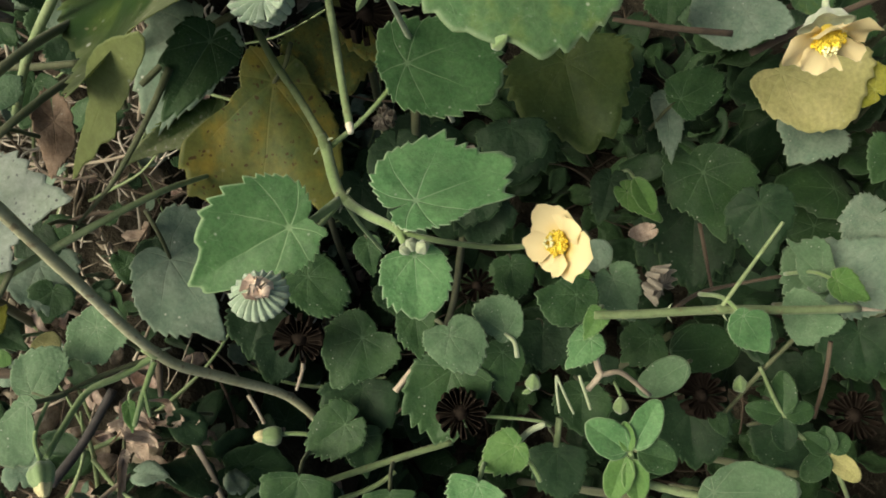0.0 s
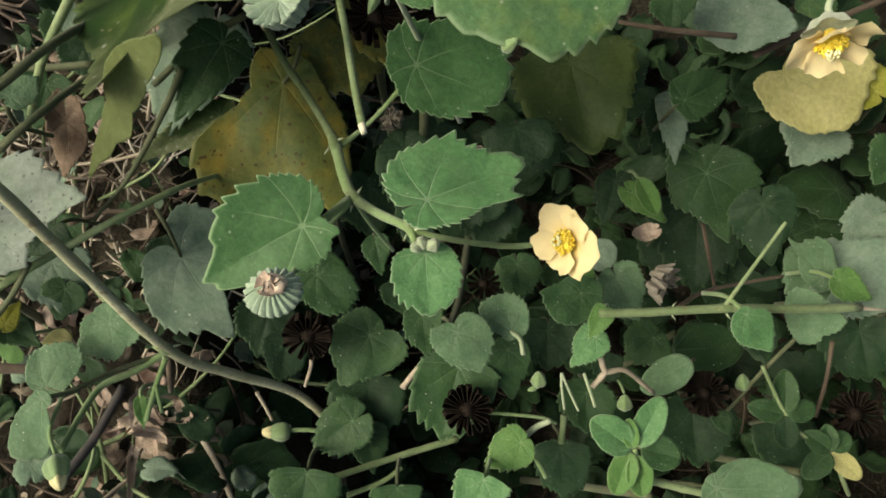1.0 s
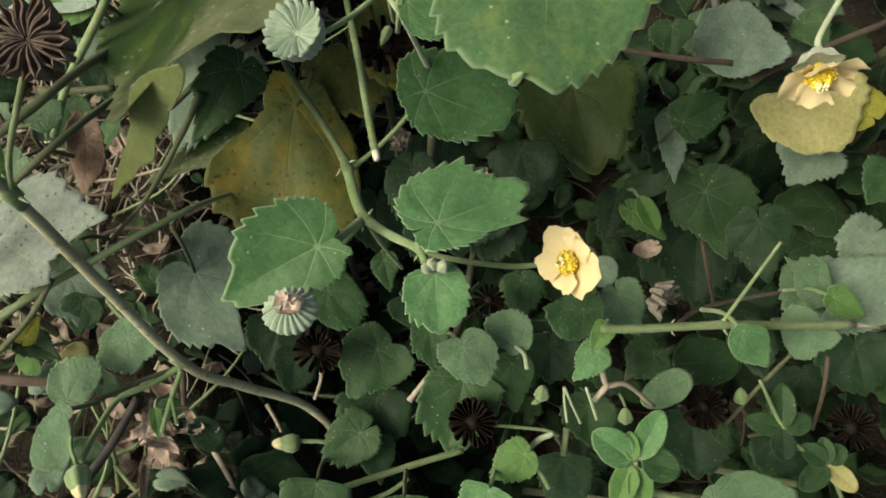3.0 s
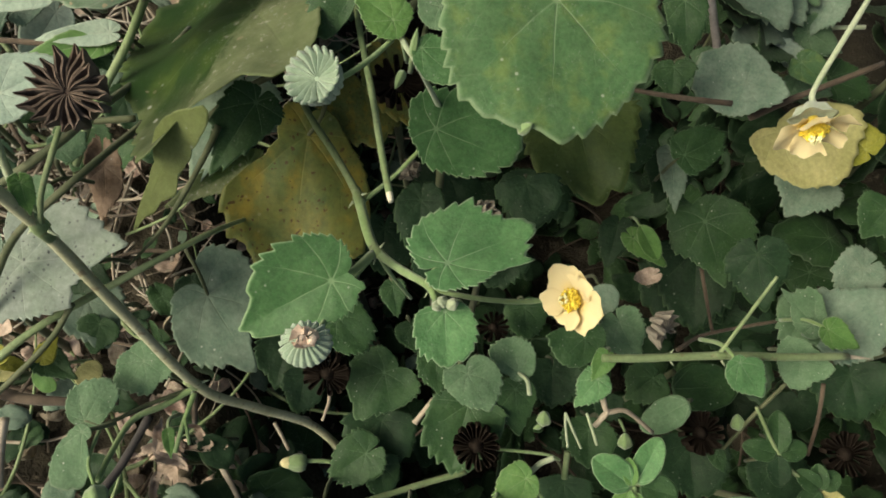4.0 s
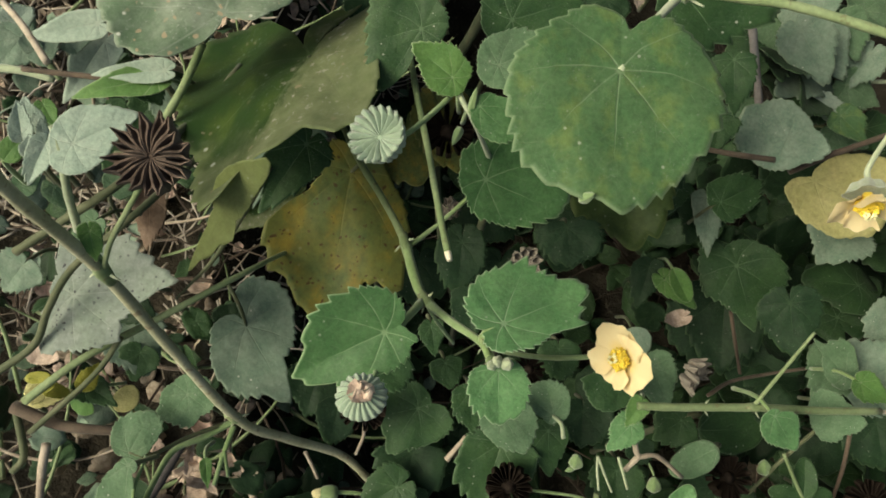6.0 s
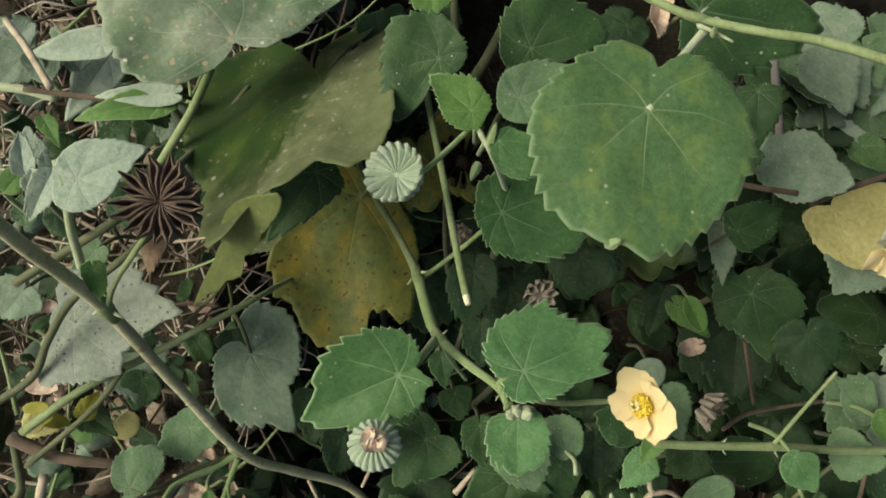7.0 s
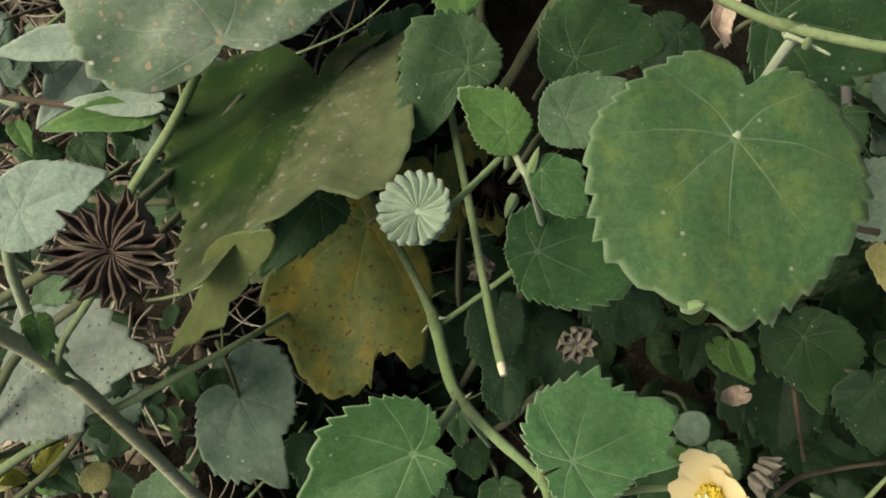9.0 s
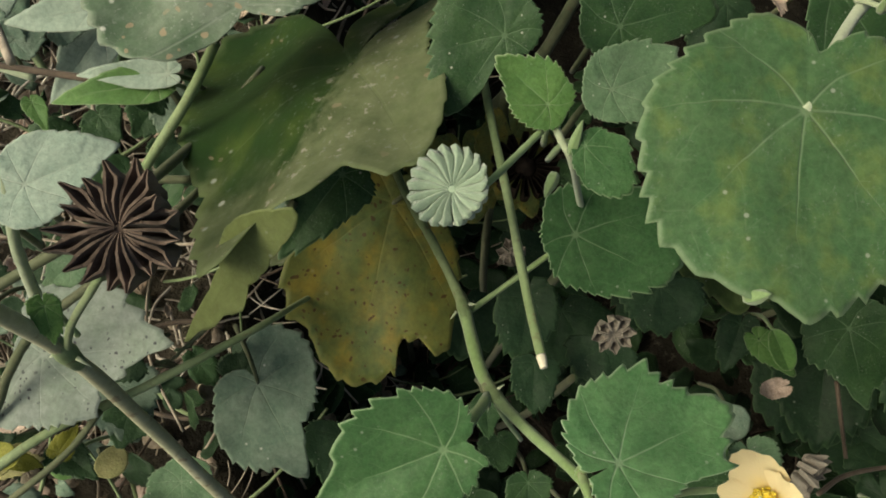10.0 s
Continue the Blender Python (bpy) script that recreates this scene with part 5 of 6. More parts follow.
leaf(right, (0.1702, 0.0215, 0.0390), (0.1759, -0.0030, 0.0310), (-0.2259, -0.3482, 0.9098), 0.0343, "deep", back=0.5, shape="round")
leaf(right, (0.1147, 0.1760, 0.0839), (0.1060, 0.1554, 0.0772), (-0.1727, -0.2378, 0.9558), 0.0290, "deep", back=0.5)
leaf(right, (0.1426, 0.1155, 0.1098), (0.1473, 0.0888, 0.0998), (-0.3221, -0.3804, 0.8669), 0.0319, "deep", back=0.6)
capsule(right, (0.1183, 0.0343, 0.0768), (0.1371, -0.1377, 0.9809), 0.0109, ripe=3, count=13, label="dry dark brown seed capsule")
capsule(right, (0.1984, 0.0271, 0.0566), (-0.2060, -0.1698, 0.9637), 0.0120, ripe=3, count=13, label="dry dark brown seed capsule")
bud(right, (0.1420, 0.0378, 0.0643), (-0.1256, 0.8111, 0.5713), 0.0082, slim=1.25, label="round green bud")
stem(right, [(0.1611, 0.0590, 0.0848), (0.1474, 0.0439, 0.0725), (0.1416, 0.0356, 0.0646), (0.1328, 0.0245, 0.0557)], 0.00104, 0.00082, STEM_DARK, "side_stem")
leaf(right, (0.1320, 0.0256, 0.0582), (0.1361, 0.0166, 0.0553), (-0.1143, -0.3531, 0.9286), 0.0098, "mid", back=0.4)
flower(right, (0.1972, 0.2660, 0.1003), (0.4925, -0.5392, 0.6832), 0.0098, opening=0.7, label="small yellow flower far behind")

# leaves deep in the thicket, most in colours darkened for shade

deep = thing("mallow_plant", (0.0052, 0.1291, 0.0415), "mallow plant deep in the shade", "plant", "mallow plants of the thicket")
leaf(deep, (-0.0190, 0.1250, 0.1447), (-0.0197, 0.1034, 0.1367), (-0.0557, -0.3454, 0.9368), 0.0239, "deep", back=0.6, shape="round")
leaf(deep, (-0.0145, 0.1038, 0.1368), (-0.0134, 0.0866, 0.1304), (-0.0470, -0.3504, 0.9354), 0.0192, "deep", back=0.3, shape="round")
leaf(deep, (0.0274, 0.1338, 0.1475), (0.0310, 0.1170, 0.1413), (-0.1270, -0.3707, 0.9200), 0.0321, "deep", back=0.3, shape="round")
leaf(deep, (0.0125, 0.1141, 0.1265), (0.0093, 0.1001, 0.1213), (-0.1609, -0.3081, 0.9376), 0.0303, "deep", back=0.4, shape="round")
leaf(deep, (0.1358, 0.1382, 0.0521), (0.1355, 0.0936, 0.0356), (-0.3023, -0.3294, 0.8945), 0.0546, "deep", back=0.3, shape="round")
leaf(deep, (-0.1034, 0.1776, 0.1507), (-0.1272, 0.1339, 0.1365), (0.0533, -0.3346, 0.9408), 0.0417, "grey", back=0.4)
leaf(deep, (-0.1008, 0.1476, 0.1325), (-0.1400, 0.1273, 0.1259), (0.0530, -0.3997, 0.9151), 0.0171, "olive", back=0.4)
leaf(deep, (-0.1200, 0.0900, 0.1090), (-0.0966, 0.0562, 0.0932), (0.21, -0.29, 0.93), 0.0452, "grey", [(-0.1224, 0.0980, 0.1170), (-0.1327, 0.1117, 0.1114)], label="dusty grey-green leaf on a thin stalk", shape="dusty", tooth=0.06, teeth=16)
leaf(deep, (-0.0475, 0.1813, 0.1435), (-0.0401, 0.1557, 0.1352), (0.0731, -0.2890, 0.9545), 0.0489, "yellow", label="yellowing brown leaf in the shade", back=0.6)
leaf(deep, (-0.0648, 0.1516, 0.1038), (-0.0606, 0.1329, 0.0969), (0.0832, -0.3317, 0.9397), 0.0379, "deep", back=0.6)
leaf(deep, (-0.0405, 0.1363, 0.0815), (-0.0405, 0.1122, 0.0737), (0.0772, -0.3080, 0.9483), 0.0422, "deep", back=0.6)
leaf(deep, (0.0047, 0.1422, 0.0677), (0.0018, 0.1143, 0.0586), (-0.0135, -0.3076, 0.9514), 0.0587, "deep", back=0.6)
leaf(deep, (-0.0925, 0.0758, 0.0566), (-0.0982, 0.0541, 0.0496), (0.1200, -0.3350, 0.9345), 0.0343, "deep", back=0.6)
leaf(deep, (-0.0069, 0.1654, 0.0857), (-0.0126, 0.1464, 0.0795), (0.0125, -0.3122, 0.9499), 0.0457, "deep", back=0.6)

# leaves of the left side

left = thing("mallow_plant", (-0.2152, 0.1076, 0.1192), "dusty mallow plant beside the slanting stem", "plant", "mallow plants of the thicket")
leaf(left, (-0.1731, 0.0856, 0.1676), (-0.1291, 0.0919, 0.1729), (-0.0954, -0.1640, 0.9818), 0.0538, "speckled", label="pale dusty leaf with black specks", shape="specked", teeth=16, tooth=0.07)
leaf(left, (-0.1698, 0.0835, 0.1206), (-0.1598, 0.0627, 0.1139), (0.3298, -0.1447, 0.9329), 0.0309, "grey", back=0.5)
leaf(left, (-0.1370, 0.1100, 0.2521), (-0.1190, 0.1211, 0.2523), (0.1889, -0.3180, 0.9291), 0.0211, "pale", label="pale downy heart-shaped leaf", wave=0.02, shape="downy", teeth=16, tooth=0.03, fold_right=14)
leaf(left, (-0.1451, 0.1091, 0.2522), (-0.1502, 0.0972, 0.2480), (0.2945, -0.4300, 0.8535), 0.0084, "pale", back=0.5, fold=0.4)
leaf(left, (-0.1595, 0.1213, 0.2407), (-0.1618, 0.1305, 0.2440), (0.3571, -0.2358, 0.9038), 0.0108, "pale", back=0.5)
leaf(left, (-0.1503, 0.1758, 0.1858), (-0.1881, 0.1665, 0.1827), (0.0197, -0.3864, 0.9221), 0.0138, "lime", shape="heart", back=0.5, tooth=0.03, fold=0.2)
leaf(left, (-0.1464, 0.1779, 0.1887), (-0.1793, 0.1752, 0.1879), (0.0080, -0.3530, 0.9356), 0.0110, "pale", shape="heart", back=0.5, tooth=0.03, fold=0.3)
leaf(left, (-0.2053, 0.2268, 0.1377), (-0.2259, 0.1954, 0.1265), (0.2343, -0.4603, 0.8563), 0.0219, "pale", back=0.3, tooth=0.03)
leaf(left, (-0.1910, 0.2133, 0.1699), (-0.2261, 0.2063, 0.1676), (0.0266, -0.4266, 0.9041), 0.0147, "pale", shape="heart", back=0.5, tooth=0.03)
leaf(left, (-0.2324, 0.2107, 0.1586), (-0.2440, 0.1967, 0.1537), (0.2395, -0.4969, 0.8341), 0.0228, "grey", back=0.6)
leaf(left, (-0.1575, 0.1862, 0.1602), (-0.1618, 0.1723, 0.1551), (0.2433, -0.4003, 0.8835), 0.0154, "grey", back=0.5)
leaf(left, (-0.1816, 0.1745, 0.1614), (-0.1731, 0.1650, 0.1578), (0.2271, -0.1620, 0.9603), 0.0173, "mid", back=0.5)
leaf(left, (-0.2556, 0.2120, 0.0961), (-0.2461, 0.1984, 0.0910), (0.2903, -0.1520, 0.9448), 0.0111, "lime", back=0.4)
leaf(left, (-0.1860, 0.1684, 0.1235), (-0.1912, 0.1489, 0.1172), (0.3307, -0.3690, 0.8686), 0.0283, "mid", back=0.6)
leaf(left, (-0.1755, 0.1922, 0.1365), (-0.1831, 0.1802, 0.1326), (0.2776, -0.4507, 0.8484), 0.0202, "mid", back=0.6)
leaf(left, (-0.1558, 0.1710, 0.1492), (-0.1512, 0.1566, 0.1439), (0.2639, -0.2615, 0.9284), 0.0247, "deep", back=0.6)
leaf(left, (-0.1633, 0.0937, 0.1366), (-0.1730, 0.0829, 0.1327), (0.0492, -0.3787, 0.9242), 0.0255, "deep", back=0.6)
leaf(left, (-0.1638, 0.0727, 0.1182), (-0.1671, 0.0600, 0.1135), (0.1993, -0.3835, 0.9018), 0.0198, "mid", back=0.6)
leaf(left, (-0.1304, 0.0947, 0.0940), (-0.1265, 0.1065, 0.0984), (0.1033, -0.3726, 0.9222), 0.0269, "deep", back=0.6)
leaf(left, (-0.1974, 0.0542, 0.0904), (-0.2039, 0.0470, 0.0877), (0.0195, -0.3557, 0.9344), 0.0142, "lime", shape="oval")
leaf(left, (-0.1835, 0.0576, 0.0915), (-0.1735, 0.0517, 0.0892), (0.2339, 0.0239, 0.9720), 0.0142, "straw", shape="oval")
leaf(left, (-0.1989, 0.0549, 0.1428), (-0.1883, 0.0564, 0.1433), (-0.0286, -0.1442, 0.9891), 0.0052, "lemon", shape="oval")
leaf(left, (-0.1940, 0.0506, 0.1413), (-0.1858, 0.0532, 0.1422), (-0.0425, -0.2067, 0.9775), 0.0047, "lemon", shape="oval")
stem(left, [(-0.1805, 0.0924, 0.1986), (-0.1610, 0.1036, 0.2058), (-0.1424, 0.1150, 0.2119), (-0.1329, 0.1330, 0.2066), (-0.1290, 0.1613, 0.1859), (-0.1218, 0.1939, 0.1710)], 0.00163, 0.00152, STEM_DARK, "stem")
stem(left, [(-0.2032, 0.0533, 0.1582), (-0.1851, 0.0651, 0.1655), (-0.1779, 0.0780, 0.1743), (-0.1665, 0.0910, 0.1853), (-0.1482, 0.1045, 0.1943), (-0.1365, 0.1212, 0.1918), (-0.1301, 0.1472, 0.1755), (-0.1177, 0.1849, 0.1625)], 0.00157, 0.00128, STEM_DARK, "stem")
stem(left, [(-0.1985, 0.0460, 0.1396), (-0.1746, 0.0634, 0.1479), (-0.1440, 0.0798, 0.1558), (-0.1143, 0.1030, 0.1491), (-0.1040, 0.1198, 0.1286), (-0.0965, 0.1339, 0.1070)], 0.00189, 0.00086, STEM, "stem")
stem(left, [(-0.1925, 0.0335, 0.1405), (-0.1654, 0.0558, 0.1537), (-0.1524, 0.0703, 0.1641)], 0.00128, 0.00112, STEM_DARK, "stem")
stem(left, [(-0.1429, 0.0915, 0.2279), (-0.1406, 0.0985, 0.2431), (-0.1405, 0.1063, 0.2502), (-0.1439, 0.1148, 0.2532)], 0.00145, 0.00101, STEM_PALE, "stem")
stem(left, [(-0.2081, 0.0180, 0.1191), (-0.2036, 0.0251, 0.1216), (-0.2081, 0.0434, 0.1281)], 0.00171, 0.00171, STEM_DARK, "stem")
stem(left, [(-0.1676, 0.1466, 0.1721), (-0.1547, 0.1464, 0.1721), (-0.1376, 0.1478, 0.1725)], 0.00150, 0.00139, STEM_DARK, "stem")
stem(left, [(-0.2451, 0.2234, 0.1429), (-0.2319, 0.2130, 0.1389), (-0.2238, 0.2044, 0.1356)], 0.00196, 0.00147, STEM, "stem")

# leafy herb with rounded leaflets

herb = thing("wild_herb", (0.0862, -0.0146, 0.0693), "small bright herb with smooth oval leaflets", "plant", "")
leaf(herb, (0.0741, 0.0084, 0.1115), (0.0569, 0.0196, 0.1151), (0.0857, -0.1861, 0.9788), 0.0149, "fresh", shape="oval", fold=0.15)
leaf(herb, (0.0759, 0.0095, 0.1118), (0.0863, 0.0282, 0.1179), (-0.2518, -0.1695, 0.9528), 0.0122, "fresh", shape="oval", fold=0.15)
leaf(herb, (0.0777, 0.0088, 0.1116), (0.0933, 0.0045, 0.1102), (0.0652, -0.0864, 0.9941), 0.0140, "mid", shape="oval", fold=0.15)
leaf(herb, (0.0732, 0.0071, 0.1111), (0.0669, -0.0099, 0.1056), (-0.2400, -0.2178, 0.9460), 0.0117, "lime", shape="oval", fold=0.15)
leaf(herb, (0.0755, 0.0058, 0.1107), (0.0786, -0.0105, 0.1053), (-0.1136, -0.3267, 0.9383), 0.0113, "lime", shape="oval", fold=0.15)
leaf(herb, (0.0741, 0.0084, 0.1115), (0.0725, 0.0202, 0.1153), (-0.1305, -0.3220, 0.9377), 0.0068, "lime", shape="oval", fold=0.15)
stem(herb, [(0.0751, 0.0084, 0.1104), (0.0793, -0.0013, 0.0999), (0.0871, -0.0142, 0.0800)], 0.00113, 0.00122, STEM_YOUNG, "stem")
stem(herb, [(0.0828, -0.0035, 0.0992), (0.0974, -0.0069, 0.0960), (0.1197, -0.0114, 0.0914)], 0.00186, 0.00166, STEM, "stem")

herb_two = thing("wild_herb", (0.1959, -0.0136, 0.0328), "slender herb with three-part oval leaflets", "plant", "")
leaf(herb_two, (0.1596, 0.0263, 0.0668), (0.1601, 0.0457, 0.0731), (-0.3021, -0.2870, 0.9091), 0.0122, "mid", shape="oval", fold=0.12)
leaf(herb_two, (0.1591, 0.0258, 0.0667), (0.1426, 0.0295, 0.0679), (0.0443, -0.1292, 0.9906), 0.0111, "mid", shape="oval", fold=0.12)
leaf(herb_two, (0.1607, 0.0258, 0.0667), (0.1744, 0.0295, 0.0679), (-0.0911, 0.0086, 0.9958), 0.0111, "mid", shape="oval", fold=0.12)
leaf(herb_two, (0.1596, 0.0250, 0.0664), (0.1607, 0.0099, 0.0615), (-0.2789, -0.3143, 0.9074), 0.0117, "deep", shape="oval", fold=0.12)
leaf(herb_two, (0.1805, 0.0099, 0.0615), (0.1699, 0.0174, 0.0640), (0.0217, -0.2812, 0.9594), 0.0106, "mid", shape="oval", fold=0.12)
leaf(herb_two, (0.1813, 0.0099, 0.0615), (0.1898, 0.0174, 0.0640), (-0.2859, 0.0094, 0.9582), 0.0101, "mid", shape="oval", fold=0.12)
leaf(herb_two, (0.1808, 0.0086, 0.0611), (0.1686, -0.0027, 0.0574), (-0.2933, 0.0048, 0.9560), 0.0117, "mid", shape="oval", fold=0.12)
leaf(herb_two, (0.1819, 0.0086, 0.0611), (0.1951, -0.0027, 0.0574), (-0.0030, -0.3121, 0.9500), 0.0106, "straw", shape="oval", fold=0.12)
leaf(herb_two, (0.1811, 0.0094, 0.0613), (0.1797, 0.0212, 0.0652), (-0.2968, -0.3248, 0.8980), 0.0090, "mid", shape="oval", fold=0.12)
stem(herb_two, [(0.1464, 0.0470, 0.0788), (0.1601, 0.0263, 0.0658), (0.1710, 0.0150, 0.0611), (0.1825, 0.0094, 0.0582), (0.1986, -0.0108, 0.0390)], 0.00091, 0.00111, STEM, "stem")

# loose sticks

cut = thing("cut_stem", (-0.0462, 0.1921, 0.2062), "bare cut green stem hanging in the thicket", "stem", "")
stem(cut, [(-0.0462, 0.1921, 0.2062), (-0.0404, 0.1614, 0.2133), (-0.0337, 0.1311, 0.2216), (-0.0278, 0.1017, 0.2313), (-0.0245, 0.0870, 0.2366)], 0.00124, 0.00112, STEM, "stem")
stem(cut, [(-0.0247, 0.0876, 0.2366), (-0.0240, 0.0848, 0.2374)], 0.00113, 0.00086, PITH, "cut_end", "pale dry pith at the cut")
loose_stick("twig", [(0.0634, 0.1618, 0.1803), (0.0759, 0.1587, 0.1812), (0.0909, 0.1563, 0.1814), (0.1069, 0.1550, 0.1809)], 0.00083, 0.00129, TWIG, "smooth brown twig lying over leaves", "twig", "twigs")
loose_stick("twig", [(-0.2257, 0.2114, 0.1839), (-0.1985, 0.1850, 0.2050), (-0.1715, 0.1562, 0.2238)], 0.00150, 0.00130, TWIG_PALE, "straight tan dry stalk over leaves", "twig", "twigs")
loose_stick("twig", [(0.1241, 0.1615, 0.1587), (0.1397, 0.1682, 0.1621), (0.1564, 0.1744, 0.1654), (0.1798, 0.1827, 0.1704)], 0.00152, 0.00125, TWIG, "dark brown twig between leaves", "twig", "twigs")
loose_stick("twig", [(0.1067, 0.2241, 0.1758), (0.1091, 0.2072, 0.1698), (0.1126, 0.1873, 0.1616)], 0.00190, 0.00170, TWIG_GREY, "grey weathered twig between leaves", "twig", "twigs")
loose_stick("twig", [(0.0618, 0.0536, 0.1136), (0.0641, 0.0446, 0.1106), (0.0667, 0.0399, 0.1080), (0.0750, 0.0404, 0.1072), (0.0896, 0.0324, 0.0951)], 0.00141, 0.00098, TWIG_PALE, "forked pinkish brown dry twig", "twig", "twigs")
loose_stick("twig", [(0.0667, 0.0403, 0.1082), (0.0610, 0.0338, 0.1040)], 0.00142, 0.00119, TWIG_PALE, "short pinkish brown dry twig", "twig", "twigs")
loose_stick("twig", [(0.1039, 0.0707, 0.0970), (0.1183, 0.0792, 0.0914), (0.1421, 0.0855, 0.0861), (0.1712, 0.0914, 0.0827)], 0.00101, 0.00081, TWIG, "curved dark brown twig between leaves", "twig", "twigs")
loose_stick("twig", [(0.1315, 0.1223, 0.0665), (0.1338, 0.1035, 0.0635), (0.1359, 0.0888, 0.0609)], 0.00101, 0.00086, TWIG, "upright thin brown dry stalk", "twig", "twigs")
loose_stick("twig", [(0.1875, 0.0609, 0.0675), (0.1875, 0.0446, 0.0570), (0.1846, 0.0265, 0.0459)], 0.00109, 0.00098, TWIG, "reddish brown dry stalk", "twig", "twigs")
loose_stick("twig", [(-0.0557, -0.0045, 0.0779), (-0.0362, 0.0017, 0.0767), (-0.0163, 0.0080, 0.0746), (0.0041, 0.0140, 0.0733)], 0.00149, 0.00154, STEM, "olive brown lying stalk", "twig", "twigs")
loose_stick("twig", [(-0.0450, -0.0107, 0.0811), (-0.0305, -0.0054, 0.0807), (-0.0208, 0.0010, 0.0807)], 0.00122, 0.00099, STEM, "olive brown lying stalk", "twig", "twigs")
loose_stick("twig", [(-0.1698, -0.0049, 0.0830), (-0.1603, 0.0142, 0.0787), (-0.1501, 0.0364, 0.0806)], 0.00220, 0.00206, BARK_BLACK, "black woody twig over litter", "twig", "twigs")
loose_stick("twig", [(-0.2115, 0.1807, 0.1800), (-0.1889, 0.1795, 0.1794), (-0.1647, 0.1789, 0.1779), (-0.1549, 0.1793, 0.1768)], 0.00122, 0.00144, TWIG, "thin dark brown twig over leaves", "twig", "twigs")
loose_stick("twig", [(-0.0120, 0.0452, 0.0992), (-0.0169, 0.0389, 0.0972), (-0.0206, 0.0342, 0.0957)], 0.00098, 0.00147, TWIG_PALE, "short pale broken twig", "twig", "twigs")
loose_stick("twig", [(-0.2031, 0.0435, 0.1388), (-0.1839, 0.0377, 0.1366), (-0.1658, 0.0365, 0.1340), (-0.1433, 0.0371, 0.1310)], 0.00284, 0.00144, TWIG, "thick grey brown dead stem", "twig", "twigs")
loose_stick("twig", [(0.0393, 0.1662, 0.1070), (0.0474, 0.1624, 0.1058), (0.0541, 0.1590, 0.1047)], 0.00108, 0.00108, TWIG, "thin reddish dry twig in shade", "twig", "twigs")
loose_stick("twig", [(-0.0940, 0.0362, 0.0595), (-0.0904, 0.0298, 0.0554), (-0.0871, 0.0234, 0.0522)], 0.00109, 0.00083, TWIG_PALE, "thin grey dry twig in shade", "twig", "twigs")
loose_stick("twig", [(-0.1940, 0.0302, 0.1234), (-0.1954, 0.0186, 0.1192), (-0.1956, 0.0024, 0.1135)], 0.00196, 0.00171, TWIG_PALE, "pale upright dry stalk in litter", "twig", "twigs")
loose_stick("twig", [(-0.1233, 0.0463, 0.0996), (-0.1262, 0.0335, 0.0849)], 0.00147, 0.00126, TWIG, "short brown dry stalk in litter", "twig", "twigs")
loose_stick("twig", [(-0.1730, 0.1056, 0.1084), (-0.1563, 0.1116, 0.1082), (-0.1385, 0.1116, 0.1082)], 0.00101, 0.00102, TWIG, "thin reddish brown twig", "twig", "twigs")
loose_stick("twig", [(-0.1278, 0.0212, 0.0441), (-0.1165, 0.0024, 0.0381), (-0.1081, -0.0163, 0.0320)], 0.00169, 0.00141, TWIG_PALE, "dry stalk among litter", "twig", "twigs")

# small dry bits caught in the leaves

husk = thing("dry_husk", (0.0077, 0.1116, 0.1598), "small dry pale brown flower husk", "husk", "")
capsule(husk, (0.0070, 0.1122, 0.1632), (0.1997, -0.6240, 0.7555), 0.0067, ripe=2, count=8)

husk_two = thing("dry_husk", (-0.0247, 0.1453, 0.1318), "small withered yellowish flower bit", "husk", "")
capsule(husk_two, (-0.0247, 0.1460, 0.1320), (-0.6192, 0.0275, 0.7848), 0.0059, ripe=2, count=7)
leaf(right, (0.0935, 0.1379, 0.0887), (0.1036, 0.1211, 0.0823), (-0.1181, -0.4116, 0.9037), 0.0104, "lime", shape="oval", fold=0.4)
leaf(deep, (0.1013, 0.1151, 0.0727), (0.0910, 0.1113, 0.0714), (-0.1071, -0.0545, 0.9927), 0.0095, "dry", label="curled brown dead leaf", cup=0.9)
leaf(upper, (0.0482, 0.2236, 0.2060), (0.0450, 0.2052, 0.1987), (-0.10, -0.35, 0.93), 0.0090, "dry", label="shrivelled pinkish brown dead leaf", back=0.6, cup=0.6, wave=0.3, fold=0.4)
leaf(left, (-0.1708, 0.1472, 0.1279), (-0.1681, 0.1216, 0.1187), (0.2828, -0.2968, 0.9121), 0.0164, "brown", label="hanging brown dead leaf", cup=0.5, wave=0.2)
leaf(branch, (-0.1525, 0.0268, 0.0459), (-0.1661, 0.0189, 0.0381), (-0.4315, -0.1400, 0.8912), 0.0048, "dry", label="shrivelled pinkish brown dead leaf", back=0.4, tooth=0.3, cup=0.8, wave=0.5, fold=0.6)
leaf(branch, (-0.1325, 0.0220, 0.0521), (-0.1457, 0.0250, 0.0567), (0.3786, 0.3707, 0.8481), 0.0051, "dry", label="shrivelled pinkish brown dead leaf", back=0.4, tooth=0.3, cup=0.8, wave=0.5, fold=0.6)
leaf(branch, (-0.1355, 0.0014, 0.0318), (-0.1320, 0.0149, 0.0332), (0.5219, -0.2258, 0.8226), 0.0058, "dry", label="shrivelled pinkish brown dead leaf", back=0.4, tooth=0.3, cup=0.8, wave=0.5, fold=0.6)
leaf(branch, (-0.1295, 0.0270, 0.0519), (-0.1443, 0.0380, 0.0558), (-0.0370, -0.3778, 0.9251), 0.0064, "dry", label="shrivelled pinkish brown dead leaf", back=0.4, tooth=0.3, cup=0.8, wave=0.5, fold=0.6)
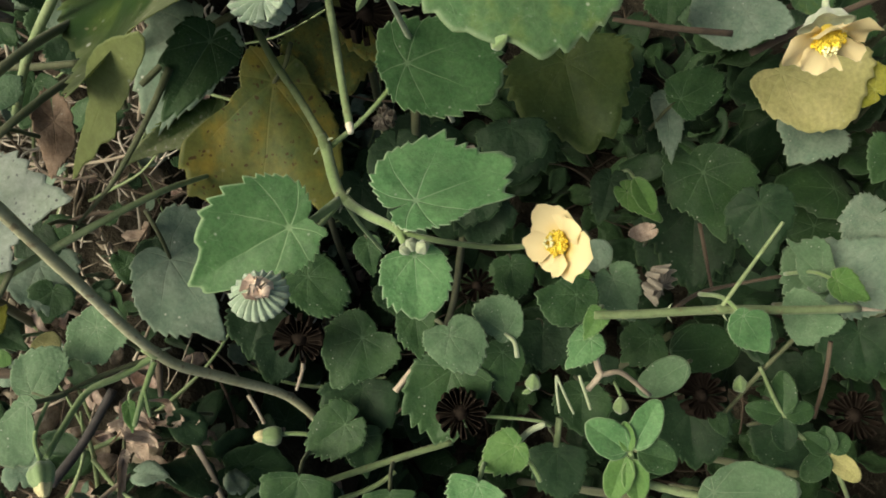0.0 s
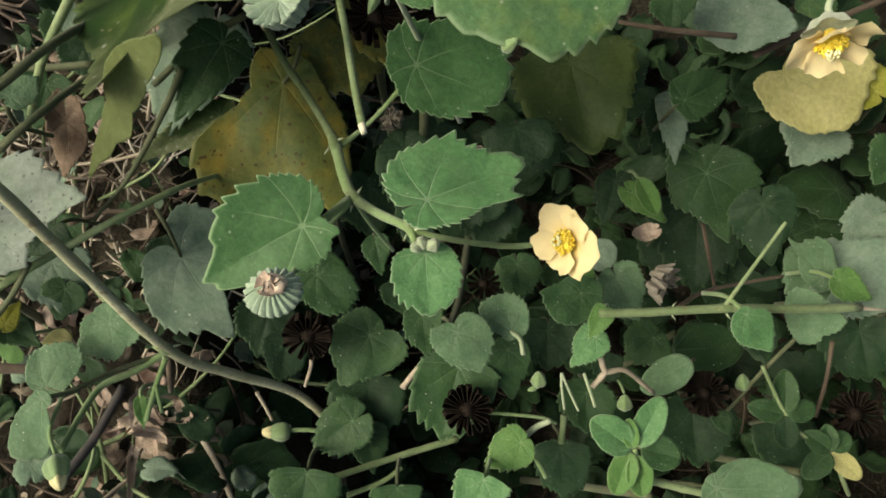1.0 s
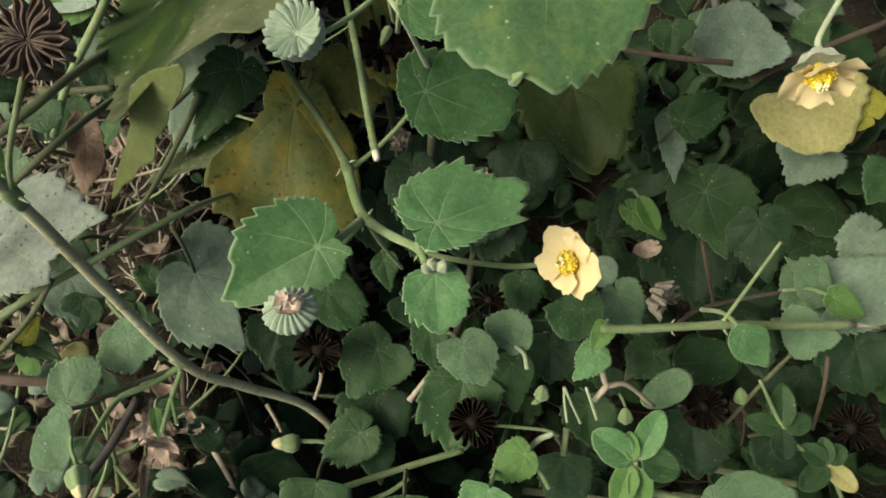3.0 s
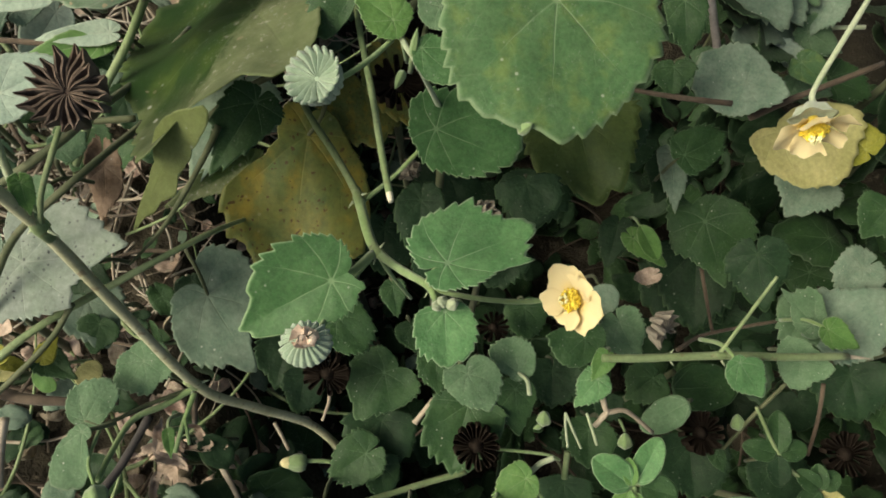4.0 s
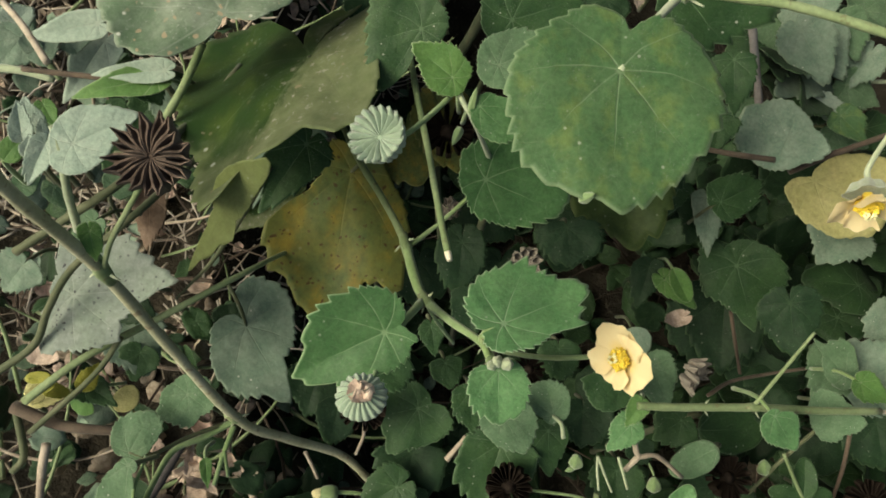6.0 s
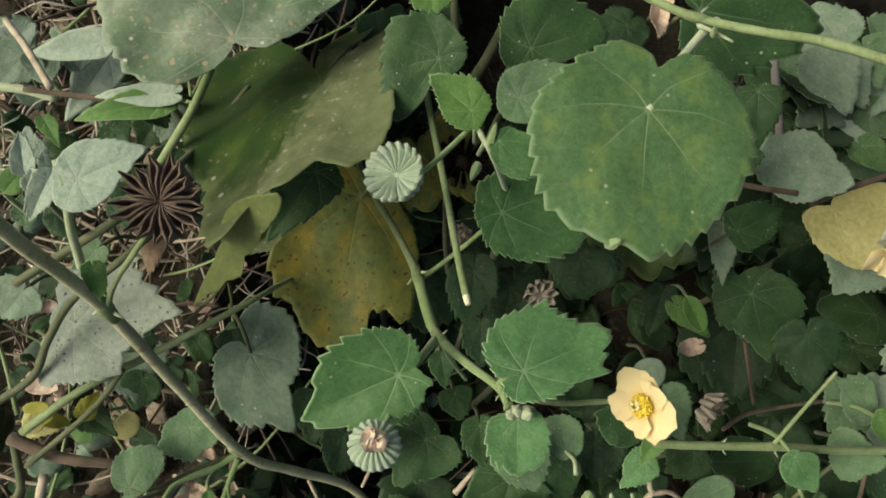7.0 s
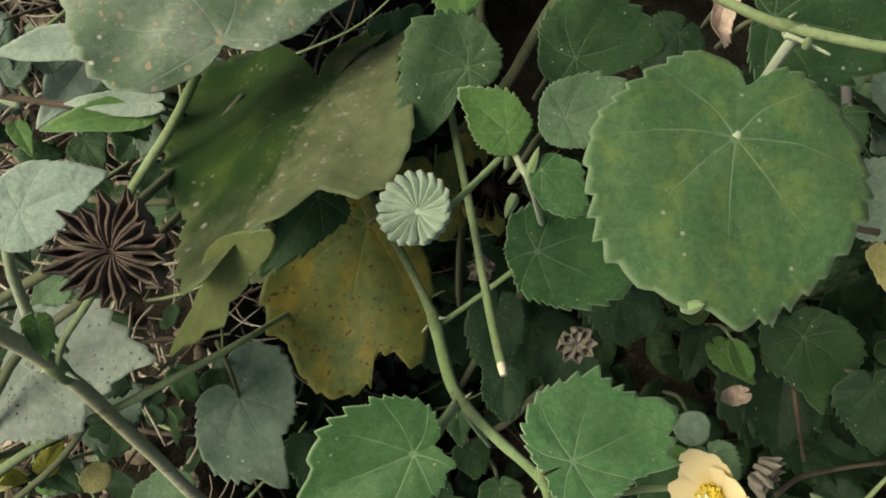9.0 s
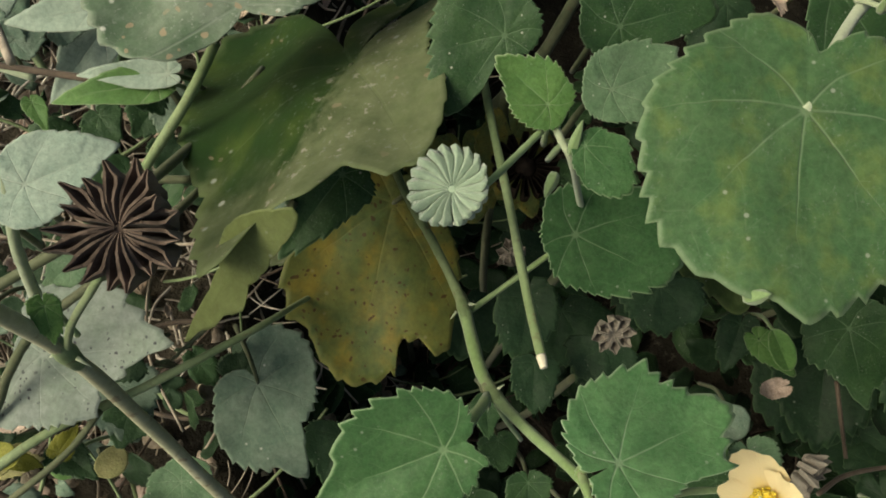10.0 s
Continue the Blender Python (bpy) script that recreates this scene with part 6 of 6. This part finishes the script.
leaf(branch, (-0.1315, -0.0007, 0.0325), (-0.1486, 0.0037, 0.0291), (-0.0609, 0.4439, 0.8940), 0.0082, "dry", label="shrivelled pinkish brown dead leaf", back=0.4, tooth=0.3, cup=0.8, wave=0.5, fold=0.6)
leaf(branch, (-0.1427, 0.0155, 0.0448), (-0.1581, 0.0250, 0.0439), (-0.2261, -0.2819, 0.9324), 0.0051, "dry", label="shrivelled pinkish brown dead leaf", back=0.4, tooth=0.3, cup=0.8, wave=0.5, fold=0.6)
leaf(branch, (-0.1580, 0.0079, 0.0413), (-0.1642, -0.0089, 0.0296), (0.4108, -0.6183, 0.6700), 0.0063, "dry", label="shrivelled pinkish brown dead leaf", back=0.4, tooth=0.3, cup=0.8, wave=0.5, fold=0.6)
leaf(branch, (-0.1505, 0.0238, 0.0359), (-0.1601, 0.0347, 0.0417), (0.4076, -0.1207, 0.9051), 0.0061, "dry", label="shrivelled pinkish brown dead leaf", back=0.4, tooth=0.3, cup=0.8, wave=0.5, fold=0.6)
leaf(branch, (-0.1329, 0.0273, 0.0405), (-0.1178, 0.0217, 0.0420), (-0.0094, 0.2309, 0.9729), 0.0076, "dry", label="shrivelled pinkish brown dead leaf", back=0.4, tooth=0.3, cup=0.8, wave=0.5, fold=0.6)
leaf(branch, (-0.1606, 0.0145, 0.0274), (-0.1421, 0.0095, 0.0228), (0.0931, -0.4626, 0.8817), 0.0084, "dry", label="shrivelled pinkish brown dead leaf", back=0.4, tooth=0.3, cup=0.8, wave=0.5, fold=0.6)
leaf(branch, (-0.1658, 0.0209, 0.0298), (-0.1458, 0.0253, 0.0297), (0.0931, -0.4043, 0.9099), 0.0064, "dry", label="shrivelled pinkish brown dead leaf", back=0.4, tooth=0.3, cup=0.8, wave=0.5, fold=0.6)
leaf(branch, (-0.1568, 0.0246, 0.0305), (-0.1695, 0.0197, 0.0310), (0.2459, -0.5513, 0.7972), 0.0063, "dry", label="shrivelled pinkish brown dead leaf", back=0.4, tooth=0.3, cup=0.8, wave=0.5, fold=0.6)
leaf(branch, (-0.1552, 0.0239, 0.0530), (-0.1545, 0.0393, 0.0519), (0.1987, 0.0585, 0.9783), 0.0055, "dry", label="shrivelled pinkish brown dead leaf", back=0.4, tooth=0.3, cup=0.8, wave=0.5, fold=0.6)
leaf(branch, (-0.1506, 0.0279, 0.0529), (-0.1352, 0.0230, 0.0571), (-0.2233, 0.1220, 0.9671), 0.0070, "dry", label="shrivelled pinkish brown dead leaf", back=0.4, tooth=0.3, cup=0.8, wave=0.5, fold=0.6)
knob(shoot, (-0.0421, 0.1116, 0.1781), (0.2825, -0.8849, 0.3703), 0.00200)
knob(shoot, (-0.0316, 0.0839, 0.1933), (0.5062, -0.5619, 0.6542), 0.00181)
knob(shoot, (-0.0117, 0.0625, 0.2221), (0.3574, -0.9250, 0.1288), 0.00123)
knob(branch, (-0.1116, 0.0446, 0.1320), (0.4288, -0.1682, -0.8876), 0.00218)
knob(branch, (-0.1348, 0.0797, 0.2231), (0.1151, -0.2792, -0.9533), 0.00236)
knob(runner, (0.1072, 0.0601, 0.1398), (0.9964, 0.0192, -0.0831), 0.00174)
knob(runner, (0.0861, 0.0592, 0.1390), (0.9985, 0.0406, 0.0364), 0.00152)
knob(broad, (0.0451, 0.1830, 0.2471), (0.9303, -0.3409, 0.1351), 0.00158)
stem(runner, [(0.1646, 0.0628, 0.1302), (0.1697, 0.0626, 0.1291), (0.1771, 0.0626, 0.1270)], 0.00113, 0.00034, TWIG_PALE, "broken_end", "splintered pale broken end")

# more leaves at the edges
leaf(right, (0.1484, 0.2030, 0.1490), (0.1659, 0.1998, 0.1477), (-0.0043, -0.4112, 0.9115), 0.0140, "pale", back=0.5)
leaf(right, (0.1556, 0.1957, 0.1516), (0.1695, 0.1849, 0.1476), (-0.1334, -0.4937, 0.8593), 0.0154, "broad", back=0.5)
leaf(right, (0.1623, 0.2186, 0.1385), (0.1832, 0.2139, 0.1366), (-0.0151, -0.4366, 0.8995), 0.0152, "deep", shape="oval")
leaf(right, (0.1301, 0.2257, 0.1733), (0.1447, 0.2035, 0.1652), (-0.2435, -0.4711, 0.8478), 0.0257, "grey", back=0.5)
stem(right, [(0.1604, 0.2267, 0.1468), (0.1707, 0.2199, 0.1463), (0.1908, 0.2182, 0.1487)], 0.00111, 0.00109, STEM_PALE, "side_stem")
leaf(left, (-0.1587, 0.1161, 0.2437), (-0.1611, 0.1266, 0.2475), (0.3610, -0.2443, 0.9000), 0.0074, "pale", back=0.4, fold=0.3)
leaf(left, (-0.1521, 0.1101, 0.2446), (-0.1551, 0.1155, 0.2466), (0.3060, -0.1677, 0.9372), 0.0086, "pale", back=0.4, fold=0.4)
leaf(left, (-0.1546, 0.1178, 0.2389), (-0.1568, 0.1246, 0.2414), (0.3369, -0.2238, 0.9146), 0.0050, "pale", back=0.4)
leaf(left, (-0.1706, 0.1126, 0.2320), (-0.1646, 0.1207, 0.2348), (0.2326, -0.4696, 0.8517), 0.0081, "lime", shape="oval")
stem(left, [(-0.2346, 0.1879, 0.1694), (-0.2193, 0.1868, 0.1689), (-0.2064, 0.1849, 0.1659)], 0.00202, 0.00153, STEM_PALE, "stem")
leaf(left, (-0.1615, 0.1809, 0.1767), (-0.1524, 0.1710, 0.1730), (0.1629, -0.2063, 0.9648), 0.0171, "mid", back=0.5)
leaf(left, (-0.2066, 0.0507, 0.1199), (-0.1891, 0.0540, 0.1208), (-0.0290, -0.1397, 0.9898), 0.0126, "straw", back=0.5)
leaf(left, (-0.1867, 0.0573, 0.1167), (-0.1708, 0.0485, 0.1133), (0.1979, -0.0155, 0.9801), 0.0154, "mid", back=0.5)
leaf(left, (-0.1963, 0.0662, 0.1412), (-0.1853, 0.0634, 0.1401), (0.0944, -0.0337, 0.9950), 0.0106, "dry", label="curled brown dead leaf", cup=0.6)

# leaves at the back of the right side
leaf(right, (0.1538, 0.2371, 0.1665), (0.1650, 0.2226, 0.1569), (-0.1673, -0.6302, 0.7582), 0.0239, "dusty", back=0.6)
leaf(right, (0.1708, 0.2273, 0.1575), (0.1632, 0.2126, 0.1480), (-0.3448, -0.3745, 0.8607), 0.0215, "grey", back=0.6)
leaf(right, (0.1636, 0.2157, 0.1481), (0.1830, 0.2086, 0.1411), (0.0914, -0.5624, 0.8218), 0.0191, "dusty", back=0.6)
leaf(right, (0.1319, 0.2404, 0.1520), (0.1249, 0.2240, 0.1420), (-0.2828, -0.4116, 0.8664), 0.0250, "dusty", back=0.6)
leaf(right, (0.1147, 0.2179, 0.1548), (0.1046, 0.2351, 0.1568), (-0.3087, -0.2882, 0.9064), 0.0215, "mid", back=0.6)
leaf(right, (0.1428, 0.2448, 0.1641), (0.1331, 0.2623, 0.1662), (-0.3580, -0.3071, 0.8818), 0.0296, "grey", back=0.6)
leaf(right, (0.1699, 0.2496, 0.1602), (0.1855, 0.2635, 0.1607), (0.0381, -0.0823, 0.9959), 0.0273, "dusty", back=0.6)
leaf(right, (0.1620, 0.1975, 0.1363), (0.1815, 0.1921, 0.1299), (0.1416, -0.5025, 0.8529), 0.0194, "dusty", back=0.6)
leaf(right, (0.1118, 0.2027, 0.1387), (0.1268, 0.1910, 0.1301), (0.0160, -0.5808, 0.8139), 0.0222, "dusty", back=0.6)
leaf(right, (0.1407, 0.2029, 0.1331), (0.1293, 0.2137, 0.1329), (-0.3093, -0.3069, 0.9001), 0.0169, "mid", back=0.6)

# small leaves and curls of the left side
leaf(left, (-0.1793, 0.1150, 0.2063), (-0.1750, 0.1257, 0.2059), (0.4077, -0.1235, 0.9047), 0.0094, "dusty", back=0.6)
leaf(left, (-0.1739, 0.1195, 0.1973), (-0.1681, 0.1124, 0.1904), (0.4704, -0.3868, 0.7932), 0.0106, "dusty", back=0.6)
leaf(left, (-0.1687, 0.1142, 0.1741), (-0.1806, 0.1053, 0.1667), (-0.0710, -0.5726, 0.8167), 0.0137, "dusty", back=0.6)
leaf(left, (-0.2271, 0.2072, 0.1550), (-0.2164, 0.2179, 0.1545), (0.3692, -0.3256, 0.8704), 0.0188, "grey", back=0.6)
leaf(left, (-0.2169, 0.2190, 0.1485), (-0.2028, 0.2302, 0.1481), (0.3163, -0.3670, 0.8748), 0.0166, "grey", back=0.6)
leaf(left, (-0.2386, 0.2192, 0.1595), (-0.2306, 0.2287, 0.1585), (0.4371, -0.2799, 0.8548), 0.0162, "pale", back=0.6)
leaf(left, (-0.1555, 0.1247, 0.1883), (-0.1477, 0.1331, 0.1870), (0.3549, -0.1825, 0.9169), 0.0132, "dusty", back=0.6)
leaf(left, (-0.2024, 0.0994, 0.1585), (-0.2138, 0.0888, 0.1506), (-0.0007, -0.5969, 0.8023), 0.0213, "grey", back=0.6)
leaf(left, (-0.2007, 0.0496, 0.1300), (-0.1949, 0.0587, 0.1290), (0.3157, -0.0921, 0.9444), 0.0083, "straw", back=0.6)
leaf(left, (-0.1935, 0.0523, 0.1309), (-0.1857, 0.0510, 0.1261), (0.5121, -0.0992, 0.8532), 0.0073, "lemon", back=0.6)
leaf(left, (-0.1842, 0.0567, 0.1217), (-0.1804, 0.0672, 0.1212), (0.3067, -0.0621, 0.9498), 0.0101, "lemon", back=0.6)
leaf(old, (-0.0638, 0.2111, 0.1870), (-0.0574, 0.2262, 0.1924), (0.0796, -0.3683, 0.9263), 0.0286, "mid", back=0.6)
leaf(upper, (-0.0533, 0.2045, 0.1792), (-0.0625, 0.1932, 0.1752), (0.0482, -0.3713, 0.9273), 0.0202, "deep", back=0.6)
leaf(upper, (-0.0436, 0.2454, 0.1674), (-0.0308, 0.2395, 0.1652), (-0.0327, -0.4141, 0.9097), 0.0196, "deep", back=0.6)
leaf(old, (-0.0848, 0.1497, 0.1835), (-0.1029, 0.1219, 0.1742), (0.1695, -0.4089, 0.8967), 0.0256, "mid", back=0.4)
bud(shoot, (-0.0077, 0.0565, 0.2286), (-0.2591, -0.0656, 0.9636), 0.0044, slim=1.2, material=CALYX, label="white downy young bud")
bud(shoot, (-0.0059, 0.0557, 0.2288), (0.2938, -0.0336, 0.9553), 0.0046, slim=1.2, material=CALYX, label="white downy young bud")
bud(shoot, (-0.0091, 0.0556, 0.2283), (-0.4649, -0.2026, 0.8619), 0.0040, slim=1.2, material=CALYX, label="white downy young bud")


# ---- ground and litter ----
def ground_height(x, y):
    n = noise.noise(Vector((x * 6, y * 6, 3.1))) * 0.012 + noise.noise(Vector((x * 21, y * 21, 7.7))) * 0.005
    shift = 0.05 * max(0.0, min(1.0, (0.07 - y) / 0.06))
    left = max(0.0, min(1.0, (shift - 0.085 - x) / 0.09))
    left = left * left * (3 - 2 * left)
    back = max(0.0, min(1.0, (y - 0.12) / 0.2))
    return n - 0.24 + left * (0.24 + 0.05 * back)


def ground():
    near = [i * 0.012 for i in range(-50, 51)]
    far = [0.8, 1.2, 2.0, 4.0, 9.0, 20.0, 60.0, 200.0]
    xs = [-v for v in reversed(far)] + near + far
    ys = xs
    verts, faces = [], []
    for y in ys:
        for x in xs:
            verts.append((x, y + 0.1, ground_height(x, y + 0.1) if max(abs(x), abs(y)) < 0.7 else 0.0))
    w = len(xs)
    for j in range(len(ys) - 1):
        for i in range(w - 1):
            a = j * w + i
            faces.append((a, a + 1, a + w + 1, a + w))
    ob = new("ground", mesh_of("ground", verts, faces, SOIL))
    return tagged(ob, "bare brown soil under the thicket", "soil", kind="structure")


ground()


def joined(name, pieces, material, label, category):
    """Many small pieces as one object. pieces: (vertices, faces) pairs."""
    verts, faces = [], []
    for v, f in pieces:
        o = len(verts)
        verts += [tuple(p) for p in v]
        faces += [tuple(i + o for i in q) for q in f]
    ob = new(name, mesh_of(name, verts, faces, material))
    return tagged(ob, label, category, kind="stuff")


def straws(count, box, rng, lo, hi, r):
    out = []
    for _ in range(count):
        x, y = rng.uniform(box[0], box[1]), rng.uniform(box[2], box[3])
        a, l = rng.uniform(0, 6.28), rng.uniform(lo, hi)
        z = ground_height(x, y) + rng.uniform(0.002, 0.022)
        p = [(x, y, z), (x + l / 2 * math.cos(a), y + l / 2 * math.sin(a), z + rng.uniform(-0.002, 0.008)),
             (x + l * math.cos(a + 0.2), y + l * math.sin(a + 0.2), z + rng.uniform(-0.004, 0.010))]
        out.append(tube_data(p, r * rng.uniform(0.5, 1.1), r * rng.uniform(0.4, 0.9), 5, 3, 0.1, rng.random()))
    return out


rng = random.Random(11)
joined("straw_litter", straws(420, (-0.40, -0.06, -0.10, 0.46), rng, 0.012, 0.04, 0.0007), TWIG_PALE, "pale dry straws and stalk bits on the soil", "litter")
joined("dead_grass", straws(900, (-0.42, -0.10, 0.10, 0.46), rng, 0.010, 0.04, 0.0009), STRAW, "bleached dead grass and stalks on the soil", "litter")
joined("twig_litter", straws(200, (-0.45, 0.40, -0.20, 0.50), rng, 0.02, 0.09, 0.0012), TWIG, "brown dry twig bits on the soil", "litter")


def tangle(count, box, rng, r):
    """Thin crossing stems above the soil."""
    out = []
    for _ in range(count):
        x, y = rng.uniform(box[0], box[1]), rng.uniform(box[2], box[3])
        a, l = rng.uniform(0, 6.28), rng.uniform(0.05, 0.14)
        z, rise = ground_height(x, y) + rng.uniform(0.0, 0.04), rng.uniform(0.0, 0.05)
        p = [(x + l * s * math.cos(a + 0.5 * s), y + l * s * math.sin(a + 0.5 * s), z + rise * s + rng.uniform(-0.003, 0.003)) for s in (0.0, 0.35, 0.7, 1.0)]
        out.append(tube_data(p, r * rng.uniform(0.6, 1.3), r * rng.uniform(0.3, 0.7), 6, 4, 0.08, rng.random()))
    return out


# woody stems that carry the plants up from the soil
for host, at in ((shoot, (-0.062, 0.170, 0.140)), (branch, (-0.060, 0.020, 0.050)), (runner, (0.215, 0.075, 0.120)), (broad, (0.215, 0.200, 0.235)), (old, (-0.130, 0.170, 0.170)),
                 (bright, (-0.010, 0.130, 0.180)), (upper, (-0.035, 0.180, 0.190)), (low, (0.000, 0.045, 0.060)), (right, (0.120, 0.070, 0.040)), (deep, (0.010, 0.110, 0.100)),
                 (left, (-0.210, 0.080, 0.100)), (herb, (0.085, -0.010, 0.090)), (herb_two, (0.170, 0.000, 0.050))):
    foot = (at[0] + rng.uniform(-0.03, 0.03), at[1] + rng.uniform(-0.02, 0.03))
    foot = (*foot, ground_height(*foot) - 0.01)
    half = ((at[0] + foot[0]) / 2 + rng.uniform(-0.008, 0.008), (at[1] + foot[1]) / 2, (at[2] + foot[2]) / 2)
    stem(host, [at, half, foot], 0.0018, 0.0030, STEM_DARK, "root_stem")

joined("dry_stem_tangle", tangle(70, (-0.38, -0.10, -0.06, 0.42), rng, 0.0011), TWIG_PALE, "thin pale dry stems tangled above the litter", "stems")
joined("brown_stem_tangle", tangle(110, (-0.38, 0.30, -0.06, 0.42), rng, 0.0012), TWIG, "thin brown dry stems tangled in the shade", "stems")
joined("green_stem_tangle", tangle(60, (-0.38, -0.08, -0.06, 0.42), rng, 0.0013), STEM, "thin green stems tangled above the litter", "stems")


def leaf_mass(name, count, place, kinds, label, category, rng, size, seg=48, rings=3, curl=1.0, lean=24):
    """A mass of leaves nobody could count, one object for each colour. place: gives the next point."""
    for kind in kinds:
        shapes = []
        for k in range(8):
            me = leaf_mesh("pattern", 1.0, rng.uniform(0.9, 1.3), LEAVES[kind], shape=("mallow", "round")[k % 2], wave=0.09, cup=rng.uniform(-0.2, 0.3) * curl, seg=seg, rings=rings, thick=0.01)
            co = np.empty(len(me.vertices) * 3)
            me.vertices.foreach_get("co", co)
            layers = []
            for lay in ("blade", "rim"):
                d = np.empty(len(me.loops) * 2, dtype=np.float32)
                me.uv_layers[lay].data.foreach_get("uv", d)
                layers.append(d)
            shapes.append((co.reshape(-1, 3), [tuple(p.vertices) for p in me.polygons], layers))
            bpy.data.meshes.remove(me)
        verts, faces, uvs, o = [], [], ([], []), 0
        for _ in range(count):
            x, y, z = place(rng)
            co, fs, layers = rng.choice(shapes)
            m = np.array(pose(x, y, z, rng.gauss(0, lean), rng.gauss(0, lean), rng.uniform(0, 360)))
            verts.append((co * rng.uniform(*size)) @ m[:3, :3].T + m[:3, 3])
            faces += [tuple(i + o for i in f) for f in fs]
            o += len(co)
            for a, b in zip(uvs, layers):
                a.append(b)
        me = mesh_of(name, np.concatenate(verts).tolist(), faces, LEAVES[kind])
        for lay, store in zip(("blade", "rim"), uvs):
            me.uv_layers.new(name=lay).data.foreach_set("uv", np.concatenate(store))
        tagged(new(name, me), label, category, kind="stuff")


def on_soil(rng):
    x, y = rng.uniform(-0.42, -0.06), rng.uniform(-0.10, 0.46)
    return x, y, ground_height(x, y) + rng.uniform(0.003, 0.018)


def in_shade(rng):
    while True:
        x, y = rng.uniform(-0.22, 0.36), rng.uniform(-0.12, 0.42)
        if x > -0.15 + 0.1 * max(0.0, y - 0.1):
            return x, y, ground_height(x, y) + rng.uniform(0.006, 0.085) * min(1.0, 0.25 + (x + 0.15) / 0.1)


def far_side(rng):
    x, y = rng.uniform(0.15, 0.36), rng.uniform(0.02, 0.36)
    return x, y, rng.uniform(-0.02, 0.07) - 0.25 * max(0.0, 0.19 - x)


def beside(rng):
    x, y = rng.uniform(-0.36, -0.03), rng.uniform(-0.10, 0.42)
    return x, y, ground_height(x, y) + rng.uniform(0.010, 0.075)


def around(rng):
    """Unseen thicket added round the clearing for shade, taller at the back and to the east."""
    while True:
        x, y, z = rng.uniform(-0.72, 0.80), rng.uniform(-0.60, 0.95), rng.uniform(-0.10, 0.55)
        edge = 0.60 + 0.16 * noise.noise(Vector((x * 5, y * 5, 1.3))) - 0.22 * max(0.0, z)
        if math.hypot(x - 0.04, (y - 0.16) * 0.95) > edge or rng.random() < max(0.0, z - 0.25) * 1.6:
            continue
        if z > 0.28 and x < 0.30 and y < 0.42:
            continue
        if abs(x + 0.01) > 0.68 * (0.46 - z) + 0.09 or y < -0.07 or y > 0.13 + 0.95 * max(0.0, 0.46 - z):
            if math.hypot(x, y) > 0.16 and (x > -0.2 or z < 0.05) and (y > -0.05 or z < 0.10):
                return x, y, z


leaf_mass("dry_leaf_litter", 900, on_soil, ("dry",), "curled brown dead leaves on the soil", "litter", rng, (0.004, 0.014), seg=28, curl=4.0, lean=42)
leaf_mass("undergrowth", 300, in_shade, ("deep", "mid"), "leaves deep under the thicket, shade put into their green", "undergrowth", rng, (0.016, 0.030))
leaf_mass("undergrowth", 70, far_side, ("deep", "mid"), "leaves deep under the thicket, shade put into their green", "undergrowth", rng, (0.018, 0.032))
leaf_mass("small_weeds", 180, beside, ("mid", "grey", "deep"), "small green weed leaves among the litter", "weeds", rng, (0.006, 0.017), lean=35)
# Out of view: added to keep side light off the plants
leaf_mass("thicket", 1300, around, ("mid", "deep"), "dense green mallow leaves added out of view for shade", "thicket", rng, (0.028, 0.055), seg=36, rings=2)
